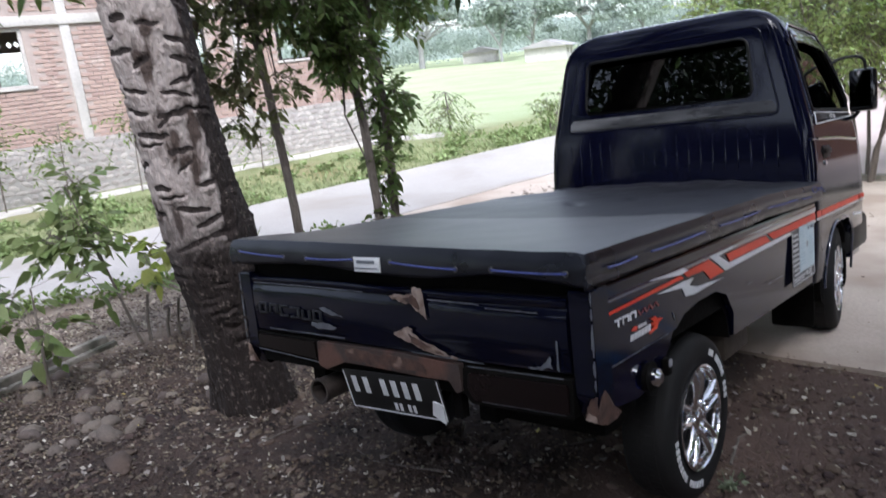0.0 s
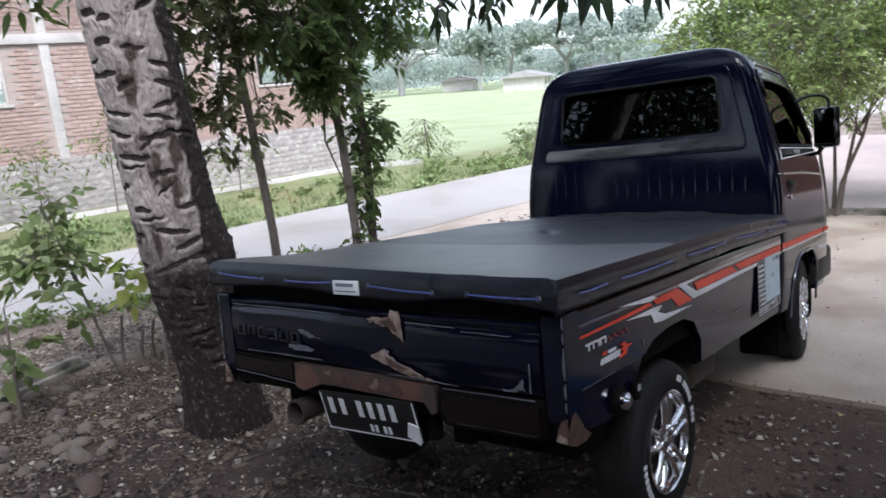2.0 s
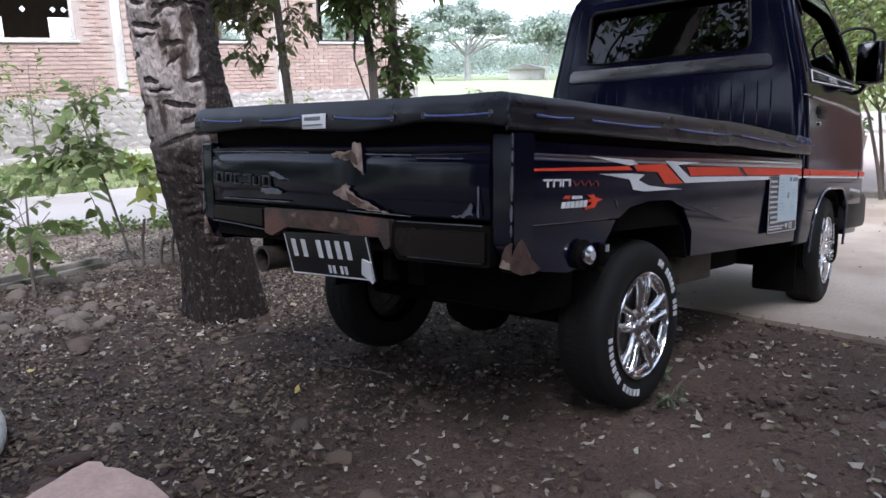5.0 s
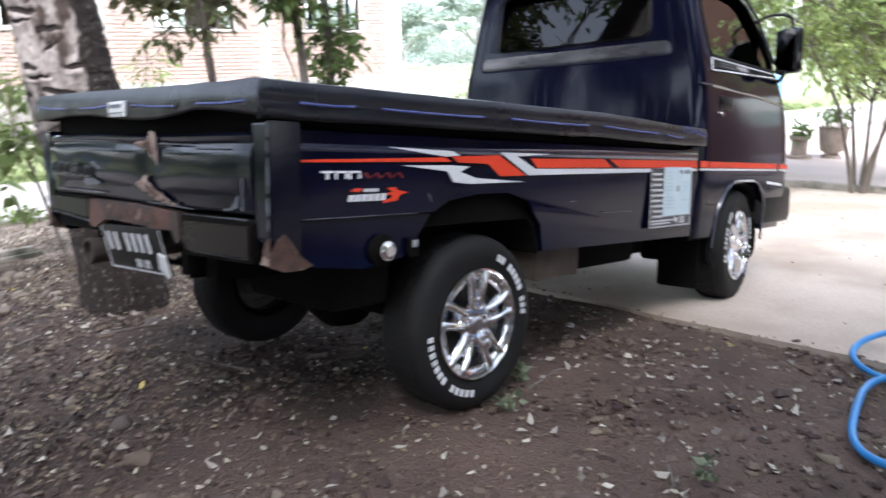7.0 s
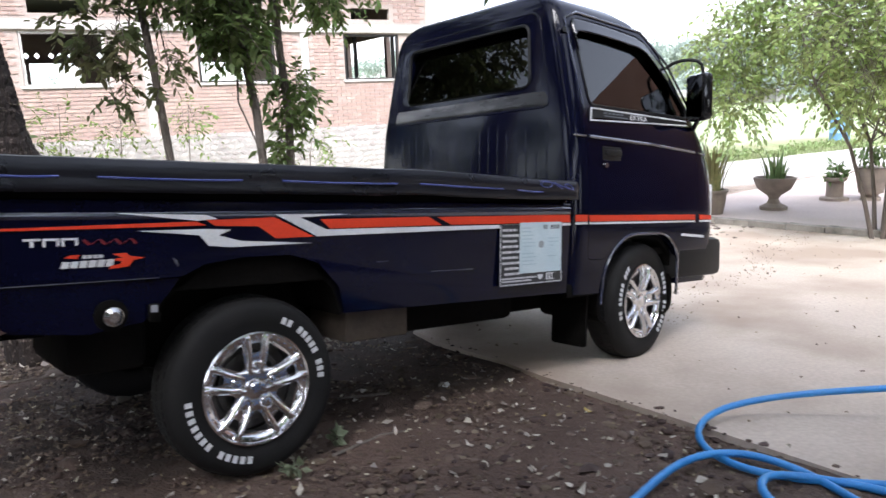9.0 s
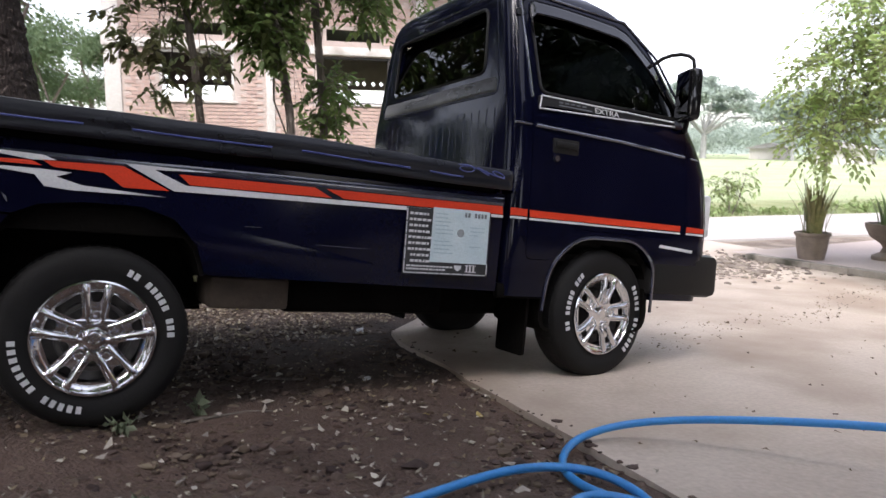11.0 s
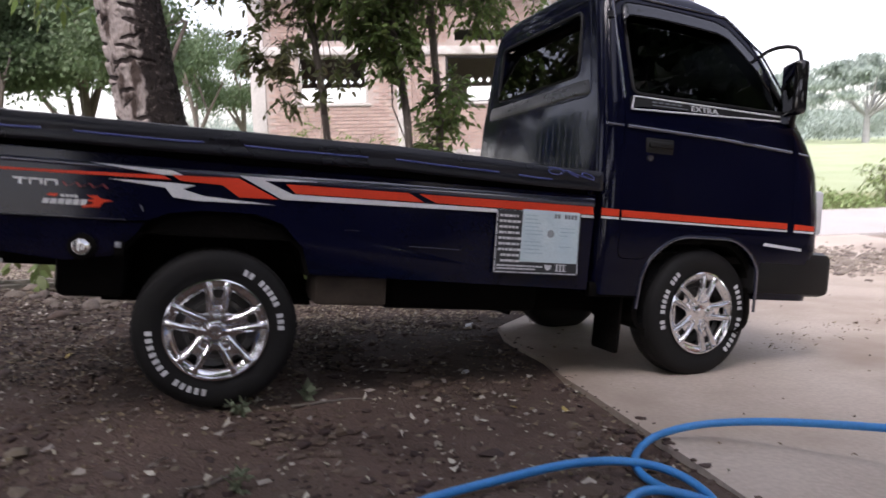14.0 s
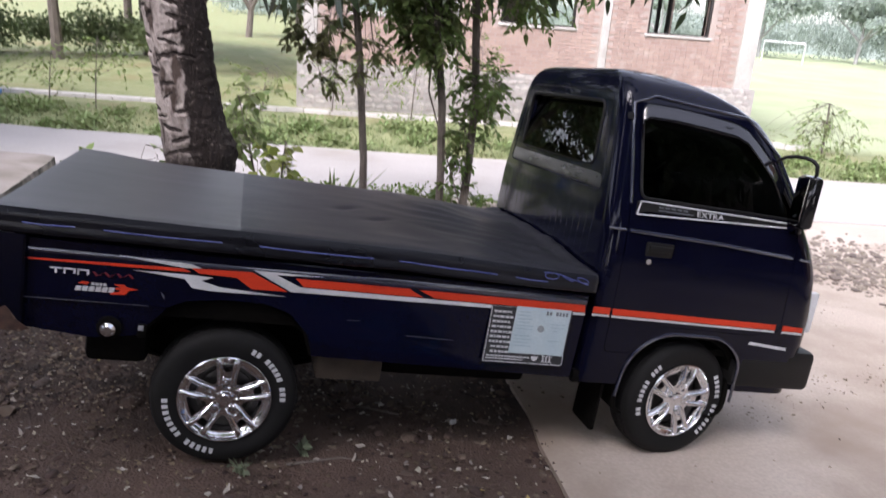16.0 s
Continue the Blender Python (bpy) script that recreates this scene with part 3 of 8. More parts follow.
# corner posts: square pillars, chipped along the outer edge and rusted through at the foot
for y0, y1 in ((-0.748, -0.684), (0.590, 0.655)):
    s = -1 if y0 < 0 else 1
    out, inn = (y0, y1) if s < 0 else (y1, y0)
    bm = bmesh.new()
    plate(bm, rounded([(-0.792, 0.872), (-0.70, 0.872), (-0.70, 0.53), (-0.752, 0.53), (-0.785, 0.60)], 0.01), thick=abs(y1 - y0), to=lambda u, v, w: (u, y0 + w, v))
    bmesh.ops.bevel(bm, geom=[e for e in bm.edges if len(e.link_faces) == 2 and e.calc_face_angle(0) > 1.2 and abs(e.verts[0].co.x - e.verts[1].co.x) < 0.05], offset=0.005, segments=2, affect="EDGES")
    post = part("corner_post", bm, GATEPAINT, truck, "navy corner post with chipped edge")
    r = random.Random(15)
    for z0, z1, wd in ((0.835, 0.868, 0.003), (0.80, 0.828, 0.004), (0.71, 0.79, 0.0065), (0.66, 0.70, 0.005), (0.625, 0.652, 0.0035)):
        bm = bmesh.new()
        n = 9
        for q in range(n):
            za, zb = z0 + (z1 - z0) * q / n, z0 + (z1 - z0) * (q + 0.96) / n
            w_ = wd * r.uniform(0.35, 1.0) * math.sin(math.pi * (q + 0.6) / (n + 0.2)) + 0.0008
            box(bm, -0.7932, min(out, out - s * w_), za, -0.7905, max(out, out - s * w_), zb)
            box(bm, -0.7935, min(out, out + s * 0.0012), za, -0.7925 + w_ * 0.7, max(out, out + s * 0.0012), zb)
        part("chipped_edge", bm, SCRATCH, post)
    bm = bmesh.new()
    pts = [(-0.789, 0.545), (-0.787, 0.575), (-0.772, 0.605), (-0.752, 0.617), (-0.735, 0.598), (-0.712, 0.568), (-0.672, 0.536), (-0.70, 0.527), (-0.75, 0.529)]
    plate(bm, [(u + r.uniform(-0.003, 0.003), v + r.uniform(-0.003, 0.003)) for u, v in pts], thick=0.003, to=lambda u, v, w: (u, out + s * (0.0005 + w), v))
    part("rust_patch", bm, RUST, post, "bare rusted steel corner")
    rear_face([(out, 0.545), (out, 0.612), (out - s * 0.018, 0.60), (out - s * 0.03, 0.575), (out - s * 0.036, 0.548)], RUST, post, "rust_patch", x=-0.788, jag=0.002)
    rear_face([(out - s * 0.002, 0.545), (out - s * 0.004, 0.562), (out - s * 0.025, 0.566), (out - s * 0.034, 0.549)], DENT, post, "rust_patch", x=-0.7905, jag=0.002, label="pale bare filler at the corner")
# tailgate: rolled top edge, shallow swelling, a crease under the top and a step at the foot
GY0, GY1, GSEG = -0.678, 0.585, 48
bm = bmesh.new()
prof = [(0.652, -0.770), (0.656, -0.788), (0.664, -0.7905), (0.69, -0.7905), (0.70, -0.7945), (0.74, -0.7985), (0.79, -0.7985), (0.806, -0.7965), (0.814, -0.791), (0.820, -0.7905), (0.826, -0.7945), (0.838, -0.7955), (0.844, -0.790), (0.846, -0.780), (0.843, -0.755)]
gr = []
for k in range(GSEG + 1):
    y = GY0 + (GY1 - GY0) * k / GSEG
    f = k / GSEG
    dent = 0.010 * math.exp(-((y + 0.17) / 0.07) ** 2) + 0.006 * math.exp(-((y - 0.33) / 0.09) ** 2) + 0.004 * noise.noise(Vector((y * 6, 2, 0)))
    edge = smooth_step(0, 0.05, f) * smooth_step(1, 0.95, f)
    row = []
    for z, x in prof:
        d = dent * math.exp(-((z - 0.755 + 0.12 * (y + 0.1)) / 0.05) ** 2)
        row.append(bm.verts.new((x + (1 - edge) * 0.006 * (x < -0.785) + d + 0.0012 * noise.noise(Vector((y * 9, z * 14, 5))), y, z + 0.014 * f + 0.002 * math.sin(y * 7))))
    gr.append(row)
for a, b in zip(gr, gr[1:]):
    for q in range(len(prof) - 1):
        bm.faces.new((a[q], a[q + 1], b[q + 1], b[q]))
for row in (gr[0], gr[-1]):
    bm.faces.new(row)
back = [bm.verts.new((-0.752, y, z)) for y, z in ((GY0, 0.652), (GY0, 0.843), (GY1, 0.857), (GY1, 0.666))]
bm.faces.new(back)
bmesh.ops.recalc_face_normals(bm, faces=bm.faces)
gate = part("tailgate", bm, GATEPAINT, truck, "dented navy tailgate with paint scraped to bare filler", smooth=30)
bm = bmesh.new()
box(bm, -0.772, GY0, 0.655, -0.752, GY1, 0.85)
part("inner_skin", bm, UNDER, gate)
# paint peeled off to brown filler, with paler chipped rims
rear_face([(-0.092, 0.826), (-0.12, 0.834), (-0.165, 0.832), (-0.185, 0.838), (-0.19, 0.856), (-0.222, 0.857), (-0.226, 0.825), (-0.232, 0.79), (-0.231, 0.768), (-0.205, 0.785), (-0.18, 0.805), (-0.14, 0.812), (-0.105, 0.815)], DENT, gate, "scrape", x=-0.800, jag=0.0035, seed=3)
rear_face([(-0.10, 0.825), (-0.15, 0.826), (-0.19, 0.832), (-0.205, 0.82), (-0.212, 0.79), (-0.18, 0.808), (-0.13, 0.816)], RUST, gate, "scrape", x=-0.8025, jag=0.0035, seed=4)
rear_face([(-0.098, 0.711), (-0.118, 0.722), (-0.15, 0.739), (-0.172, 0.737), (-0.166, 0.722), (-0.20, 0.706), (-0.25, 0.690), (-0.30, 0.672), (-0.335, 0.662), (-0.27, 0.664), (-0.21, 0.672), (-0.165, 0.690), (-0.125, 0.702)], DENT, gate, "scrape", x=-0.800, jag=0.0035, seed=5)
rear_face([(-0.16, 0.718), (-0.20, 0.70), (-0.25, 0.685), (-0.30, 0.669), (-0.22, 0.674), (-0.17, 0.694)], RUST, gate, "scrape", x=-0.8025, jag=0.003, seed=6)
rear_face([(0.235, 0.770), (0.20, 0.774), (0.155, 0.757), (0.12, 0.749), (0.17, 0.750), (0.205, 0.758)], SCRATCH, gate, "scrape", x=-0.800, jag=0.003, seed=7)
rear_face([(0.275, 0.716), (0.22, 0.722), (0.155, 0.712), (0.17, 0.700), (0.23, 0.700), (0.27, 0.705)], SCRATCH, gate, "scrape", x=-0.800, jag=0.0035, seed=8)
rear_face([(-0.60, 0.672), (-0.628, 0.700), (-0.632, 0.672), (-0.60, 0.664), (-0.56, 0.664)], SCRATCH, gate, "scrape", x=-0.797, jag=0.003, seed=9)
rear_face([(-0.648, 0.742), (-0.652, 0.742), (-0.653, 0.665), (-0.648, 0.668)], SCRATCH, gate, "scratch", x=-0.797, jag=0.001, seed=10)
for y0, y1, z0, dz in ((0.56, 0.30, 0.8395, -0.003), (0.36, 0.02, 0.8385, -0.007), (-0.24, -0.42, 0.8235, -0.004), (-0.44, -0.60, 0.8115, -0.002), (0.50, 0.12, 0.680, -0.002), (-0.16, -0.42, 0.664, -0.006)):
    pts = [(y0 + (y1 - y0) * q / 6, z0 + dz * q / 6 + 0.0016) for q in range(7)] + [(y1 + (y0 - y1) * q / 6, z0 + dz * (1 - q / 6) - 0.0012) for q in range(7)]
    rear_face(pts, SCRATCH, gate, "scratch", x=-0.7985, jag=0.0008, seed=int(abs(y0) * 100), steps=2)
# raised maker's badge as plain bars, worn to bare paint on the rims
BADGE = mat("worn_badge", (0.007, 0.008, 0.011), (0.022, 0.023, 0.026), 40, 0.4, 0, 0.1, 120, spec=0.3)
for k, (y, w_) in enumerate(((0.545, 0.046), (0.488, 0.046), (0.432, 0.042), (0.377, 0.05), (0.318, 0.046), (0.262, 0.044))):
    for q, (dy0, dy1, z0, z1) in enumerate(((0, 1, 0.764, 0.770), (0, 0.2, 0.738, 0.764), (0.75, 0.95, 0.738, 0.764), (0, 1, 0.732, 0.738))):
        if (k + q) % 5 == 4:
            continue
        bm = bmesh.new()
        box(bm, -0.8035, y - w_ * dy1, z0 - 0.012 * k / 6, -0.797, y - w_ * dy0, z1 - 0.012 * k / 6, 0.0012)
        part("badge", bm, BADGE, gate)
# rear sill: lamp housings left and right, rusty plate bracket between them
bm = bmesh.new()
box(bm, -0.775, -0.684, 0.55, -0.72, 0.59, 0.648, 0.008)
plate(bm, rounded([(-0.684, 0.543), (-0.684, 0.645), (-0.34, 0.640), (-0.335, 0.575), (-0.36, 0.537)], 0.01), thick=0.03, to=lambda u, v, w: (-0.792 + w, u, v))
plate(bm, rounded([(0.588, 0.598), (0.588, 0.662), (0.255, 0.660), (0.25, 0.582)], 0.01), thick=0.03, to=lambda u, v, w: (-0.792 + w, u, v))
box(bm, -0.76, -0.30, 0.47, -0.73, -0.27, 0.56)
box(bm, -0.76, 0.07, 0.47, -0.73, 0.10, 0.56)
sill = part("rear_sill", bm, UNDER, truck)
BRACKET = mat("rusty_bracket", (0.035, 0.028, 0.026), (0.06, 0.036, 0.028), 14, 0.7, 0.1, 0.4, 120, c3=(0.10, 0.048, 0.034), cut=(0.5, 0.6))
bm = bmesh.new()
plate(bm, rounded([(0.262, 0.655), (0.262, 0.575), (0.225, 0.565), (0.14, 0.598), (0.02, 0.598), (-0.20, 0.592), (-0.29, 0.594), (-0.315, 0.56), (-0.335, 0.57), (-0.33, 0.645), (-0.10, 0.655)], 0.006), thick=0.03, to=lambda u, v, w: (-0.797 + w, u, v))
bracket = part("plate_bracket", bm, BRACKET, sill, "flaking rusty plate bracket")
rear_face([(0.13, 0.640), (0.05, 0.650), (-0.03, 0.640), (-0.10, 0.648), (-0.20, 0.628), (-0.215, 0.605), (-0.12, 0.605), (-0.02, 0.612), (0.06, 0.604), (0.12, 0.612)], RUST, bracket, "rust_patch", x=-0.798, jag=0.006, seed=21)
LENS = mat("dark_red_lens", (0.007, 0.003, 0.003), (0.005, 0.0025, 0.0025), 4, 0.3, 0, 0.05, 90, spec=0.2)
for pts in ([(-0.672, 0.556), (-0.672, 0.630), (-0.36, 0.626), (-0.355, 0.580), (-0.375, 0.55)], [(0.575, 0.608), (0.575, 0.652), (0.275, 0.650), (0.272, 0.594)]):
    bm = bmesh.new()
    plate(bm, rounded(pts, 0.008), thick=0.012, to=lambda u, v, w: (-0.798 + w, u, v))
    part("tail_lamp", bm, LENS, truck, "dark red tail lamp lens")
for pts, sd in (([(0.585, 0.597), (0.42, 0.590), (0.25, 0.580), (0.25, 0.583), (0.42, 0.593), (0.585, 0.601)], 31), ([(-0.36, 0.6415), (-0.66, 0.6435), (-0.66, 0.6465), (-0.36, 0.644)], 32), ([(-0.40, 0.547), (-0.66, 0.551), (-0.66, 0.553), (-0.40, 0.5495)], 33)):
    rear_face(pts, SCRATCH, sill, "scratch", x=-0.7925, jag=0.0008, seed=sd)
PLATE_M = Matrix.Translation((-0.80, -0.07, 0.525)) @ pose(0, 0, 0, 0, -14, 0) @ pose(0, 0, 0, -2, 0, 0)
bm = bmesh.new()
box(bm, -0.002, -0.2, -0.068, 0.002, 0.2, 0.068, 0.001)
np_ = part("number_plate", bm, BLACK, truck, "black number plate with white bars")
np_.matrix_basis = PLATE_M
bm = bmesh.new()
for y in (0.155, 0.105, 0.03, -0.015, -0.06, -0.105):
    box(bm, -0.0035, y - 0.011, -0.008, -0.0025, y + 0.011, 0.048)
for y in (0.0, -0.02, -0.055, -0.075):
    box(bm, -0.0035, y - 0.006, -0.055, -0.0025, y + 0.006, -0.03)
box(bm, -0.0035, -0.196, -0.066, -0.0025, 0.196, -0.062)
box(bm, -0.0035, 0.192, -0.066, -0.0025, 0.196, 0.064)
box(bm, -0.0035, -0.196, -0.066, -0.0025, -0.192, 0.064)
part("lettering", bm, WHITE, np_)["kind"] = "stuff"
bm = bmesh.new()
plate(bm, [(-0.20, -0.01), (-0.165, 0.0), (-0.15, -0.045), (-0.19, -0.072)], thick=0.006, to=lambda u, v, w: (-0.004 - w, u, v))
part("foil_tag", bm, WHITE, np_, "crumpled pale foil tag")
bm = bmesh.new()
tube(bm, [(-0.3, 0.30, 0.50), (-0.55, 0.29, 0.49), (-0.80, 0.27, 0.485)], 0.04, 20, cap=False)
tube(bm, [(-0.80, 0.27, 0.485), (-0.55, 0.29, 0.49)], 0.034, 20, cap=False)
bm.verts.ensure_lookup_table()
lathe(bm, [(0.034, 0), (0.036, -0.004), (0.043, -0.004), (0.043, 0.01)], 20)
bm.verts.ensure_lookup_table()
ring_vs = [bm.verts[q] for q in range(len(bm.verts) - 80, len(bm.verts))]
bmesh.ops.transform(bm, matrix=Matrix.Translation((-0.80, 0.27, 0.485)) @ Matrix.Rotation(radians(-90), 4, "Z"), verts=ring_vs)
part("exhaust_pipe", bm, mat("sooty_rust", (0.06, 0.045, 0.038), (0.03, 0.024, 0.02), 20, 0.7, 0.2, 0.3, 90), truck, "sooty rusted exhaust pipe")

# chassis, axle, tank box
bm = bmesh.new()
for s in (-1, 1):
    box(bm, -0.72, s * 0.36 - 0.03, 0.46, 2.45, s * 0.36 + 0.03, 0.56)
for x in (-0.4, 0.3, 0.9, 1.3):
    box(bm, x, -0.36, 0.48, x + 0.06, 0.36, 0.55)
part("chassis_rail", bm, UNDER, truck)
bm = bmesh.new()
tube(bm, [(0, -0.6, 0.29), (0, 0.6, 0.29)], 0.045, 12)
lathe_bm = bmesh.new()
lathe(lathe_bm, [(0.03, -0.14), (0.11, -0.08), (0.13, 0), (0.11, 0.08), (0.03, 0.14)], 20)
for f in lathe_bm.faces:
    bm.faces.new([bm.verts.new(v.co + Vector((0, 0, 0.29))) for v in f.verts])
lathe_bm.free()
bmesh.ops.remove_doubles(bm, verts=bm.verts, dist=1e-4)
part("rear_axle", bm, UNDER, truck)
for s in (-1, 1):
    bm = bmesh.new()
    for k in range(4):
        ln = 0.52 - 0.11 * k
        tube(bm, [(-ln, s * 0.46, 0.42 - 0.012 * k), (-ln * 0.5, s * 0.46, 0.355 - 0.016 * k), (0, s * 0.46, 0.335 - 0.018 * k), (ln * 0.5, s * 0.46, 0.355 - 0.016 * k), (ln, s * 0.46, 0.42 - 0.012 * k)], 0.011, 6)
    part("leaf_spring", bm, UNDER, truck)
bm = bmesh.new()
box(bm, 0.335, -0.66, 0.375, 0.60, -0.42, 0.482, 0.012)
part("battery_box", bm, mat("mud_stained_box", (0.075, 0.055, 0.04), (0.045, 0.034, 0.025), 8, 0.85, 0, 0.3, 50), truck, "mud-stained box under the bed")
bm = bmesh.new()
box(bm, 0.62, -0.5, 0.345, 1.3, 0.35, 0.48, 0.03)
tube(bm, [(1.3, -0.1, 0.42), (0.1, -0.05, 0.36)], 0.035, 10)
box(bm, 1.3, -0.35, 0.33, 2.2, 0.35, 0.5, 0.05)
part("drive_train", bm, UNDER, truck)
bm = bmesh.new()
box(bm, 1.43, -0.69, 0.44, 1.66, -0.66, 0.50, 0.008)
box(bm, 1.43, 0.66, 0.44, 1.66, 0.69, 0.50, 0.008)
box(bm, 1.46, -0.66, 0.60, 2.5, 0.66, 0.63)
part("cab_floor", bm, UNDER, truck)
# interior
bm = bmesh.new()
box(bm, 1.62, -0.60, 0.63, 2.05, 0.60, 0.95, 0.05)
box(bm, 1.52, -0.60, 0.9, 1.64, -0.05, 1.36, 0.05)
box(bm, 1.52, 0.05, 0.9, 1.64, 0.60, 1.36, 0.05)
part("bench_seat", bm, BLACK, truck)
bm = bmesh.new()
box(bm, 2.28, -0.62, 0.95, 2.47, 0.62, 1.19, 0.04)
part("dashboard", bm, BLACK, truck)

# wheels
TYRE_R = 0.287
bm = bmesh.new()
prof = [(0.172, 0.07), (0.205, 0.086), (0.25, 0.088), (0.273, 0.078), (0.283, 0.06)]
full = [(r, w) for r, w in prof] + [(TYRE_R, 0.035), (TYRE_R, -0.035)] + [(r, -w) for r, w in prof[::-1]]
rings = lathe(bm, full, 72)
tyre_me = bpy.data.meshes.new("tyre")
bm.to_mesh(tyre_me), bm.free()
# tread and shoulder blocks
bm = bmesh.new()
for k in range(60):
    a = math.tau * k / 60
    for y0, y1, sh in ((-0.078, -0.046, 0.0), (-0.04, -0.004, 0.5), (0.004, 0.04, 0.0), (0.046, 0.078, 0.5)):
        edge = abs(y0 + y1) > 0.1
        m = Matrix.Rotation(-(a + sh * math.tau / 60), 4, "Y") @ Matrix.Translation((TYRE_R - (0.012 if edge else 0.006), 0, 0))
        box(bm, -0.008, y0, -0.0105, 0.008 if not edge else 0.006, y1, 0.0105, 0, m @ (Matrix.Rotation(radians(-16 if y0 < 0 else 16), 4, "Z") if edge else Matrix()))
tread_me = bpy.data.meshes.new("tread")
bm.to_mesh(tread_me), bm.free()
bm = bmesh.new()
lathe(bm, [(0.183, -0.078), (0.182, -0.087), (0.177, -0.089), (0.174, -0.083), (0.156, -0.078), (0.150, -0.07), (0.149, -0.045), (0.149, 0.06)], 60)
rim_me = bpy.data.meshes.new("rim")
bm.to_mesh(rim_me), bm.free()
bm = bmesh.new()
def polar(rr, deg):
    return (rr * math.cos(radians(deg)), rr * math.sin(radians(deg)))


holes = []
for k in range(5):
    a = 90 + 72 * k
    holes.append(rounded([polar(0.114, a - 6), polar(0.114, a + 6), polar(0.146, a + 7), polar(0.146, a - 7)], 0.008, 3))
    b_ = a + 36
    holes.append(rounded([polar(0.074, b_ - 6), polar(0.074, b_ + 6), polar(0.105, b_ + 14), polar(0.149, b_ + 18), polar(0.149, b_ - 18), polar(0.105, b_ - 14)], 0.012, 4))
disc = [polar(0.158, 3 * k) for k in range(120)]
plate(bm, disc, [h[::-1] for h in holes], 0.014, lambda u, v, w: (u, -0.058 - 0.016 * math.sin(min(1, math.hypot(u, v) / 0.158) * 2.2) + w, v))
for k in range(5):
    for off in (-1, 1):
        a = math.tau * k / 5 + math.pi / 2
        u, v = Vector((math.cos(a), 0, math.sin(a))), Vector((-math.sin(a), 0, math.cos(a)))
        sec = []
        for rr_, of, hw_, y0, y1 in ((0.042, 0.019, 0.0105, -0.060, -0.074), (0.06, 0.0205, 0.0112, -0.063, -0.080), (0.085, 0.0225, 0.0118, -0.066, -0.087), (0.12, 0.026, 0.0125, -0.067, -0.092), (0.15, 0.030, 0.0145, -0.069, -0.092), (0.167, 0.0335, 0.0172, -0.073, -0.089), (0.174, 0.0345, 0.0165, -0.075, -0.081)):
            c = u * rr_ + v * off * of
            sec.append([bm.verts.new(c + v * (hw_ * q) + Vector((0, y0 + (y1 - y0) * h_, 0))) for q, h_ in ((-1, 0), (-0.85, 0.5), (-0.5, 0.88), (0, 1.0), (0.5, 0.88), (0.85, 0.5), (1, 0))])
        for s0, s1 in zip(sec, sec[1:]):
            for q in range(6):
                bm.faces.new((s0[q], s0[q + 1], s1[q + 1], s1[q]))
lathe(bm, [(0.0, -0.080), (0.016, -0.080), (0.019, -0.077), (0.026, -0.077), (0.036, -0.073), (0.046, -0.066), (0.05, -0.058)], 30)
# cupped bolt seats on the spokes
for k in range(5):
    a = math.tau * k / 5 + math.pi / 2
    cup = bmesh.new()
    lathe(cup, [(0.0, -0.083), (0.006, -0.083), (0.008, -0.07), (0.012, -0.07), (0.0165, -0.082), (0.02, -0.083), (0.024, -0.07)], 16)
    bmesh.ops.translate(cup, vec=(0.064 * math.cos(a), 0.002, 0.064 * math.sin(a)), verts=cup.verts)
    tmp = bpy.data.meshes.new("cup")
    cup.to_mesh(tmp), cup.free()
    bm.from_mesh(tmp)
    bpy.data.meshes.remove(tmp)
for k in range(40):
    a = math.tau * k / 40
    c = Vector((0.164 * math.cos(a), -0.078, 0.164 * math.sin(a)))
    tube(bm, [c, c + Vector((0, -0.006, 0))], 0.0035, 5)
bmesh.ops.recalc_face_normals(bm, faces=bm.faces)
spoke_me = bpy.data.meshes.new("spokes")
bm.to_mesh(spoke_me), bm.free()
bm = bmesh.new()
lathe(bm, [(0.0, -0.02), (0.095, -0.02), (0.098, -0.034), (0.112, -0.034), (0.116, -0.022), (0.145, -0.012), (0.145, 0.04)], 36)
drum_me = bpy.data.meshes.new("brake_drum")
bm.to_mesh(drum_me), bm.free()
bm = bmesh.new()
for a0, a1, cnt in ((184, 262, 13), (3, 66, 12)):
    for k in range(cnt):
        if cnt == 13 and k == 7 or cnt == 12 and k in (3, 9):
            continue
        a = radians(a0 + (a1 - a0) * k / (cnt - 1))
        m = Matrix.Rotation(-a, 4, "Y") @ Matrix.Translation((0.226, -0.0885, 0))
        box(bm, -0.011, -0.002, -0.0074, 0.011, 0.002, 0.0074, 0, m)
letter_me = bpy.data.meshes.new("lettering")
bm.to_mesh(letter_me), bm.free()
for me_, mt in ((tyre_me, RUBBER), (tread_me, RUBBER), (rim_me, CHROME), (spoke_me, CHROME), (drum_me, STEEL), (letter_me, WHITE)):
    me_.materials.append(mt)
    me_.polygons.foreach_set("use_smooth", [True] * len(me_.polygons))
    me_.set_sharp_from_angle(angle=radians(40))


# far-side rims get near-black copies, underbody shade put into their colour
shaded_rim, shaded_spokes = rim_me.copy(), spoke_me.copy()
for me_ in (shaded_rim, shaded_spokes):
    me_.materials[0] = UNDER


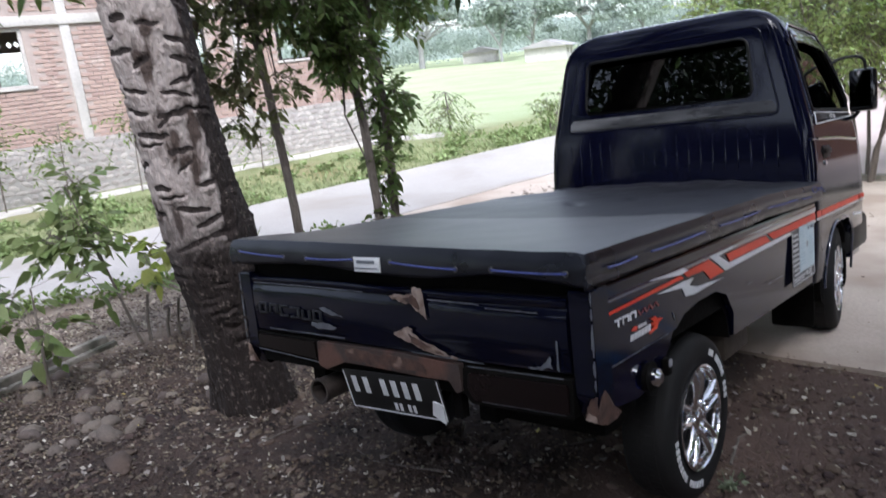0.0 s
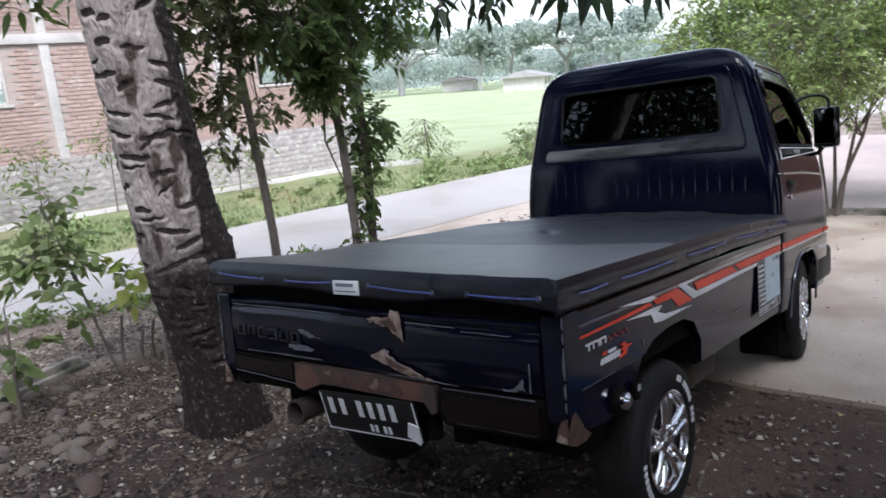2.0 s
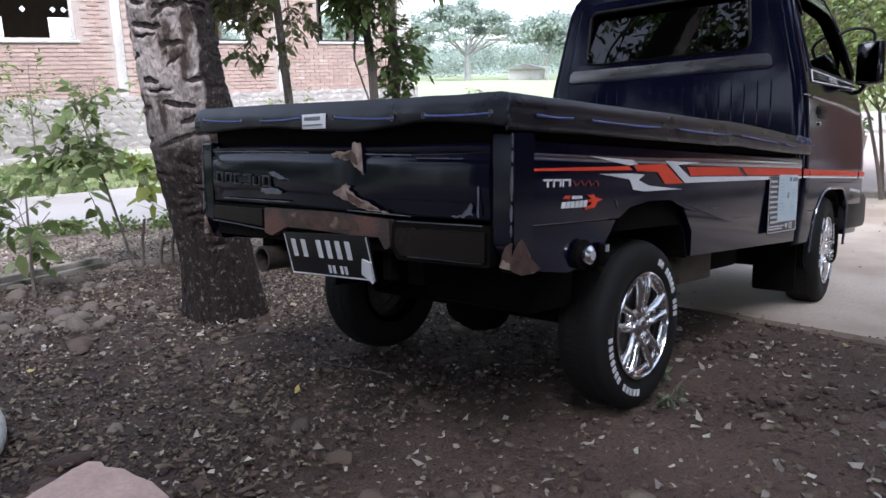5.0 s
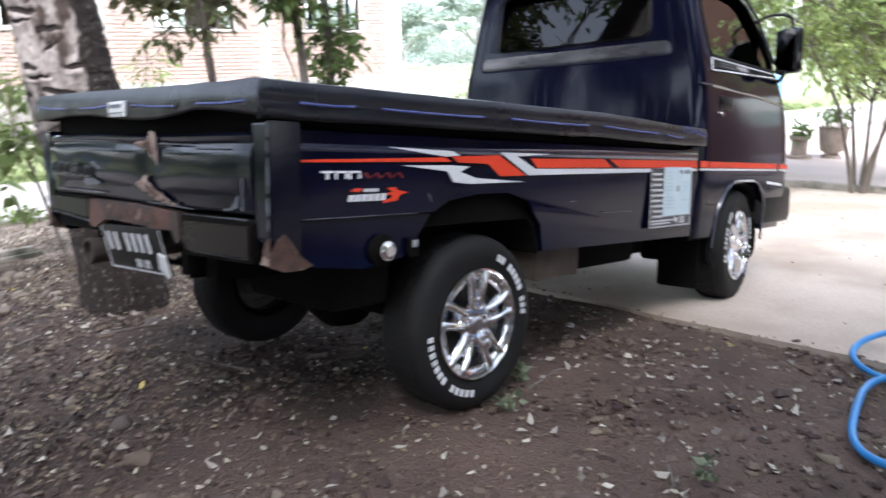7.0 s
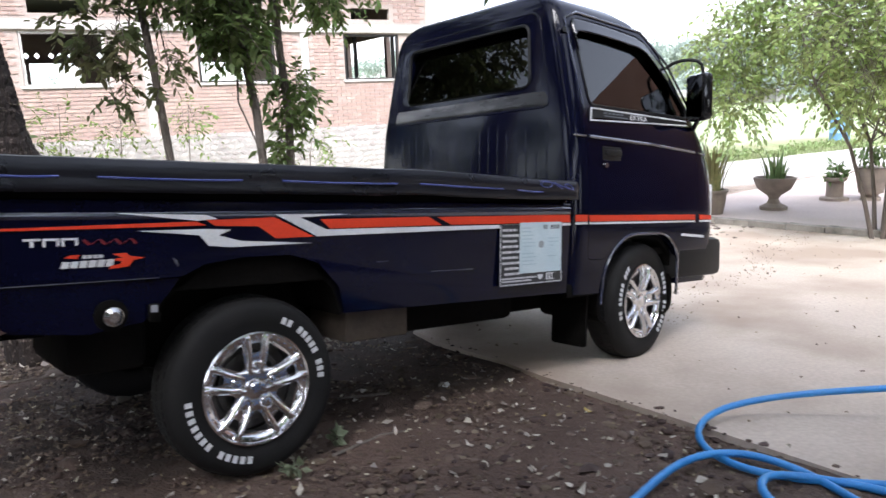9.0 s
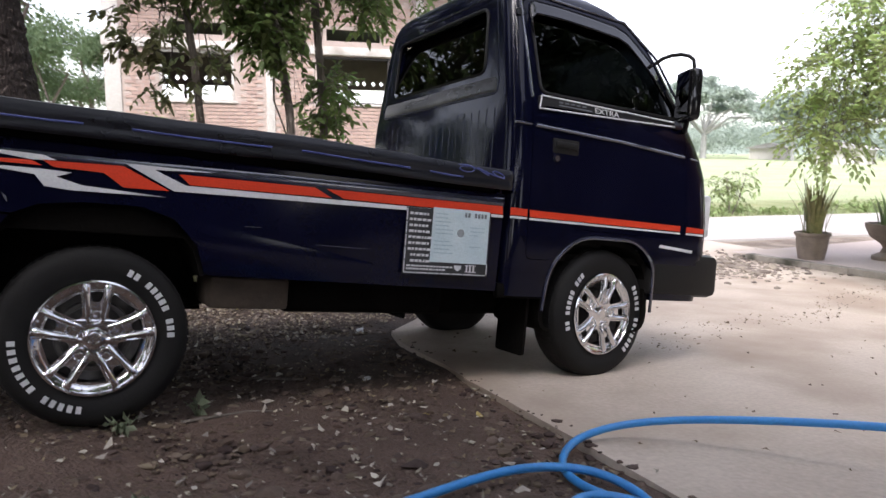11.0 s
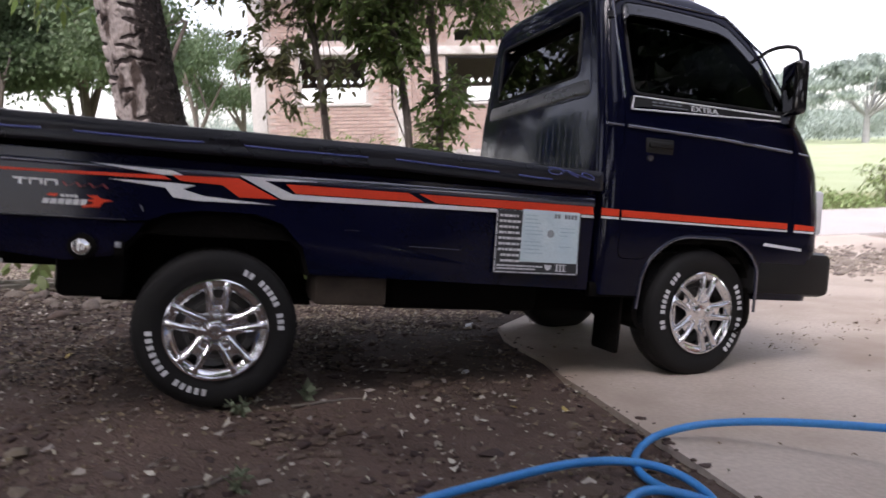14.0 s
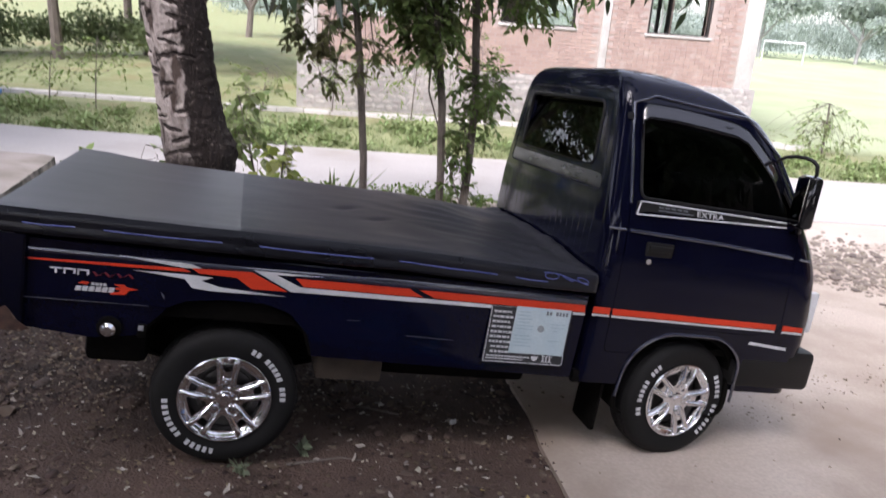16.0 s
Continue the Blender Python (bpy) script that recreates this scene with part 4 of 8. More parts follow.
def wheel(x, y, z, turn, spin):
    w = new("wheel")
    w.parent = truck
    w.matrix_basis = Matrix.Translation((x, y, z)) @ pose(0, 0, 0, 0, 0, turn) @ pose(0, 0, 0, 0, spin, 0) @ Matrix.Diagonal((0.965, 0.965, 0.965, 1))
    for nm, me_ in (("tyre", tyre_me), ("tread", tread_me), ("rim", shaded_rim if turn > 90 else rim_me), ("spokes", shaded_spokes if turn > 90 else spoke_me), ("brake_drum", drum_me), ("lettering", letter_me)):
        o = new(nm, me_)
        o.parent = w
        if nm in ("lettering", "tread"):
            o["kind"] = "stuff"
    return w


wheel(0.0, -0.61, 0.283, 0, 0)
wheel(1.972, -0.61, 0.384, 7, 230)
wheel(0.0, 0.55, 0.29, 180, 40)
wheel(1.972, 0.61, 0.384, 187, 75)
for s in (-1, 1):
    bm = bmesh.new()
    plate(bm, rounded([(-0.1, 0.2), (0.1, 0.2), (0.1, 0.5), (-0.1, 0.5)], 0.02), thick=0.012, to=lambda u, v, w: (1.60 + w + 0.03 * (v - 0.4), s * 0.56 + u, v))
    part("mud_flap", bm, UNDER, truck)
    bm = bmesh.new()
    plate(bm, [(x, z) for x, z in ARCH_F] + [((x - 1.95) * 0.93 + 1.95, (z - 0.4) * 0.93 + 0.4) for x, z in ARCH_F[::-1]], thick=0.35, to=lambda u, v, w: (u, s * (0.68 - w), v))
    part("wheel_housing", bm, UNDER, truck)

bm = bmesh.new()
tube(bm, [(x, -interp(z, HW) - 0.002, z + 0.006) for x, z in ARCH_F[4:-4]], 0.007, 8)
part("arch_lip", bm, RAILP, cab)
# stripes and stickers on the right side
RY = -0.7205
sticker("red_stripe", RED, truck, [(0.205, 0.798), (0.645, 0.800), (0.706, 0.770), (0.24, 0.768)], y0=RY)
sticker("red_stripe", RED, truck, [(0.685, 0.799), (1.405, 0.800), (1.41, 0.769), (0.752, 0.770)], y0=RY)
sticker("red_stripe", RED, truck, [(-0.165, 0.800), (0.046, 0.806), (0.181, 0.744), (0.05, 0.742), (-0.006, 0.780), (-0.138, 0.783)], y0=RY)
sticker("red_stripe", RED, truck, [(-0.695, 0.786), (-0.193, 0.797), (-0.166, 0.785), (-0.695, 0.780)], y0=RY)
sticker("white_stripe", WHITE, truck, [(-0.41, 0.822), (-0.164, 0.815), (-0.131, 0.803), (-0.193, 0.799)], y0=RY)
sticker("white_stripe", WHITE, truck, [(-0.36, 0.774), (-0.166, 0.775), (-0.09, 0.772), (-0.129, 0.756), (-0.062, 0.738), (0.176, 0.724), (-0.092, 0.721), (-0.159, 0.727), (-0.185, 0.758)], y0=RY)
sticker("white_stripe", WHITE, truck, [(0.05, 0.815), (0.318, 0.814), (0.135, 0.804), (0.228, 0.765), (1.41, 0.766), (1.41, 0.756), (0.239, 0.745), (0.195, 0.744)], y0=RY)
sticker("red_stripe", RED, door_r, [(1.535, 0.797), (2.37, 0.792), (2.37, 0.766), (1.54, 0.769)])
sticker("white_stripe", WHITE, door_r, [(1.535, 0.766), (2.37, 0.762), (2.37, 0.754), (1.54, 0.757)])
sticker("red_stripe", RED, cab, [(2.41, 0.791), (2.52, 0.787), (2.52, 0.765), (2.41, 0.766)])
sticker("red_stripe", RED, cab, [(1.445, 0.8), (1.525, 0.798), (1.525, 0.77), (1.445, 0.77)])
sticker("white_stripe", WHITE, cab, [(2.41, 0.763), (2.52, 0.762), (2.52, 0.753), (2.41, 0.754)])
sticker("white_stripe", WHITE, cab, [(1.445, 0.767), (1.525, 0.767), (1.525, 0.758), (1.445, 0.758)])
# this strip is no sticker: it paints the front arch's highlight in white
sticker("white_stripe", WHITE, cab, [(2.26, 0.70), (2.46, 0.685), (2.46, 0.672), (2.25, 0.688)])
# maker's logos, drawn as plain shapes
for x0, x1 in ((-0.627, -0.588), (-0.583, -0.545), (-0.540, -0.502)):
    bm = bmesh.new()
    z1_, z0_ = 0.760, 0.739
    strip(bm, [(x0, z1_), (x1, z1_), (x1, z1_ - 0.0055), (x0, z1_ - 0.0055)], y0=RY)
    xm = (x0 + x1) / 2
    strip(bm, [(xm - 0.004, z1_ - 0.006), (xm + 0.004, z1_ - 0.006), (xm + 0.004, z0_), (xm - 0.004, z0_)] if x0 < -0.6 else [(x0, z1_ - 0.006), (x0 + 0.006, z1_ - 0.006), (x0 + 0.006, z0_), (x0, z0_)], y0=RY)
    if x0 > -0.6:
        strip(bm, [(x1 - 0.007, z1_ - 0.006), (x1, z1_ - 0.006), (x1, z0_ + 0.004), (x1 - 0.007, z0_)], y0=RY)
    part("logo_sticker", bm, WHITE, truck)
bm = bmesh.new()
for k in range(7):
    x = -0.492 + 0.0195 * k
    strip(bm, [(x, 0.742 + 0.012 * (k % 2 == 0)), (x + 0.007, 0.744 + 0.012 * (k % 2 == 0)), (x + 0.0195, 0.743 + 0.012 * (k % 2)), (x + 0.0135, 0.739 + 0.012 * (k % 2))], y0=RY)
part("logo_sticker", bm, DULLRED, truck)
for k in range(6):
    x, tall = -0.545 + 0.0215 * k, 0.016 + 0.0006 * k
    sticker("logo_sticker", WHITE, truck, [(x + 0.005, 0.683 + tall), (x + 0.0225, 0.683 + tall), (x + 0.0175, 0.683), (x, 0.683)], y0=RY)
for k in range(4):
    x = -0.492 + 0.013 * k
    sticker("logo_sticker", WHITE, truck, [(x, 0.715), (x + 0.010, 0.7145), (x + 0.009, 0.706), (x - 0.001, 0.7065)], y0=RY)
sticker("logo_sticker", RED, truck, [(-0.42, 0.7155), (-0.385, 0.717), (-0.378, 0.709), (-0.338, 0.7025), (-0.368, 0.6965), (-0.380, 0.681), (-0.43, 0.676), (-0.426, 0.684), (-0.402, 0.688), (-0.396, 0.696), (-0.415, 0.697), (-0.412, 0.703), (-0.395, 0.705)], y0=RY - 0.002)
sticker("logo_sticker", RED, truck, [(-0.536, 0.709), (-0.522, 0.716), (-0.499, 0.716), (-0.506, 0.706)], y0=RY)
# scratches
for pts in ([(-0.7, 0.6455), (-0.3, 0.6455), (-0.3, 0.644), (-0.7, 0.643)], [(0.42, 0.652), (0.47, 0.653), (0.47, 0.6515), (0.42, 0.6508)], [(-0.262, 0.70), (-0.25, 0.69), (-0.247, 0.672), (-0.256, 0.685)], [(0.66, 0.607), (0.86, 0.603), (0.86, 0.602), (0.66, 0.6055)]):
    sticker("scratch", SCRATCH, truck, pts, 0.0012, RY)
# inspection sticker
bm = bmesh.new()
strip(bm, [(0.994, 0.765), (1.354, 0.765), (1.352, 0.523), (0.992, 0.523)], y0=RY - 0.003)
stk = part("inspection_sticker", bm, mat("black_print", (0.03, 0.033, 0.036), (0.02, 0.022, 0.024), 8, 0.4), truck, "black data sticker with pale blue certificate")
bm = bmesh.new()
strip(bm, [(1.102, 0.772), (1.346, 0.772), (1.346, 0.57), (1.1, 0.57)], y0=RY - 0.006)
part("certificate", bm, PALEBLUE, stk)
bm = bmesh.new()
rs = random.Random(12)
for k in range(9):
    z, x = 0.748 - 0.0215 * k, 1.008 + (0.012 if k > 6 else 0)
    while x < 1.085:
        w_ = rs.uniform(0.007, 0.02)
        strip(bm, [(x, z), (x + w_, z), (x + w_ - 0.001, z - 0.009), (x - 0.001, z - 0.009)], 0.001, y0=RY - 0.006)
        x += w_ + 0.004
for z, x1_ in ((0.556, 1.19), (0.545, 1.17)):
    x = 1.006
    while x < x1_:
        w_ = rs.uniform(0.006, 0.016)
        strip(bm, [(x, z), (x + w_, z), (x + w_, z - 0.006), (x, z - 0.006)], 0.001, y0=RY - 0.006)
        x += w_ + 0.0035
for k in range(7):
    x = 0.998 + 0.05 * k
    strip(bm, [(x, 0.530), (x + 0.046, 0.530), (x + 0.046, 0.5265), (x, 0.5265)], 0.001, y0=RY - 0.006)
for k in range(5):
    z = 0.76 - 0.047 * k
    for x0, on in ((0.995, True), (1.3475, k > 3)):
        if on:
            strip(bm, [(x0, z), (x0 + 0.0035, z), (x0 + 0.0035, z - 0.042), (x0, z - 0.042)], 0.001, y0=RY - 0.006)
for k in range(3):
    x = 1.258 + 0.015 * k
    strip(bm, [(x, 0.562), (x + 0.006, 0.562), (x + 0.006, 0.54), (x, 0.54)], 0.001, y0=RY - 0.006)
strip(bm, [(1.253, 0.5645), (1.302, 0.5645), (1.302, 0.5615), (1.253, 0.5615)], 0.001, y0=RY - 0.006)
strip(bm, [(1.253, 0.5405), (1.302, 0.5405), (1.302, 0.5375), (1.253, 0.5375)], 0.001, y0=RY - 0.006)
strip(bm, [(1.205, 0.561), (1.238, 0.561), (1.234, 0.547), (1.221, 0.539), (1.209, 0.547)], 0.001, y0=RY - 0.006)
part("lettering", bm, WHITE, stk)["kind"] = "stuff"
bm = bmesh.new()
for k in range(7):
    x = 1.236 + 0.0145 * k
    if k != 2:
        strip(bm, [(x, 0.761), (x + 0.009, 0.761), (x + 0.009, 0.744), (x, 0.744)], 0.001, y0=RY - 0.0085)
part("lettering", bm, GREY, stk)["kind"] = "stuff"
bm = bmesh.new()
for k in range(11):
    z = 0.752 - 0.0145 * k
    for x0, x1_ in ((1.112, 1.112 + rs.uniform(0.05, 0.085)), (1.262, 1.262 + rs.uniform(0.02, 0.07))):
        if rs.random() < 0.75 and not (z > 0.735 and x0 > 1.2):
            strip(bm, [(x0, z), (x1_, z), (x1_, z - 0.004), (x0, z - 0.004)], 0.001, y0=RY - 0.0085)
part("lettering", bm, mat("faint_blue_print", (0.36, 0.5, 0.56), (0.44, 0.57, 0.62), 20, 0.5), stk)["kind"] = "stuff"
bm = bmesh.new()
strip(bm, [(1.223 + 0.015 * math.cos(math.tau * q / 18), 0.683 + 0.015 * math.sin(math.tau * q / 18)) for q in range(18)], 0.001, y0=RY - 0.0085)
part("seal", bm, mat("grey_seal", (0.24, 0.27, 0.29), (0.36, 0.39, 0.4), 60, 0.5), stk, "round grey seal")

# door fittings
bm = bmesh.new()
strip(bm, rounded([(1.56, 1.262), (2.31, 1.252), (2.31, 1.235), (1.60, 1.222), (1.555, 1.205)], 0.01), 0.004)
trim = part("belt_moulding", bm, BLACK, door_r)
bm = bmesh.new()
for a, b in (((1.56, 1.207), (1.575, 1.262)), ((1.575, 1.262), (2.31, 1.253)), ((1.56, 1.207), (2.31, 1.233))):
    tube(bm, [(a[0], side_y(a[1]) - 0.006, a[1]), ((a[0] + b[0]) / 2, side_y((a[1] + b[1]) / 2) - 0.006, (a[1] + b[1]) / 2), (b[0], side_y(b[1]) - 0.006, b[1])], 0.0036, 6)
part("moulding_edge", bm, WHITE, door_r)
txt = bpy.data.curves.new("word", "FONT")
txt.body, txt.size, txt.extrude = "EXTRA", 0.036, 0.0008
t_ob = new("word", txt)
word_me = bpy.data.meshes.new_from_object(t_ob.evaluated_get(bpy.context.evaluated_depsgraph_get()))
bpy.data.objects.remove(t_ob)
wx = [v.co.x for v in word_me.vertices]
for v in word_me.vertices:
    x, z = 1.845 + v.co.x * 0.135 / max(wx), 1.228 + v.co.y * 0.9
    v.co = Vector((x, side_y(z) - 0.0075 - v.co.z, z))
part("lettering", word_me, WHITE, trim, smooth=0)
bm = bmesh.new()
for k in range(5):
    strip(bm, [(1.66 + 0.03 * k, 1.25), (1.682 + 0.03 * k, 1.25), (1.682 + 0.03 * k, 1.243), (1.66 + 0.03 * k, 1.243)], 0.001, y0=side_y(1.25) - 0.006)
strip(bm, [(1.66, 1.236), (1.83, 1.235), (1.83, 1.230), (1.66, 1.231)], 0.001, y0=side_y(1.235) - 0.006)
part("lettering", bm, GREY, trim)["kind"] = "stuff"
bm = bmesh.new()
tube(bm, [(1.545, side_y(1.135) - 0.001, 1.137), (2.0, side_y(1.125) - 0.002, 1.125), (2.37, side_y(1.10) - 0.001, 1.103)], 0.008, 8)
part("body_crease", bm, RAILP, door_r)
bm = bmesh.new()
tube(bm, [(1.447, side_y(1.135) - 0.001, 1.138), (1.525, side_y(1.135) - 0.001, 1.138)], 0.005, 6)
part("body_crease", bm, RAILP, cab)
bm = bmesh.new()
tube(bm, [(2.41, side_y(1.1) - 0.001, 1.1), (2.47, side_y(1.09) + 0.003, 1.095)], 0.005, 6)
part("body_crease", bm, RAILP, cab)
bm = bmesh.new()
box(bm, 1.632, side_y(1.07) - 0.004, 1.035, 1.765, side_y(1.07) + 0.004, 1.098, 0.006)
box(bm, 1.645, side_y(1.07) - 0.013, 1.06, 1.758, side_y(1.07) - 0.003, 1.085, 0.004)
part("door_handle", bm, BLACK, door_r)
bm = bmesh.new()
c = Vector((1.653, side_y(1.015), 1.015))
tube(bm, [c, c + Vector((0, -0.008, 0))], 0.012, 14)
part("keyhole", bm, CHROME, door_r)
bm = bmesh.new()
tube(bm, [(1.53, side_y(1.24) + 0.0, 1.25), (1.515, side_y(1.45), 1.45), (1.50, side_y(1.65), 1.655), (1.60, side_y(1.69) - 0.002, 1.695), (2.06, side_y(1.67) - 0.002, 1.672), (2.235, side_y(1.53), 1.535), (2.375, side_y(1.31), 1.312)], 0.006, 8)
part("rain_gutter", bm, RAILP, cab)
bm = bmesh.new()
tube(bm, [(2.235, -0.62, 1.515), (2.25, -0.65, 1.537), (2.265, -0.69, 1.547), (2.285, -0.73, 1.548), (2.303, -0.757, 1.54), (2.315, -0.772, 1.522), (2.32, -0.775, 1.49), (2.32, -0.77, 1.42)], 0.0085, 10)
mir = part("wing_mirror", bm, BLACK, truck)
bm = bmesh.new()
tube(bm, [(2.40, -0.67, 1.22), (2.36, -0.71, 1.225), (2.33, -0.75, 1.27)], 0.012, 8)
part("mirror_arm", bm, BLACK, mir)
bm = bmesh.new()
mm = Matrix.Translation((2.31, -0.765, 1.365)) @ pose(0, 0, 0, 0, 0, -18)
box(bm, -0.03, -0.07, -0.115, 0.03, 0.07, 0.115, 0.022, mm)
part("mirror_housing", bm, BLACKGLOSS, mir)
bm = bmesh.new()
box(bm, -0.033, -0.056, -0.10, -0.0305, 0.056, 0.10, 0.0, mm)
part("mirror_glass", bm, mat("mirror", (0.3, 0.31, 0.32), (0.27, 0.28, 0.29), 3, 0.02, 1.0, 0, 60, rvar=0.01), mir)
bm = bmesh.new()
box(bm, 2.215, -0.715, 0.47, 2.655, 0.715, 0.67, 0.035)
part("front_bumper", bm, BLACK, truck)
for s in (-1, 1):
    bm = bmesh.new()
    box(bm, 2.565, min(s * 0.64, s * 0.675), 0.752, 2.612, max(s * 0.64, s * 0.675), 0.95, 0.014)
    part("corner_lamp", bm, WHITE, truck, "pale corner lamp lens")
bm = bmesh.new()
tube(bm, [(-0.426, -0.70, 0.552), (-0.426, -0.742, 0.552)], 0.026, 24)
tube(bm, [(-0.426, -0.742, 0.552), (-0.426, -0.752, 0.552)], [0.024, 0.014], 24)
part("fuel_cap", bm, CHROME, truck, "round chrome fuel cap")
bm = bmesh.new()
tube(bm, [(-0.426, -0.69, 0.552), (-0.426, -0.723, 0.552)], 0.042, 24)
part("filler_recess", bm, UNDER, truck)
bm = bmesh.new()
box(bm, -0.33, -0.73, 0.525, -0.30, -0.71, 0.575, 0.004)
part("side_lamp", bm, UNDER, truck)
bm = bmesh.new()
box(bm, -0.327, -0.734, 0.553, -0.309, -0.73, 0.572, 0.001)
part("reflector", bm, SILVER, truck, "small pale reflector")

# unseen boards added to block light through the gap under the tarp
for y0, y1 in ((-0.69, -0.665), (0.60, 0.625)):
    bm = bmesh.new()
    box(bm, -0.75, y0, 0.6, 1.385, y1, 0.925, 0.006)
    part("tarp_rail", bm, UNDER, truck)
bm = bmesh.new()
box(bm, -0.75, -0.664, 0.84, -0.73, 0.60, 0.93, 0.006)
part("tarp_rail", bm, UNDER, truck)
bm = bmesh.new()
box(bm, -0.52, -0.62, 0.375, -0.30, -0.2, 0.56, 0.03)
part("fuel_tank", bm, UNDER, truck, "black grimy fuel tank under the bed")

# tarp over the bed
rng = random.Random(2)
NXT, NYT = 130, 60
tv, tf = [], []


def tarp_z(u, v):
    """u along the bed 0..1 from the tail, v across -1..1."""
    right = 0.962 - 0.024 * smooth_step(0.60, 1.0, u)
    left = 0.966 + 0.020 * smooth_step(0.2, 0.0, u) - 0.022 * smooth_step(0.7, 0.95, u)
    f = (v + 1) / 2
    z = right + (left - right) * smooth_step(0, 1, f)
    z -= 0.010 * (1 - v * v) * smooth_step(0.0, 0.12, u) * (1 - smooth_step(0.45, 0.7, u))
    z += 0.026 * math.exp(-((u - 0.80) / 0.10) ** 2 - ((v - 0.25) / 0.5) ** 2)
    # slack folds towards the cab
    loose = smooth_step(0.55, 0.8, u) * smooth_step(1.0, 0.8, abs(v))
    z += loose * (0.010 * noise.noise(Vector((u * 5, v * 3, 0.5))) + 0.008 * (1 - 3 * abs(noise.noise(Vector((u * 9 + v * 3, v * 2.5 - u * 3, 8))))) + 0.005 * noise.noise(Vector((u * 7 + v * 2, v * 4, 3))))
    z += 0.0015 * noise.noise(Vector((u * 12, v * 7, 1)))
    z += 0.010 * math.exp(-((v + 0.55 - 0.6 * (u - 0.8)) / 0.05) ** 2) * smooth_step(0.75, 0.9, u)
    # two short dents pressed into the cloth
    for du, dv, a in ((0.62, -0.25, 0.5), (0.565, 0.05, 0.7)):
        c, s_ = (u - du) * 2.2, (v - dv) * 0.7
        z -= 0.012 * math.exp(-((c * math.cos(a) + s_ * math.sin(a)) / 0.07) ** 2 - ((s_ * math.cos(a) - c * math.sin(a)) / 0.022) ** 2)
    # turned up against the cab
    z += 0.018 * smooth_step(0.965, 1.0, u) * smooth_step(-0.95, -0.5, v)
    return z


TARP_C, TARP_H = -0.0435, 0.6985
cols = 8
for i in range(NXT + 1):
    u = i / NXT
    x = -0.80 + 2.225 * u
    row = []
    for k in range(cols, 0, -1):
        t = k / cols
        row.append((x, -0.744 - 0.007 * math.sin(t * 3) + 0.006 * math.exp(-((t - 0.55) / 0.16) ** 2) - 0.0022 * noise.noise(Vector((u * 30, t * 2, 0))) * t, tarp_z(u, -1) - 0.006 - t * (0.08 - 0.012 * smooth_step(0.7, 1, u) + 0.003 * noise.noise(Vector((u * 9, 3, 0))))))
    for j in range(NYT + 1):
        v = -1 + 2 * j / NYT
        edge = smooth_step(0.985, 1.0, abs(v))
        row.append((x, TARP_C + v * TARP_H, tarp_z(u, v) - 0.004 * edge))
    for k in range(1, cols + 1):
        t = k / cols
        row.append((x, TARP_C + TARP_H + 0.006 * math.sin(t * 3) + 0.005 * noise.noise(Vector((u * 24, t * 2, 7))) * t, tarp_z(u, 1) - 0.008 - t * 0.07))
    tv += row
W = NYT + 1 + 2 * cols
for i in range(NXT):
    for j in range(W - 1):
        tf.append((i * W + j, (i + 1) * W + j, (i + 1) * W + j + 1, i * W + j + 1))
# tail skirt
base = len(tv)
for k in range(1, cols + 1):
    t = k / cols
    for j in range(W):
        p = tv[j]
        v = max(-1, min(1, (p[1] - TARP_C) / TARP_H))
        drop = 0.070 + 0.007 * math.cos(v * 5.0 + 1.0) - 0.012 * math.exp(-((v + 0.6) / 0.2) ** 2) + 0.008 * math.exp(-((v + 1) / 0.12) ** 2)
        tv.append((-0.804 - 0.008 * math.sin(t * 2.8) - 0.006 * noise.noise(Vector((p[1] * 12, t, 4))) * t, p[1], min(p[2], tarp_z(0, v) - 0.006 - t * drop)))
for k in range(cols):
    for j in range(W - 1):
        a = (base + (k - 1) * W + j) if k else j
        b = base + k * W + j
        tf.append((a, a + 1, b + 1, b))
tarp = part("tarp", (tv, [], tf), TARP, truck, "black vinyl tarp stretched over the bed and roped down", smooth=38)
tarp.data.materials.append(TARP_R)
# upright skirt faces: same vinyl, their shade put into a darker glossy colour
tarp.data.materials.append(mat("shaded_navy_tarp_hem", (0.008, 0.009, 0.014), (0.013, 0.014, 0.02), 5, 0.3, 0, 0.12, 200, rvar=0.1, dist=0.003, spec=0.4))
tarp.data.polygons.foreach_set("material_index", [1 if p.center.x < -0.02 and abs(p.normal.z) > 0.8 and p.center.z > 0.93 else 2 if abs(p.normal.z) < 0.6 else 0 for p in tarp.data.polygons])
so = tarp.modifiers.new("thick", "SOLIDIFY")
so.thickness, so.offset = 0.004, 1
# rope threaded through the skirt
for x0, x1 in ((-0.71, -0.55), (-0.46, -0.07), (0.06, 0.48), (0.58, 0.98), (1.06, 1.2)):
    bm = bmesh.new()
    pts = []
    for q in range(6):
        x = x0 + (x1 - x0) * q / 5
        pts.append((x, -0.757 - 0.002 * math.sin(q * 1.2), tarp_z((x + 0.8) / 2.225, -1) - 0.048 - 0.002 * math.sin(q / 5 * math.pi)))
    tube(bm, pts, 0.0032, 6)
    part("rope", bm, ROPE, tarp)
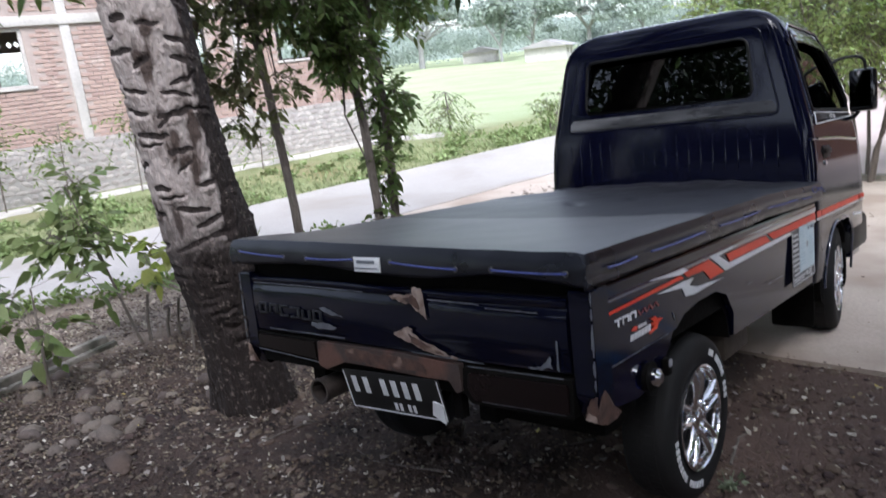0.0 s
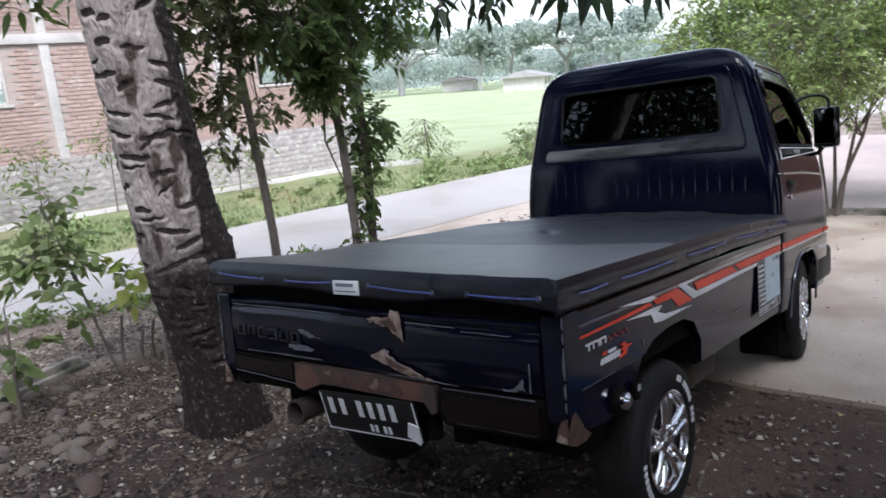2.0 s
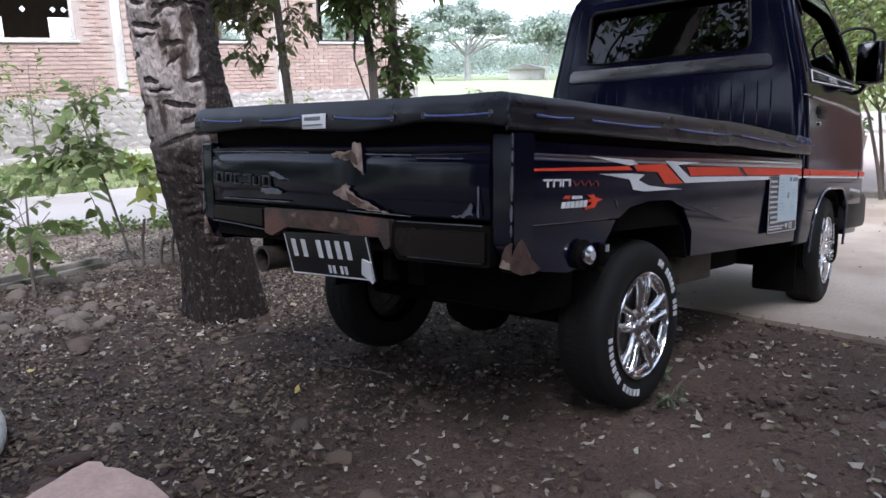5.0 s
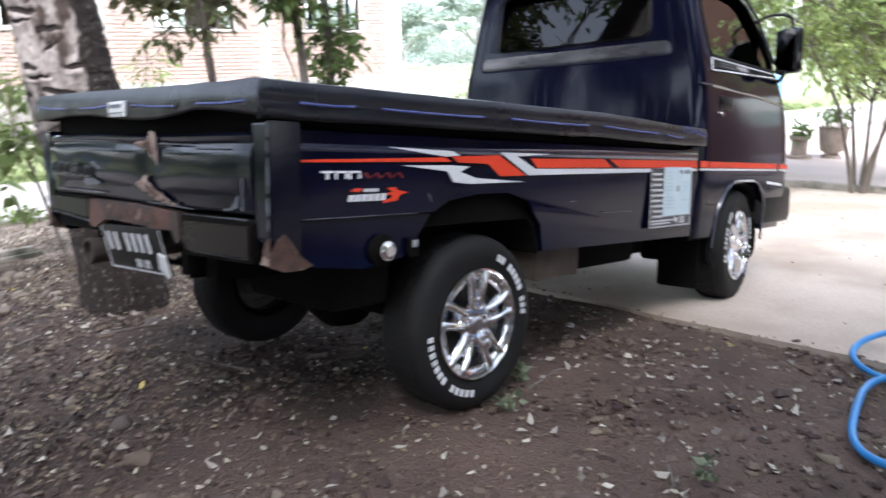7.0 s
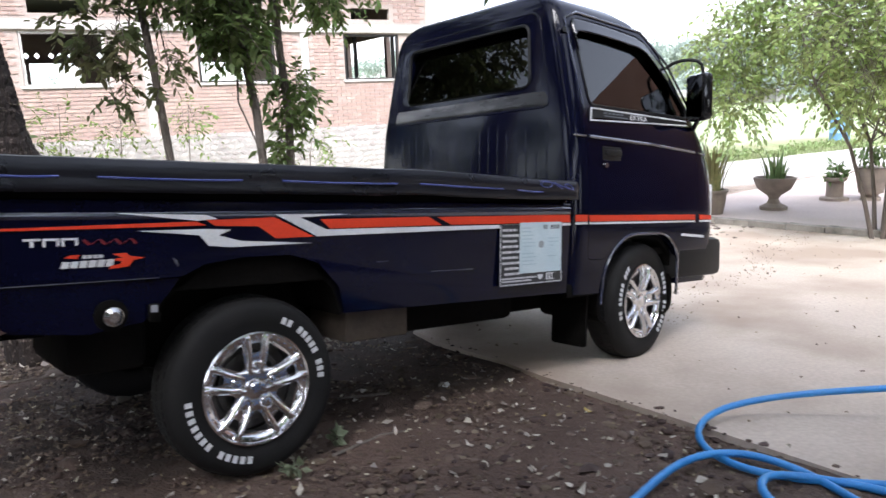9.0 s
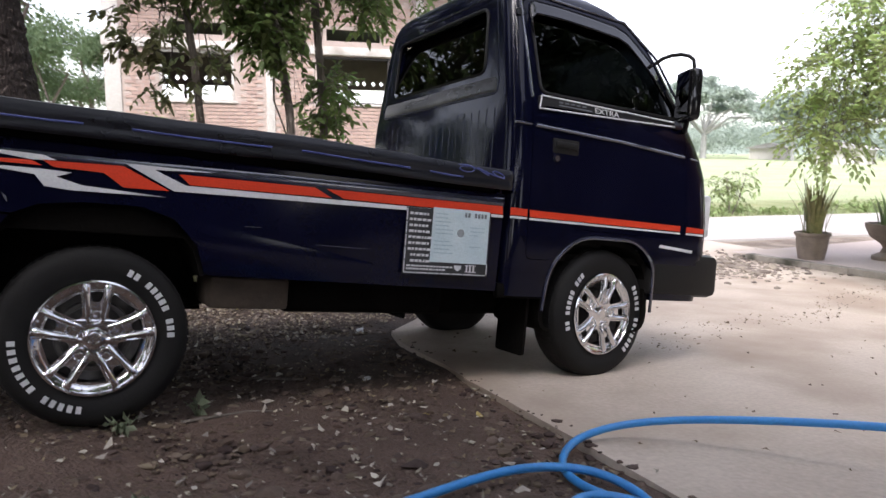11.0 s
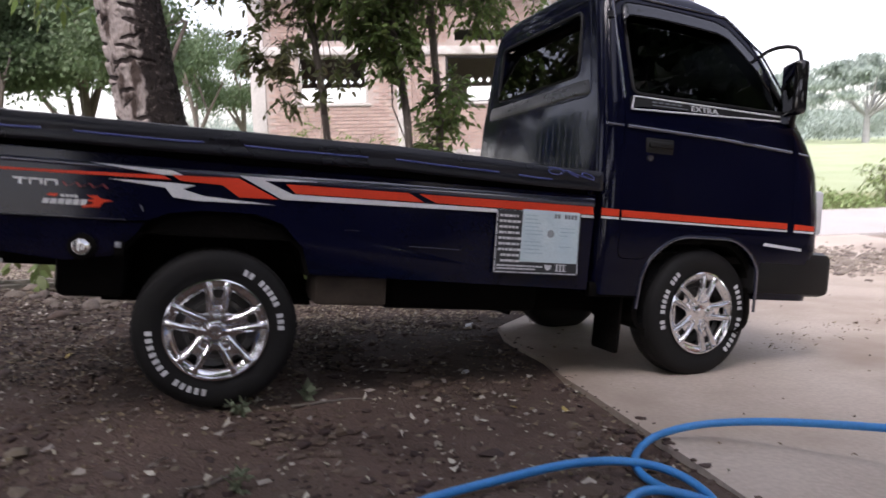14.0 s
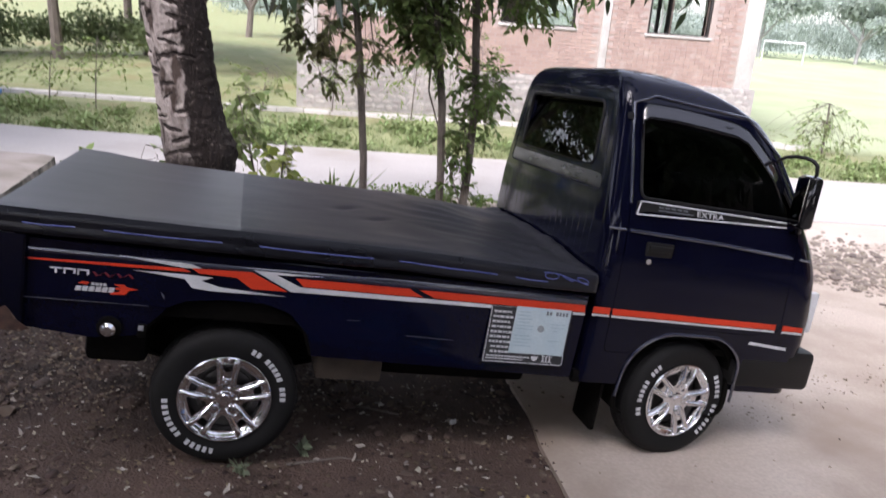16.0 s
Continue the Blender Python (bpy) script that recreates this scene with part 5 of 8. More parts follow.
for y0, z0, y1, z1 in ((0.60, 0.950, 0.36, 0.936), (0.245, 0.933, 0.03, 0.934), (-0.125, 0.929, -0.365, 0.916), (-0.483, 0.918, -0.70, 0.915)):
    bm = bmesh.new()
    pts = [(y0 + (y1 - y0) * q / 8, z0 + (z1 - z0) * q / 8 - 0.003 * math.sin(q / 8 * math.pi)) for q in range(9)]
    tube(bm, [(-0.808, y0 + 0.006, z0 + 0.002)] + [(-0.8175, y, z) for y, z in pts] + [(-0.808, y1 - 0.006, z1 + 0.002)], 0.0032, 6)
    part("rope", bm, ROPE, tarp)
    for y, z in ((y0, z0), (y1, z1)):
        bm = bmesh.new()
        tube(bm, [(-0.8175, y + 0.007 * math.cos(a), z + 0.007 * math.sin(a)) for a in (math.tau * q / 10 for q in range(11))], 0.002, 5)
        part("eyelet", bm, STEEL, tarp)
bm = bmesh.new()
tube(bm, [(1.17 + 0.21 * q / 60 + 0.045 * math.sin(q * 0.31), -0.766 - 0.006 * math.sin(q * 0.23) - 0.004, 0.925 + 0.012 * math.sin(q * 0.37 + 1) - 0.012 * q / 60) for q in range(61)], 0.0024, 5)
part("rope", bm, ROPE, tarp)
bm = bmesh.new()
box(bm, -0.824, -0.088, 0.899, -0.817, 0.018, 0.942, 0.001)
lab = part("maker_label", bm, WHITE, tarp, "small white woven label")
bm = bmesh.new()
box(bm, -0.8255, -0.07, 0.924, -0.8235, 0.004, 0.934)
box(bm, -0.8255, -0.08, 0.908, -0.8235, 0.01, 0.912)
part("lettering", bm, GREY, lab)["kind"] = "stuff"

# ---- unfinished brick house beyond the road ----
HOUSE_M = Matrix.Translation((1.0, 12.2, 0)) @ pose(0, 0, 0, 0, 0, -10.2)
house = thing("brick_house", "unfinished red brick house with empty window openings on a rubble footing", "house", HOUSE_M)
L, DEPTH = 9.3, 12.0
WINS = [(0.95, 2.32), (3.93, 5.45), (6.95, 8.25)]
SILL, HEAD, TOP = 1.68, 2.62, 4.3
FOOT = 0.70


def rect(a, z0, b, z1):
    return [(a, z0), (b, z0), (b, z1), (a, z1)]


bm = bmesh.new()
plate(bm, rect(0, FOOT, L, TOP), [rect(a, SILL, b, HEAD) for a, b in WINS] + [rect(a + 0.2, 2.92, b - 0.2, 3.15) for a, b in WINS], 0.11, lambda u, v, w: (u, w, v))
part("wall", bm, MORTAR, house)
bm = bmesh.new()
vents = [[(s, 2.95), (s + 0.09, 3.05), (s, 3.15), (s - 0.09, 3.05)] for s in (0.4, 0.65, 1.0, 1.25, 1.55, 1.95, 2.2, 2.5, 3.35, 4.18, 4.48, 4.68, 5.08, 5.4, 5.7, 6.6, 6.9, 7.2, 7.45, 7.8, 8.1)]
plate(bm, rect(0, FOOT, L, TOP), [rect(a, 1.5, b, 2.82) for a, b in ((0.2, 1.2), (1.3, 2.77), (4.0, 5.5), (6.4, 8.26))] + vents, 0.11, lambda u, v, w: (u, DEPTH - w, v))
part("back_wall", bm, MORTAR, house)
for s in (0.0, L - 0.11):
    bm = bmesh.new()
    plate(bm, rect(0.12, FOOT, DEPTH - 0.12, TOP), [rect(0.3, 1.35, 2.6, 2.85), rect(2.75, 1.35, 5.2, 2.85), rect(5.4, 1.35, 8.5, 2.85), rect(8.7, 1.35, 11.5, 2.85)] if s > 1 else [], 0.11, lambda u, v, w: (s + w, u, v))
    part("side_wall", bm, BRICKS, house)
bm = bmesh.new()
box(bm, 0.11, 0.11, 0.62, L - 0.11, DEPTH - 0.11, FOOT)
part("floor_slab", bm, PLASTER, house)
bm = bmesh.new()
box(bm, 0.0, 0.0, TOP + 0.01, L, DEPTH, TOP + 0.08)
part("ceiling", bm, DARKWOOD, house)
bm = bmesh.new()
box(bm, -0.1, -0.10, -0.6, L + 0.1, DEPTH + 0.1, FOOT)
part("footing", bm, mat("rubble_mortar", (0.4, 0.38, 0.355), (0.33, 0.31, 0.29), 5, 0.95, 0, 0.4, 40), house)
for s, w in ((0.0, 0.28), (2.92, 0.16), (6.0, 0.16), (8.95, 0.35)):
    bm = bmesh.new()
    box(bm, s, -0.035, 0.62, s + w, 0.105, TOP, 0.008)
    part("pillar", bm, PLASTER, house)
bm = bmesh.new()
box(bm, -0.03, -0.06, 2.64, L + 0.03, -0.004, 2.80, 0.008)
part("lintel_beam", bm, PLASTER, house)
for a, b in WINS:
    bm = bmesh.new()
    box(bm, a - 0.05, -0.05, SILL - 0.05, b + 0.05, 0.12, SILL - 0.002, 0.006)
    part("window_sill", bm, PLASTER, house)
    bm = bmesh.new()
    for x0, z0, x1, z1 in ((a, SILL, a + 0.05, HEAD), (b - 0.05, SILL, b, HEAD), (a + 0.05, HEAD - 0.05, b - 0.05, HEAD), (a + 0.05, SILL, b - 0.05, SILL + 0.03)):
        box(bm, x0, 0.02, z0, x1, 0.09, z1, 0.004)
    part("window_frame", bm, PLASTER if a < 1 else DARKWOOD, house)
for s in (7.75, 8.0, 9.0):
    bm = bmesh.new()
    box(bm, s, 1.9, 0.5, s + 0.07, 1.97, TOP)
    part("timber_prop", bm, DARKWOOD, house)
ROOF = mat("weathered_roof_tiles", (0.2, 0.18, 0.165), (0.13, 0.118, 0.11), 4, 0.9, 0, 0.4, 30)
for s0, s1, y0, z0, y1, z1 in ((-0.5, L + 0.55, -0.8, 4.42, DEPTH / 2, 6.0), (-0.5, L + 0.55, DEPTH + 0.8, 4.42, DEPTH / 2, 6.0)):
    bm = bmesh.new()
    vs = [bm.verts.new(p) for p in ((s0, y0, z0), (s1, y0, z0), (s1, y1, z1), (s0, y1, z1))]
    f = bm.faces.new(vs)
    r = bmesh.ops.extrude_face_region(bm, geom=[f])
    bmesh.ops.translate(bm, vec=(0, 0, 0.06), verts=[v for v in r["geom"] if isinstance(v, bmesh.types.BMVert)])
    bmesh.ops.recalc_face_normals(bm, faces=bm.faces)
    part("roof", bm, ROOF, house)

bm = bmesh.new()
plate(bm, [(L + 0.53, 4.41), (L - 0.02, 4.41), (L - 0.02, 4.06)], thick=DEPTH + 1.5, to=lambda u, v, w: (u, w - 0.75, v))
part("soffit", bm, PLASTER, house)

# ---- trees ----
LEAF = mat("mango_leaf", (0.14, 0.21, 0.08), (0.18, 0.25, 0.1), 3, 0.45, 0, 0.0, 60, island=0.4, thin=0.55)
LEAF_D = mat("dark_leaf", (0.14, 0.205, 0.07), (0.19, 0.255, 0.095), 3, 0.45, 0, 0.0, 60, island=0.4, thin=0.8)
LEAF_Y = mat("yellow_green_leaf", (0.2, 0.27, 0.075), (0.15, 0.22, 0.06), 3, 0.5, 0, 0.0, 60, island=0.35, thin=0.45)
LEAF_P = mat("bronze_leaf", (0.18, 0.16, 0.085), (0.17, 0.215, 0.095), 3, 0.5, 0, 0.0, 60, island=0.4, thin=0.8)
# far foliage carries the distance haze in its pale base colour
HAZED_LEAF = mat("hazed_far_foliage", (0.33, 0.40, 0.345), (0.40, 0.465, 0.405), 0.3, 0.8, 0, 0.0, 60, island=0.1, thin=0.35)
GARDEN_LEAF = mat("garden_leaf", (0.36, 0.47, 0.17), (0.46, 0.55, 0.25), 1.2, 0.5, 0, 0.0, 60, island=0.35, thin=0.85)
GRASSM = mat("grass_blades", (0.24, 0.3, 0.13), (0.31, 0.35, 0.18), 1.5, 0.6, 0, 0.0, 60, island=0.35, thin=0.35)
ORCH = mat("orchard_leaf", (0.115, 0.175, 0.085), (0.16, 0.22, 0.115), 1.2, 0.6, 0, 0.0, 60, island=0.2, thin=0.5)
# near-black leaf copy, backlit silhouette and mirrored darkness put into its colour
SILHOUETTE_LEAF = mat("silhouette_mango_leaf", (0.03, 0.05, 0.02), (0.045, 0.07, 0.027), 3, 0.4, 0, 0.0, 60, island=0.35, thin=0.25)
WEEDM = mat("verge_weed_leaf", (0.22, 0.3, 0.11), (0.3, 0.36, 0.16), 1.5, 0.6, 0, 0.0, 60, island=0.35, thin=0.35)
DRY = mat("dry_leaf", (0.13, 0.09, 0.06), (0.2, 0.15, 0.1), 4, 0.8, 0, 0.0, 60, island=0.5)


def leaves(blobs, count, size, seed, aspect=2.6, droop=0.5, shell=0.55):
    """Small folded leaves scattered in ellipsoids: blobs of (centre, radii, weight)."""
    r = np.random.default_rng(seed)
    wts = np.array([b[2] for b in blobs], float)
    which = r.choice(len(blobs), count, p=wts / wts.sum())
    cen = np.array([b[0] for b in blobs], float)[which]
    rad = np.array([b[1] for b in blobs], float)[which]
    d = r.normal(size=(count, 3))
    d /= np.linalg.norm(d, axis=1, keepdims=True)
    rr = (shell + (1 - shell) * r.random((count, 1))) * (0.75 + 0.35 * r.random((count, 1)))
    # clumping round a lesser number of twig ends
    clump = r.normal(size=(max(1, count // 9), 3))
    clump /= np.linalg.norm(clump, axis=1, keepdims=True)
    pick = r.integers(0, len(clump), count)
    d = d * 0.35 + clump[pick] * (0.65 + 0.3 * r.random((count, 1)))
    pos = cen + d * rad * rr
    ax = r.normal(size=(count, 3))
    ax[:, 2] -= droop * 2
    ax += d * 0.6
    ax /= np.linalg.norm(ax, axis=1, keepdims=True)
    side = np.cross(ax, r.normal(size=(count, 3)))
    side /= np.linalg.norm(side, axis=1, keepdims=True)
    up = np.cross(ax, side)
    s = size * (0.6 + 0.7 * r.random((count, 1)))
    w = s / aspect
    v = np.stack([pos, pos + ax * s * 0.45 + side * w * 0.5 + up * w * 0.18, pos + ax * s, pos + ax * s * 0.45 - side * w * 0.5 + up * w * 0.18], 1).reshape(-1, 3)
    i = np.arange(count)[:, None] * 4
    f = np.concatenate([i + [0, 1, 2], i + [0, 2, 3]], 0)
    return v.tolist(), [], f.tolist()


def sprays(blobs, count, size, seed, aspect=2.8, droop=0.5, per=9, reach=0.28):
    """Leaves set left and right along short drooping twigs; returns leaf and twig meshes."""
    r = np.random.default_rng(seed)
    n = max(1, count // per)
    wts = np.array([b[2] for b in blobs], float)
    which = r.choice(len(blobs), n, p=wts / wts.sum())
    cen, rad = np.array([b[0] for b in blobs], float)[which], np.array([b[1] for b in blobs], float)[which]
    d = r.normal(size=(n, 3))
    d /= np.linalg.norm(d, axis=1, keepdims=True)
    pos = cen + d * rad * r.random((n, 1)) ** 0.4 * 0.9
    ax = d * 0.8 + r.normal(size=(n, 3)) * 0.5 - [0, 0, droop]
    ax /= np.linalg.norm(ax, axis=1, keepdims=True)
    ln = reach * r.uniform(0.6, 1.3, (n, 1))
    side = np.cross(ax, [0, 0, 1.0]) + r.normal(size=(n, 3)) * 0.15
    side /= np.linalg.norm(side, axis=1, keepdims=True)
    V, F, k = [], [], 0
    for j in range(per):
        t = (j + 0.6) / per
        p = pos + ax * ln * t - np.array([0, 0, 1.0]) * ln * 0.25 * t * t
        sg = 1 if j % 2 else -1
        a = ax * (0.45 + 0.6 * (j == per - 1)) + side * sg * 0.9 * (j != per - 1) - [0, 0, droop * 0.55] + r.normal(size=(n, 3)) * 0.28
        a /= np.linalg.norm(a, axis=1, keepdims=True)
        w = np.cross(a, r.normal(size=(n, 3)) * 0.5 + [0, 0, 1.0])
        w /= np.linalg.norm(w, axis=1, keepdims=True)
        s = size * r.uniform(0.6, 1.25, (n, 1))
        hw = s / aspect * 0.5
        sag = np.array([0, 0, 1.0]) * s * 0.12
        V.append(np.stack([p, p + a * s * 0.3 - w * hw, p + a * s * 0.3 + w * hw, p + a * s * 0.66 - w * hw * 0.75 - sag * 0.5, p + a * s * 0.66 + w * hw * 0.75 - sag * 0.5, p + a * s - sag * 1.4], 1).reshape(-1, 3))
        i = (np.arange(n) * 6 + k)[:, None]
        F += (i + [0, 2, 1]).tolist() + (i + [1, 2, 4, 3]).tolist() + (i + [3, 4, 5]).tolist()
        k += 6 * n
    tv_, tf_ = [], []
    for p, a, l_, s_ in zip(pos, ax, ln[:, 0], side):
        q = len(tv_)
        for t, w_ in ((-0.5, 0.0028), (0.5, 0.0022), (1.0, 0.001)):
            c = p + a * l_ * t - np.array([0, 0, 1.0]) * l_ * 0.25 * max(t, 0) ** 2
            u_ = np.cross(a, s_)
            tv_ += [tuple(c + s_ * w_), tuple(c - s_ * w_ * 0.5 + u_ * w_), tuple(c - s_ * w_ * 0.5 - u_ * w_)]
        for m_ in (0, 3):
            for e in range(3):
                tf_.append((q + m_ + e, q + m_ + (e + 1) % 3, q + m_ + 3 + (e + 1) % 3, q + m_ + 3 + e))
    return (np.concatenate(V).tolist(), [], F), (tv_, [], tf_)


def leafy(parent, blobs, count, size, leaf, seed, aspect=2.8, droop=0.5, per=9, reach=0.28, name="crown", origin=(0, 0, 0)):
    lv, tw = sprays(blobs, count, size, seed, aspect, droop, per, reach)
    for nm, (v, e, f), mt in ((name, lv, leaf), ("twigwork", tw, BARK)):
        o = part(nm, ([(a - origin[0], b - origin[1], c - origin[2]) for a, b, c in v], e, f), mt, parent, smooth=0)
        o["kind"] = "stuff"


def tree(name, label, stems, blobs, count, size, leaf, seed, category="tree", group="", aspect=2.6, droop=0.5, bark=None, limbs=5, twig=0.012, sides=8, shell=0.55, per=0, reach=0.28):
    """stems: lists of (point, radius); limbs run from the stems' upper ends into the blobs."""
    r = random.Random(seed)
    root = thing(name, label, category, Matrix.Translation(stems[0][0][0]), group)
    o = Vector(stems[0][0][0])
    for st in stems:
        bm = bmesh.new()
        tube(bm, [Vector(p) - o for p, _ in st], [q for _, q in st], sides)
        part("trunk", bm, bark or BARK, root)
    if limbs:
        bm = bmesh.new()
        for b in blobs:
            for _ in range(limbs):
                st = r.choice(stems)
                p, q = r.choice(st[len(st) // 2:])
                p = Vector(p)
                e = Vector(b[0]) + Vector([r.uniform(-0.6, 0.6) * b[1][i] for i in range(3)])
                mid = (p + e) / 2 + Vector((r.uniform(-0.1, 0.1), r.uniform(-0.1, 0.1), 0.1)) * (e - p).length
                q = min(q * 0.5, twig * 4)
                tube(bm, [p - o, mid - o, e - o], [q, q * 0.55, min(q * 0.3, twig)], 5)
        part("limb", bm, bark or BARK, root)
    if per:
        leafy(root, blobs, count, size, leaf, seed, aspect, droop, per, reach, origin=o)
        return root
    v, e, f = leaves(blobs, count, size, seed, aspect, droop, shell)
    part("crown", ([(a - o.x, b - o.y, c - o.z) for a, b, c in v], e, f), leaf, root, smooth=0)
    return root


# the thick scarred trunk beside the truck
def scarred_trunk():
    NA = 128
    heights = [-0.25 + 0.04 * j for j in range(5)] + [-0.06 + 0.0082 * j for j in range(50)] + [0.35 + 0.0055 * j for j in range(380)] + [2.44 + 0.03 * j for j in range(73)]
    NZ = len(heights) - 1
    r = random.Random(11)
    notches = []
    z = 0.3
    while z < 2.5:
        a0 = r.uniform(0, math.tau)
        for q in range(5):
            if r.random() < 0.8:
                notches.append((a0 + q * 1.257 + r.uniform(-0.4, 0.4), z + r.uniform(-0.03, 0.03), r.uniform(0.2, 0.55), r.uniform(0.008, 0.016), r.uniform(0.005, 0.012), r.uniform(-0.03, 0.02)))
        z += r.uniform(0.042, 0.075)
    vs, fs, depth_at = [], [], []
    for j, h in enumerate(heights):
        cx = -0.14 - 0.150 * h + 0.012 * h * h
        cy = 1.67 - 0.045 * h
        rad = 0.206 - 0.015 * h - 0.024 * smooth_step(0.75, 0.25, h) + 0.015 * math.exp(-max(0, h + 0.1) / 0.2) + 0.008 * math.exp(-((h - 0.85) / 0.3) ** 2)
        near = [q for q in notches if abs(h - q[1]) < 0.07]
        for k in range(NA):
            a = math.tau * k / NA
            ca, sa = math.cos(a), math.sin(a)
            q = rad * (1 + 0.05 * noise.noise(Vector((ca * 1.6, sa * 1.6, h * 1.3)))) + 0.008 * noise.noise(Vector((ca * 7, sa * 7, h * 7))) + 0.0045 * noise.noise(Vector((ca * 20, sa * 20, h * 20))) + 0.003 * noise.noise(Vector((ca * 40, sa * 40, h * 24))) + 0.006 * smooth_step(0.9, 0.5, h) * noise.noise(Vector((ca * 26, sa * 26, h * 9)))
            q += (0.05 * noise.noise(Vector((ca * 2.4, sa * 2.4, 4))) + 0.03 * max(0, math.sin(5 * a + 1.3))) * math.exp(-max(0, h + 0.12) / 0.13)
            # shaggy ridges and a burr on the brown flank
            q += 0.011 * max(0, ca) * abs(noise.noise(Vector((ca * 9, sa * 9, h * 30))))
            q += 0.045 * max(0, ca) ** 2 * math.exp(-((h - 0.82) / 0.13) ** 2)
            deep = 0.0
            for na, nz, wa, wz, dep, tilt in near:
                da = (a - na + math.pi) % math.tau - math.pi
                if abs(da) < wa:
                    e = (da / wa) ** 2
                    dz = h - nz + 0.005 * math.cos(da * 3.0) + tilt * da / wa + 0.012 * noise.noise(Vector((a * 6, nz * 7, h * 9)))
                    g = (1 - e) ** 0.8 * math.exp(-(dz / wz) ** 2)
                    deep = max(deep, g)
                    q += dep * (-g + 0.5 * (1 - e) * math.exp(-((dz + wz * 2.2) / wz) ** 2))
            vs.append((cx + q * ca, cy + q * sa, h))
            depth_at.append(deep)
    for j in range(NZ):
        for k in range(NA):
            fs.append((j * NA + k, j * NA + (k + 1) % NA, (j + 1) * NA + (k + 1) % NA, (j + 1) * NA + k))
    return (vs, [], fs), depth_at


def scarred_bark():
    """Pale lichened bark with dark brown bare bark on one flank and at the foot."""
    m = mat("scarred_bark", (0.6, 0.525, 0.485), (0.39, 0.325, 0.295), 22, 0.95, 0, 0.8, 85, c3=(0.085, 0.06, 0.05), cut=(0.56, 0.64), dist=0.022, stretch=(1, 1, 0.42))
    nt = m.node_tree
    n, l = nt.nodes, nt.links
    b = n["Principled BSDF"]
    old = b.inputs["Base Color"].links[0].from_socket
    tc, sep, nz = n.new("ShaderNodeTexCoord"), n.new("ShaderNodeSeparateXYZ"), n.new("ShaderNodeTexNoise")
    nz.inputs["Scale"].default_value, nz.inputs["Detail"].default_value = 9.0, 8.0
    l.new(tc.outputs["Object"], sep.inputs[0]), l.new(tc.outputs["Object"], nz.inputs["Vector"])

    def mth(op, a, bb):
        x = n.new("ShaderNodeMath")
        x.operation = op
        for i, v in enumerate((a, bb)):
            if hasattr(v, "is_linked"):
                l.new(v, x.inputs[i])
            else:
                x.inputs[i].default_value = v
        return x.outputs[0]

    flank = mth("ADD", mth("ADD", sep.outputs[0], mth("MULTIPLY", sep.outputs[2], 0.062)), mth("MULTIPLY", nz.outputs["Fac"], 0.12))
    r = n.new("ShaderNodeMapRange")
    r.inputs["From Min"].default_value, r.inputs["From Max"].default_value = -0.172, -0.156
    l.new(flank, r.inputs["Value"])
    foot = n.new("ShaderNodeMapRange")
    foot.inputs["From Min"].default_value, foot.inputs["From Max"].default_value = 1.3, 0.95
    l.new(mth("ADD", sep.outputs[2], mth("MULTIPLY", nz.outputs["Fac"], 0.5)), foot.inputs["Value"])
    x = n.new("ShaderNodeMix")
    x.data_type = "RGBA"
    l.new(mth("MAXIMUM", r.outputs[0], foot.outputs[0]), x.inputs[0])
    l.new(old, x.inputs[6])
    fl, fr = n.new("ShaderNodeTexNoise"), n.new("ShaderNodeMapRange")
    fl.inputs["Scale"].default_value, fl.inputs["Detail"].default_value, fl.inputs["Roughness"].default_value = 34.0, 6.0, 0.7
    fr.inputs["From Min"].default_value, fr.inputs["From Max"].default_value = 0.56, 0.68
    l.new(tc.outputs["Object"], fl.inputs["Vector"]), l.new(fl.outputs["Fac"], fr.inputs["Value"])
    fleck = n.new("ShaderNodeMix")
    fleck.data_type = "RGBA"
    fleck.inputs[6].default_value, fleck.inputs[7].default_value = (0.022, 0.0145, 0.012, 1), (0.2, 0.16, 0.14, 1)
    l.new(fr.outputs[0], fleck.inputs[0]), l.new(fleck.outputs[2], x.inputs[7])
    # notch hollows coloured near-black, following how deep each is cut
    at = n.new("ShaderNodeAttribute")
    at.attribute_name = "notch_depth"
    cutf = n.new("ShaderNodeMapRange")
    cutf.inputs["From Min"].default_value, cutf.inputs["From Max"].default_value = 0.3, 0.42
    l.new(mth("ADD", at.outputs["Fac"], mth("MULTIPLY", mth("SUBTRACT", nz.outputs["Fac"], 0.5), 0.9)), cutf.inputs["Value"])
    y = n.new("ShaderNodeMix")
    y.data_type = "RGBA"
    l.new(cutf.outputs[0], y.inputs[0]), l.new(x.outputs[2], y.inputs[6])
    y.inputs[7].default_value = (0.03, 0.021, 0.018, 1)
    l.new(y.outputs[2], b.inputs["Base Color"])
    return m


big = thing("shade_tree", "thick leaning tree with notched pale bark and long leaves, near sprays coloured as silhouettes", "tree")
trunk_data, notch_depth = scarred_trunk()
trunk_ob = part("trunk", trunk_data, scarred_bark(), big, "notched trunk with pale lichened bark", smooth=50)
trunk_ob.data.attributes.new("notch_depth", "FLOAT", "POINT").data.foreach_set("value", notch_depth)
bm = bmesh.new()
rr = random.Random(4)
LIMB_ENDS = [(2.8, 1.4, 5.0), (3.0, -1.8, 5.2), (1.4, -3.6, 5.4), (-1.4, -3.8, 5.2), (-1.8, 0.4, 5.2), (0.9, 0.2, 4.4), (-0.4, -1.2, 5.4), (-1.6, 2.8, 5.0), (0.8, 2.6, 5.6), (1.9, -0.4, 4.6), (0.2, -2.6, 4.8), (-2.4, -1.6, 4.6)]
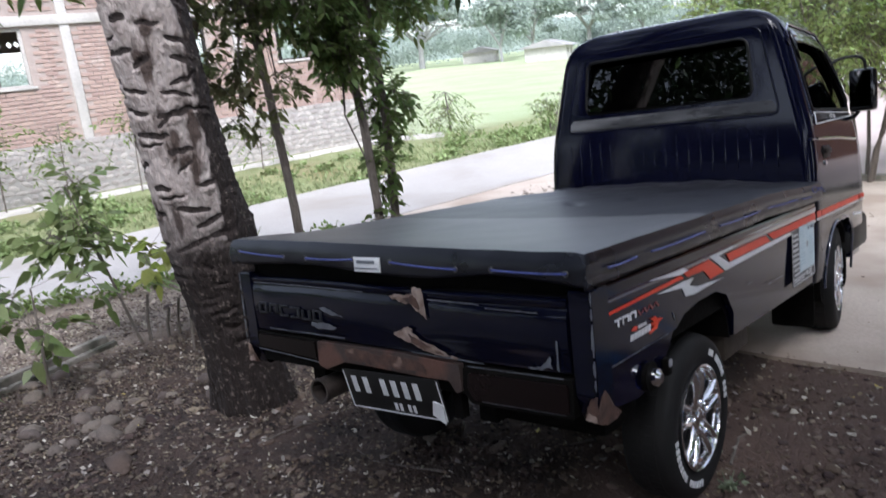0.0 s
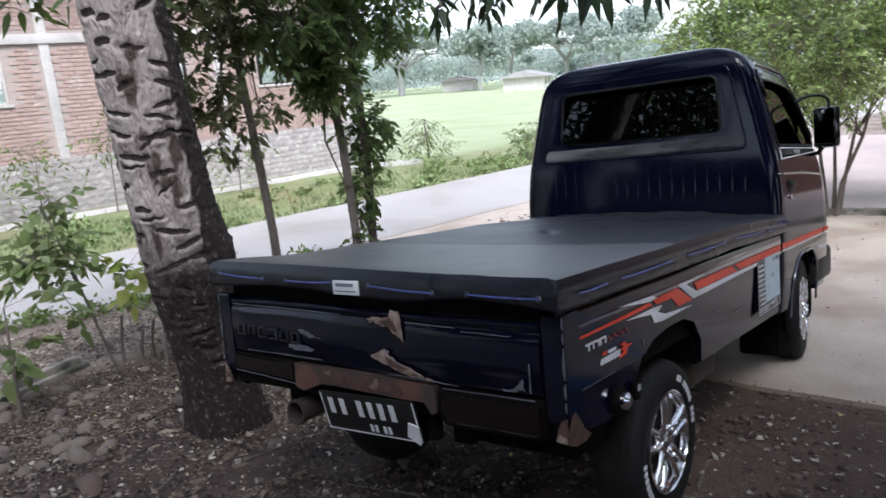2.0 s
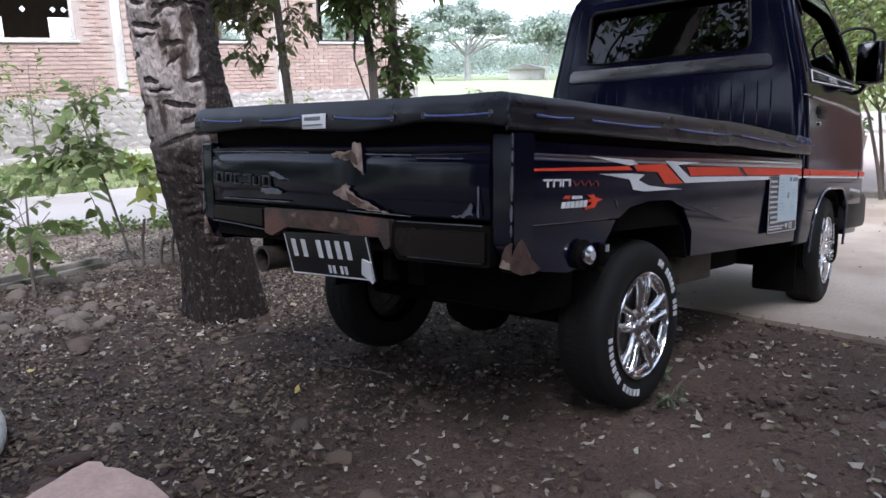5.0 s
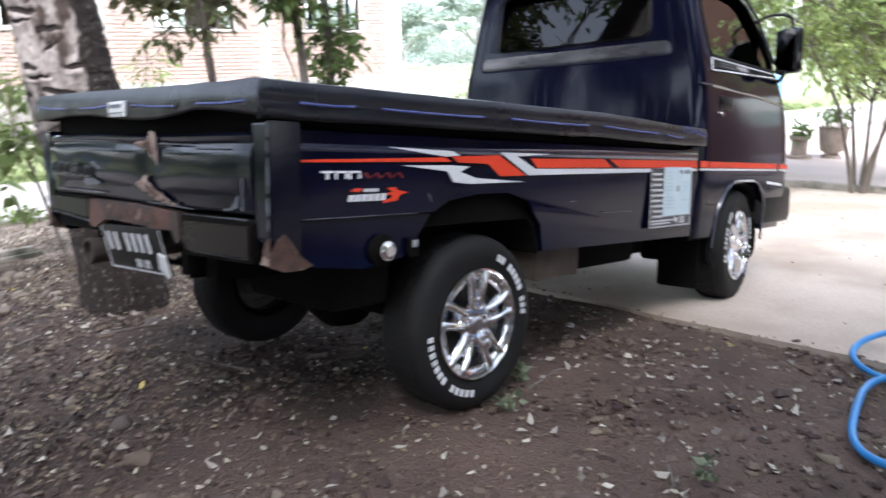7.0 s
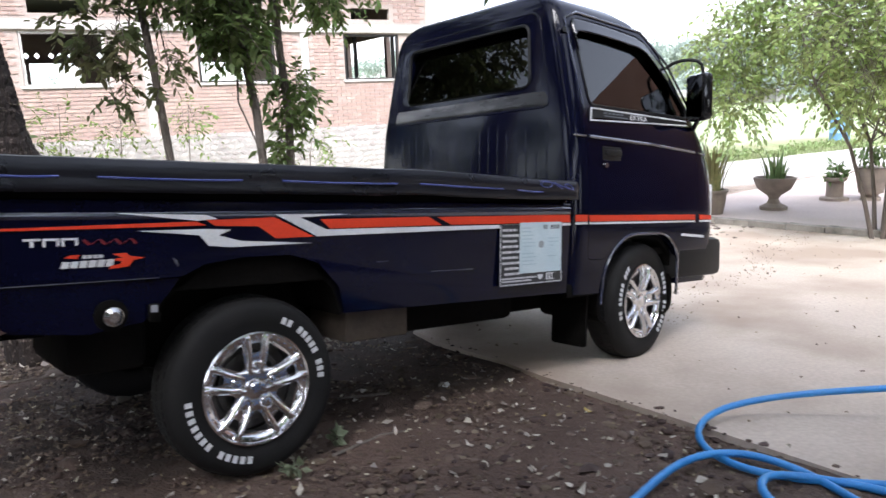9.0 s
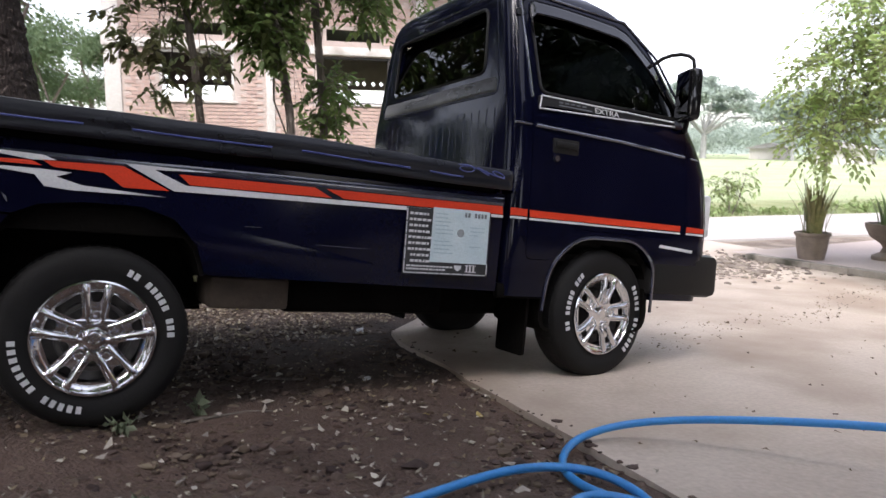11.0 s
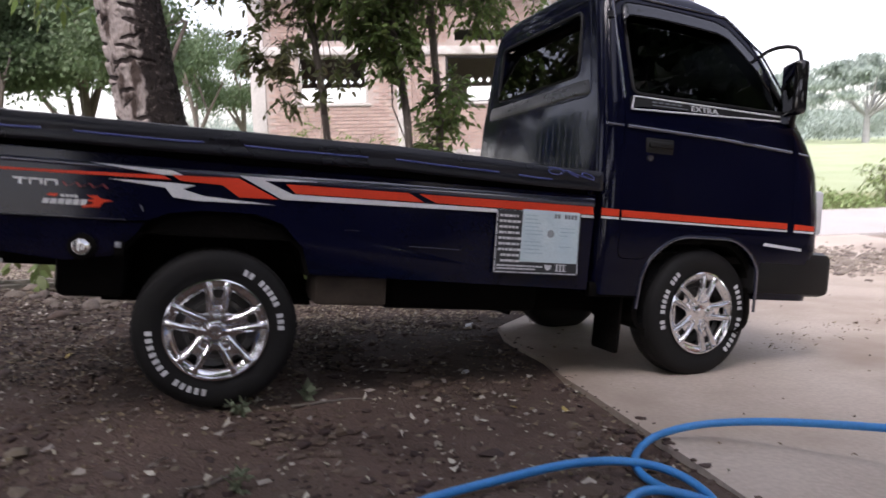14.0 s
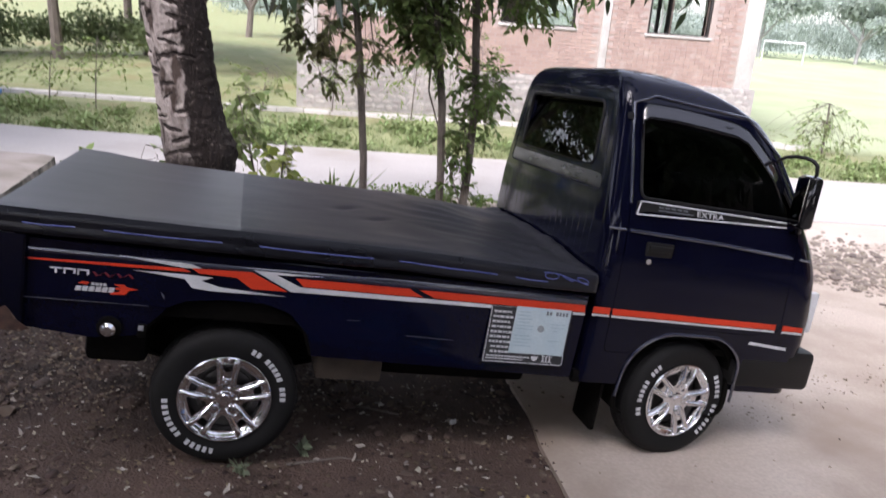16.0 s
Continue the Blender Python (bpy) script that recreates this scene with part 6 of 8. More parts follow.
for e in LIMB_ENDS:
    s = Vector((-0.45, 1.75, 3.6 + rr.uniform(0, 0.9)))
    e = Vector(e)
    tube(bm, [s, s.lerp(e, 0.35) + Vector((0, 0, 0.35)), s.lerp(e, 0.7) + Vector((0, 0, 0.3)), e], [0.075, 0.055, 0.035, 0.015], 8)
part("limb", bm, BARK, big)
blobs = [(e, (1.25, 1.25, 0.7), 1.0) for e in LIMB_ENDS] + [((-0.4, 1.7, 5.6), (1.5, 1.5, 0.9), 1.2)]
part("crown", leaves(blobs, 9500, 0.18, 21, 3.2, 0.9, 0.1), LEAF_D, big, smooth=0)
# low sprays that hang into view, the last added to darken the rear window's reflection
SPRAYS = [((0.3, -0.36, 2.1), (0.34, 0.14, 0.07), 48, 0.165, SILHOUETTE_LEAF, 1.5), ((1.6, 1.2, 2.2), (0.4, 0.25, 0.14), 130, 0.12, SILHOUETTE_LEAF, 0.9), ((2.3, 1.4, 2.22), (0.4, 0.3, 0.12), 100, 0.11, SILHOUETTE_LEAF, 0.9), ((2.7, 0.9, 2.24), (0.45, 0.3, 0.12), 120, 0.11, SILHOUETTE_LEAF, 0.8), ((-0.35, 1.9, 2.45), (0.5, 0.4, 0.3), 320, 0.11, LEAF, 0.8), ((-0.75, 2.3, 2.15), (0.35, 0.35, 0.22), 150, 0.1, LEAF_Y, 0.5), ((-0.5, 3.5, 3.05), (1.0, 0.9, 0.42), 1500, 0.12, LEAF, 0.5)]
for k, (end, rad, n, size, lf, drp) in enumerate(SPRAYS):
    e = Vector(end)
    s = Vector((-0.45, 1.6, 3.9)).lerp(e + Vector((0, 0, 1.6)), 0.8)
    bm = bmesh.new()
    tube(bm, [s, s.lerp(e, 0.5) + Vector((0.05, 0.05, 0.25)), e + Vector((0, 0, 0.08))], [0.02, 0.012, 0.005], 6)
    part("bough", bm, BARK, big)
    leafy(big, [(end, rad, 1.0)], n, size, lf, 50 + k, 3.0, drp, 8, 0.24, name="hanging_spray")

tree("slim_tree", "slim young tree with bronze green drooping leaves behind the truck", [[((0.95, 2.45, -0.25), 0.036), ((0.94, 2.45, 0.6), 0.03), ((0.88, 2.45, 1.4), 0.027), ((0.80, 2.43, 2.1), 0.025), ((0.74, 2.42, 2.9), 0.016), ((0.72, 2.4, 3.5), 0.008)]],
     [((0.58, 2.4, 1.7), (0.3, 0.28, 0.32), 1.0), ((0.62, 2.42, 1.36), (0.2, 0.2, 0.2), 0.3), ((0.95, 2.45, 1.5), (0.16, 0.2, 0.3), 0.3), ((0.86, 2.5, 2.1), (0.4, 0.4, 0.28), 1.4), ((0.35, 2.35, 2.2), (0.45, 0.4, 0.3), 1.4), ((0.45, 2.4, 2.6), (0.8, 0.7, 0.4), 4.2), ((0.1, 2.5, 2.8), (0.5, 0.5, 0.35), 1.8), ((0.6, 2.4, 3.1), (0.95, 0.8, 0.42), 3.4)], 6600, 0.07, LEAF_P, 31, aspect=2.0, droop=0.35, limbs=3, twig=0.006, per=10, reach=0.14)
tree("slim_tree", "slim twin-stemmed tree with dark green drooping leaves", [[((1.52, 2.25, -0.3), 0.037), ((1.53, 2.25, 0.5), 0.031), ((1.50, 2.25, 1.1), 0.032), ((1.40, 2.25, 1.8), 0.026), ((1.35, 2.3, 2.6), 0.014), ((1.3, 2.3, 3.3), 0.008)], [((1.70, 2.30, -0.3), 0.04), ((1.76, 2.3, 0.5), 0.034), ((1.78, 2.3, 1.1), 0.031), ((1.72, 2.3, 1.9), 0.03), ((1.72, 2.3, 2.8), 0.016), ((1.7, 2.3, 3.4), 0.008)]],
     [((1.36, 2.25, 1.72), (0.22, 0.24, 0.27), 2.0), ((1.48, 2.25, 1.46), (0.14, 0.16, 0.16), 0.4), ((1.15, 2.3, 2.0), (0.35, 0.35, 0.26), 1.8), ((1.55, 2.3, 2.1), (0.35, 0.35, 0.28), 1.8), ((1.86, 2.3, 1.2), (0.16, 0.16, 0.24), 0.7), ((1.72, 2.3, 0.8), (0.13, 0.14, 0.2), 0.4), ((1.66, 2.3, 0.35), (0.16, 0.16, 0.2), 0.2), ((1.5, 2.3, 2.6), (0.95, 0.8, 0.4), 4.6), ((2.0, 2.4, 2.35), (0.45, 0.45, 0.4), 1.8), ((1.6, 2.3, 3.1), (1.0, 0.9, 0.5), 3.6), ((2.15, 2.4, 1.98), (0.3, 0.3, 0.22), 1.0), ((2.5, 2.5, 2.3), (0.4, 0.35, 0.3), 1.4)], 11000, 0.072, LEAF_D, 33, aspect=2.1, droop=0.4, limbs=3, twig=0.006, per=11, reach=0.16)


# garden shrub-tree by the forecourt
fan = []
rg = random.Random(9)
for k in range(5):
    a = math.tau * k / 5 + rg.uniform(-0.3, 0.3)
    q = rg.uniform(0.5, 1.0)
    fan.append([((7.05 + 0.06 * math.cos(a), 0.1 + 0.06 * math.sin(a), -0.45), 0.026), ((7.05 + 0.2 * q * math.cos(a) + rg.uniform(-0.06, 0.06), 0.1 + 0.2 * q * math.sin(a), 0.0), 0.021), ((7.05 + 0.5 * q * math.cos(a), 0.1 + 0.5 * q * math.sin(a) + rg.uniform(-0.1, 0.1), 0.55), 0.017), ((7.05 + 0.95 * q * math.cos(a), 0.1 + 0.95 * q * math.sin(a), 1.15), 0.012), ((7.05 + 1.2 * q * math.cos(a), 0.1 + 1.2 * q * math.sin(a), 1.75), 0.01)])
tree("garden_tree", "spreading small tree with bright green crown and several bare stems", fan,
     [((6.35, -0.1, 1.2), (0.5, 0.5, 0.33), 0.5), ((7.6, 0.5, 1.15), (0.65, 0.5, 0.33), 0.6), ((7.2, -0.9, 1.25), (0.7, 0.6, 0.35), 0.6), ((6.6, 0.2, 1.65), (0.85, 0.75, 0.55), 1.2), ((7.2, -0.6, 2.2), (1.25, 1.1, 0.85), 1.8), ((7.9, 0.2, 2.1), (1.05, 0.9, 0.75), 1.2), ((7.3, 0.85, 1.8), (0.85, 0.65, 0.6), 0.9), ((6.8, -1.4, 1.8), (1.0, 1.0, 0.7), 1.0), ((7.4, 0.0, 2.9), (1.05, 0.95, 0.6), 1.0), ((6.75, 1.55, 1.05), (0.45, 0.42, 0.36), 0.4), ((6.8, 1.55, 1.6), (0.6, 0.55, 0.45), 0.8), ((7.15, 1.3, 2.2), (0.8, 0.7, 0.55), 1.0)], 27000, 0.07, GARDEN_LEAF, 41, aspect=2.0, droop=0.3, limbs=6, twig=0.01, per=10, reach=0.3)


# far trunks use a bark colour paled for haze
HAZED_BARK = mat("hazed_grey_bark", (0.36, 0.36, 0.35), (0.27, 0.27, 0.26), 2, 0.95, 0, 0.3, 20)


def far_tree(x, y, h, w, seed, label="broad green tree at the field's edge, paled for haze", group="far trees", n=1500, size=0.5, leaf=None):
    r = random.Random(seed)
    z = ground_z(x, y)
    th = h * r.uniform(0.3, 0.42)
    stem = [[((x, y, z - 0.2), h * 0.024), ((x + r.uniform(-.2, .2), y, z + th * 0.6), h * 0.02), ((x + r.uniform(-.3, .3), y, z + th), h * 0.014), ((x + r.uniform(-.4, .4), y, z + h * 0.75), h * 0.008)]]
    fork = Vector(stem[0][1][0])
    for k in range(3):
        a = r.uniform(0, math.tau)
        stem.append([(tuple(fork), h * 0.016), (tuple(fork + Vector((math.cos(a) * w * 0.22, math.sin(a) * w * 0.22, h * 0.18))), h * 0.011), (tuple(fork + Vector((math.cos(a) * w * 0.5, math.sin(a) * w * 0.5, h * 0.38))), h * 0.005)])
    bl = []
    for k in range(r.randint(6, 9)):
        a = r.uniform(0, math.tau)
        q = r.uniform(0.15, 0.75) * w
        bl.append(((x + q * math.cos(a), y + q * math.sin(a), z + h * r.uniform(0.5, 0.88) - 0.12 * q), (w * r.uniform(0.3, 0.48), w * r.uniform(0.3, 0.48), h * r.uniform(0.10, 0.18)), 1.0))
    return tree("tree", label, stem, bl, n, size, leaf or HAZED_LEAF, seed, group=group, aspect=1.6, droop=0.2, limbs=2, twig=0.05, bark=HAZED_BARK if x > 20 else BARK)


# woods at the edge of the fields
seed = 100
rt = random.Random(8)
def umbrella_tree(x, y, h, w, seed):
    r = random.Random(seed)
    z = ground_z(x, y)
    stems = [[((x, y, z - 0.2), h * 0.04), ((x, y, z + h * 0.3), h * 0.03)]]
    bl = []
    for k in range(30):
        a, q = r.uniform(0, math.tau), w * math.sqrt(r.random())
        p = (x + q * math.cos(a), y + q * math.sin(a), z + h * (0.5 + 0.42 * (1 - (q / w) ** 2)) + r.uniform(-1.4, 0.3))
        bl.append((p, (w * 0.26, w * 0.26, h * 0.055), 1.0))
        if k < 7:
            stems.append([((x, y, z + h * 0.28), h * 0.018), ((x + q * 0.4 * math.cos(a), y + q * 0.4 * math.sin(a), z + h * 0.48), h * 0.012), (p, h * 0.004)])
    return tree("tree", "broad flat-crowned tree at the field's far edge", stems, bl, 16000, 0.38, HAZED_LEAF, seed, group="far trees", aspect=1.6, droop=0.1, limbs=1, twig=0.04, shell=0.2, bark=HAZED_BARK)


umbrella_tree(67.5, 58.6, 9.6, 7.4, 500)
umbrella_tree(88, 47, 9.0, 6.0, 501)
for az, dist, h, w in [(35.5, 84, 7.5, 5), (33, 98, 9, 7), (25, 100, 9.5, 8), (47, 105, 10, 9), (53, 100, 9, 8), (15, 90, 9, 7), (60, 105, 9, 8)]:
    seed += 1
    far_tree(dist * math.cos(radians(az)) - 1, dist * math.sin(radians(az)) - 2, h, w, seed, n=6000, size=0.45)
wood = []
for az in np.arange(-12, 93, 1.6):
    for ring in range(2):
        d = 112 + 12 * ring + rt.uniform(-6, 6)
        h = rt.uniform(2.0, 4.2) + 1.6 * ring
        wood.append(((d * math.cos(radians(az)), d * math.sin(radians(az)), h - 1.0), (3.6, 3.6, h), 1.0))
hv, hf = [], []
for k in range(57):
    a = radians(-20 + 2.0 * k)
    for d, q in ((150, -1.0), (165, 0.6), (200, 1.0), (260, 0.9)):
        hh_ = 6.5 + 2.2 * noise.noise(Vector((k * 0.21, 0, 3))) + 1.2 * noise.noise(Vector((k * 0.7, 0, 9)))
        hv.append((d * math.cos(a), d * math.sin(a), -0.5 + (hh_ * q if q > 0 else q)))
for k in range(56):
    for q in range(3):
        hf.append((k * 4 + q, k * 4 + q + 1, k * 4 + q + 5, k * 4 + q + 4))
hills = part("backdrop", (hv, [], [f[::-1] for f in hf]), HAZED_LEAF)
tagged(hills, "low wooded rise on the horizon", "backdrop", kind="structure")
woods = part("far_woods", leaves(wood, 140000, 0.34, 77, 1.6, 0.1, 0.3), HAZED_LEAF, smooth=0)
tagged(woods, "pale hazy belt of woodland beyond the fields", "woods", kind="stuff")
for az, dist, h, w in [(94.5, 30, 7.5, 3.6), (98.5, 34, 8.0, 4.0), (103, 24, 7.0, 3.8), (108, 25, 5.2, 3.0), (114, 22, 5.0, 2.6), (90.5, 44, 8, 4.2), (121, 26, 5.6, 3.2), (130, 24, 7, 4.0), (87.0, 50, 8, 4.2), (93.4, 22, 8.2, 3.4), (97.2, 27, 8.4, 3.6)]:
    seed += 1
    far_tree(dist * math.cos(radians(az)), dist * math.sin(radians(az)) - 3, h, w, seed, "slender orchard tree with forked grey trunk", "orchard trees", n=15000 if az < 104 else 3600, size=0.17, leaf=ORCH)
# unseen broad trees added to shade the truck and darken its door reflections
far_tree(-3.3, -5.4, 7.2, 4.2, 300, "unseen broad dense tree added to shade the truck", "yard trees", n=17000, size=0.3, leaf=LEAF)
far_tree(0.2, -7.0, 7.6, 3.6, 301, "unseen broad dense tree added to shade the truck", "yard trees", n=7000, size=0.3, leaf=LEAF)
far_tree(5.8, -6.0, 6.6, 2.3, 302, "unseen dark-leaved tree added to darken the door glass reflection", "yard trees", n=9000, size=0.26, leaf=SILHOUETTE_LEAF)
# trees added behind the viewer, seen only mirrored in the paint and glass
for x, y, h, w in [(-7.8, -1.5, 7.5, 4.5), (-7.6, 3.2, 8.6, 6.2), (-8, -5.5, 7, 4.5), (-9.5, 6.8, 8, 4.5)]:
    seed += 1
    far_tree(x, y, h, w, seed, "unseen dark-leaved tree added behind the viewer for reflections", "yard trees", n=22000, size=0.2, leaf=SILHOUETTE_LEAF)


def tuft_field(area, count, h, seed, keep=lambda x, y: True):
    r = np.random.default_rng(seed)
    v, f = [], []
    k = 0
    for _ in range(count):
        x, y = r.uniform(area[0], area[2]), r.uniform(area[1], area[3])
        if not keep(x, y):
            continue
        z = ground_z(x, y) - 0.01
        for _ in range(3):
            a, hh, w, ln = r.uniform(0, math.tau), h * r.uniform(0.5, 1.3), r.uniform(0.008, 0.02), r.uniform(0.1, 0.5)
            c, s = math.cos(a), math.sin(a)
            ox, oy = x + r.normal() * 0.03, y + r.normal() * 0.03
            v += [(ox - s * w, oy + c * w, z), (ox + s * w, oy - c * w, z), (ox + c * hh * ln * 0.4 + s * w * .6, oy + s * hh * ln * 0.4 - c * w * .6, z + hh * 0.6), (ox + c * hh * ln, oy + s * hh * ln, z + hh * 0.95)]
            f += [(k, k + 1, k + 2), (k, k + 2, k + 3)]
            k += 4
    return v, [], f


verge = part("verge_grass", tuft_field((-14, 5, 20, 12), 26000, 0.075, 3, lambda x, y: road_far(x) + 0.05 < y < road_far(x) + 1.5 + 0.8 * noise.noise(Vector((x, 0, 0)))), GRASSM, smooth=0)
tagged(verge, "tufts of green grass and weeds along the road", "grass", kind="stuff")
rw_ = random.Random(44)
clumps = []
for k in range(130):
    x = rw_.uniform(-9, 22)
    y = road_far(x) + rw_.uniform(0.1, 1.6)
    q = rw_.uniform(0.15, 0.55)
    clumps.append(((x, y, ground_z(x, y) + 0.04), (q, q * 0.8, q * rw_.uniform(0.25, 0.6)), q * q * 4))
bushes = part("verge_weeds", leaves(clumps, 17000, 0.095, 17, 1.6, 0.0, 0.1), WEEDM, smooth=0)
tagged(bushes, "low leafy weeds on the road verge", "weeds", kind="stuff")

# ---- yard: kerbs, hose, stones, litter ----
def blob_mesh(seed, flat=0.6, rough=0.25):
    r = random.Random(seed)
    bm = bmesh.new()
    bmesh.ops.create_icosphere(bm, subdivisions=1, radius=1.0)
    for v in bm.verts:
        v.co *= 1 + r.uniform(-rough, rough)
        v.co.z *= flat
    return bm


def scatter_stones(spots, seed):
    """One joined mesh of rough pebbles at (x, y, size)."""
    r = np.random.default_rng(seed)
    bm = blob_mesh(seed)
    bv = np.array([v.co for v in bm.verts])
    bf = np.array([[v.index for v in f.verts] for f in bm.faces])
    bm.free()
    V, F = [], []
    for k, (x, y, s) in enumerate(spots):
        a = r.uniform(0, math.tau)
        c, sn = math.cos(a), math.sin(a)
        v = bv * (1 + r.uniform(-0.3, 0.3, bv.shape)) * np.array([s * r.uniform(0.7, 1.4), s, s * r.uniform(0.5, 0.9)])
        v = np.stack([v[:, 0] * c - v[:, 1] * sn, v[:, 0] * sn + v[:, 1] * c, v[:, 2]], 1) + [x, y, (slab_z(x, y) if x > slab_edge(y) else ground_z(x, y)) + s * 0.15]
        V.append(v), F.append(bf + k * len(bv))
    return np.concatenate(V).tolist(), [], np.concatenate(F).tolist()


r = np.random.default_rng(12)
spots = []
while len(spots) < 6500:
    x, y = r.uniform(-4.4, 1.5), r.uniform(-4.6, 5.4)
    if x > slab_edge(y) and r.random() < smooth_step(0, 0.1, x - slab_edge(y)) ** 0.5 or noise.noise(Vector((x * 1.1, y * 1.1, 0))) + r.normal() * 0.3 < -0.05:
        continue
    spots.append((x, y, float(np.exp(r.normal(-4.8, 0.65)))))
pebbles = part("pebbles", scatter_stones(spots, 3), mat("pebble", (0.17, 0.125, 0.098), (0.085, 0.06, 0.046), 5, 0.9, 0, 0.3, 80, island=0.6), smooth=75)
tagged(pebbles, "small grey and brown pebbles strewn over soil", "pebbles", kind="stuff")
spots = []
while len(spots) < 20000:
    x, y = r.uniform(-3.6, 1.6), r.uniform(-4.0, 4.6)
    if x < slab_edge(y) + abs(r.normal()) * 0.03:
        spots.append((x, y, float(np.exp(r.normal(-5.0, 0.5)))))
crumbs = part("soil_crumbs", scatter_stones(spots, 5), mat("soil_crumb", (0.105, 0.068, 0.052), (0.06, 0.04, 0.03), 5, 0.95, 0, 0.3, 80, island=0.6), smooth=0)
tagged(crumbs, "loose dark crumbs of earth", "soil", kind="stuff")
spots = []
while len(spots) < 2600:
    x, y = r.uniform(-3.4, 1.45), r.uniform(-3.4, 3.2)
    if x > slab_edge(y) or noise.noise(Vector((x * 1.6, y * 1.6, 20))) + r.normal() * 0.25 < -0.05:
        continue
    spots.append((x, y, float(np.exp(r.normal(-4.2, 0.35)))))
clods = part("clods", scatter_stones(spots, 11), mat("clod", (0.15, 0.105, 0.082), (0.085, 0.06, 0.047), 9, 0.95, 0, 0.4, 90, island=0.4), smooth=70)
tagged(clods, "rounded brown clods and small stones on soil", "stones", kind="stuff")
COBBLE = mat("cobble", (0.2, 0.165, 0.14), (0.125, 0.1, 0.085), 12, 0.9, 0, 0.4, 90, obj_rand=0.35)
cob_me = []
for k in range(5):
    bm = blob_mesh(40 + k, 0.6, 0.34)
    bmesh.ops.subdivide_edges(bm, edges=bm.edges, cuts=1, smooth=0.7, use_grid_fill=True)
    me_ = bpy.data.meshes.new("cobble")
    bm.to_mesh(me_), bm.free()
    me_.polygons.foreach_set("use_smooth", [True] * len(me_.polygons))
    me_.materials.append(COBBLE)
    cob_me.append(me_)
for k in range(86):
    x, y = (r.uniform(-1.5, 0.1), r.uniform(1.9, 3.35)) if k < 64 else (r.uniform(-2.4, 1.3), r.uniform(-2.2, 2.2))
    s = r.uniform(0.022, 0.062) if k < 64 else r.uniform(0.018, 0.038)
    o = new("stone", cob_me[k % 5])
    o.matrix_world = Matrix.Translation((x, y, ground_z(x, y) + s * 0.16)) @ pose(0, 0, 0, r.uniform(-14, 14), r.uniform(-14, 14), r.uniform(0, 360)) @ Matrix.Diagonal((s * r.uniform(0.8, 1.5), s, s, 1))
    tagged(o, "rough grey brown stone half sunk in soil", "stone", "stones on the soil")


def litter(area, count, size, seed, keep):
    rr_ = np.random.default_rng(seed)
    V, F = [], []
    k = 0
    while k < count:
        x, y = rr_.uniform(area[0], area[2]), rr_.uniform(area[1], area[3])
        if not keep(x, y):
            continue
        zz = (slab_z(x, y) if x > slab_edge(y) + 0.03 else ground_z(x, y)) + 0.012
        a, s = rr_.uniform(0, math.tau), size * rr_.uniform(0.4, 1.2)
        w = s * rr_.uniform(0.3, 0.7)
        c, sn = math.cos(a), math.sin(a)
        for q in range(5):
            b_ = math.tau * q / 5 + rr_.uniform(-0.4, 0.4)
            px, py = 0.5 * s * math.cos(b_) * rr_.uniform(0.6, 1.1), 0.5 * w * math.sin(b_) * rr_.uniform(0.6, 1.1)
            V.append((x + px * c - py * sn, y + px * sn + py * c, zz - 0.004 + abs(rr_.normal()) * 0.22 * s))
        F.append(tuple(5 * k + q for q in range(5)))
        k += 1
    return V, [], F


lit = part("fallen_leaves", litter((-4.6, -4.6, 1.36, 5.2), 22000, 0.026, 7, lambda x, y: x < slab_edge(y) + 0.02 and noise.noise(Vector((x * 0.9, y * 0.9, 4))) > -0.25), DRY, smooth=0)
tagged(lit, "dry brown leaves scattered on the soil", "leaf litter", kind="stuff")
lit = part("leaf_scraps", litter((1.2, -3.2, 7.2, 4.0), 460, 0.03, 9, lambda x, y: slab_edge(y) < x and y < road_near(x) - 0.2), DRY, smooth=0)
tagged(lit, "leaf scraps and crumbs on the concrete", "leaf litter", kind="stuff")
lit = part("leaf_mulch", litter((-3.0, -0.2, 0.7, 3.45), 17000, 0.03, 51, lambda x, y: x < slab_edge(y) and noise.noise(Vector((x * 1.4, y * 1.4, 30))) > -0.45), mat("broken_leaf_mulch", (0.16, 0.12, 0.095), (0.05, 0.036, 0.03), 9, 0.85, 0, 0, 60, island=0.9), smooth=0)
tagged(lit, "dark broken leaf mulch over the soil by the trunk", "leaf litter", kind="stuff")
# litter strip past the kerb, its sunlight put into a paler leaf colour
lit = part("bleached_leaves", litter((-1.9, 3.4, 1.6, 5.3), 9000, 0.036, 52, lambda x, y: y > 3.6 + 0.345 * (min(x, 0.1) + 0.83) and y < road_near(x) - 0.05), mat("sunlit_leaf", (0.42, 0.36, 0.3), (0.2, 0.16, 0.12), 7, 0.85, 0, 0, 60, island=0.7), smooth=0)
tagged(lit, "dry leaves between the kerb and road, paled for sunlight", "leaf litter", kind="stuff")
lit = part("heaped_leaves", litter((0.0, 0.6, 2.1, 2.6), 3800, 0.034, 28, lambda x, y: x < slab_edge(y) and noise.noise(Vector((x * 1.9, y * 1.9, 18))) > -0.35), mat("brown_dead_leaf", (0.2, 0.15, 0.115), (0.32, 0.26, 0.2), 4, 0.85, 0, 0, 60, island=0.6), smooth=0)
tagged(lit, "brown dead leaves heaped under the truck's far side", "leaf litter", kind="stuff")
lit = part("dead_leaves", litter((-2.0, 1.9, 1.0, 3.9), 4200, 0.03, 27, lambda x, y: noise.noise(Vector((x * 1.7, y * 1.7, 8))) > -0.3), mat("grey_dead_leaf", (0.14, 0.112, 0.09), (0.22, 0.18, 0.145), 4, 0.85, 0, 0, 60, island=0.5), smooth=0)
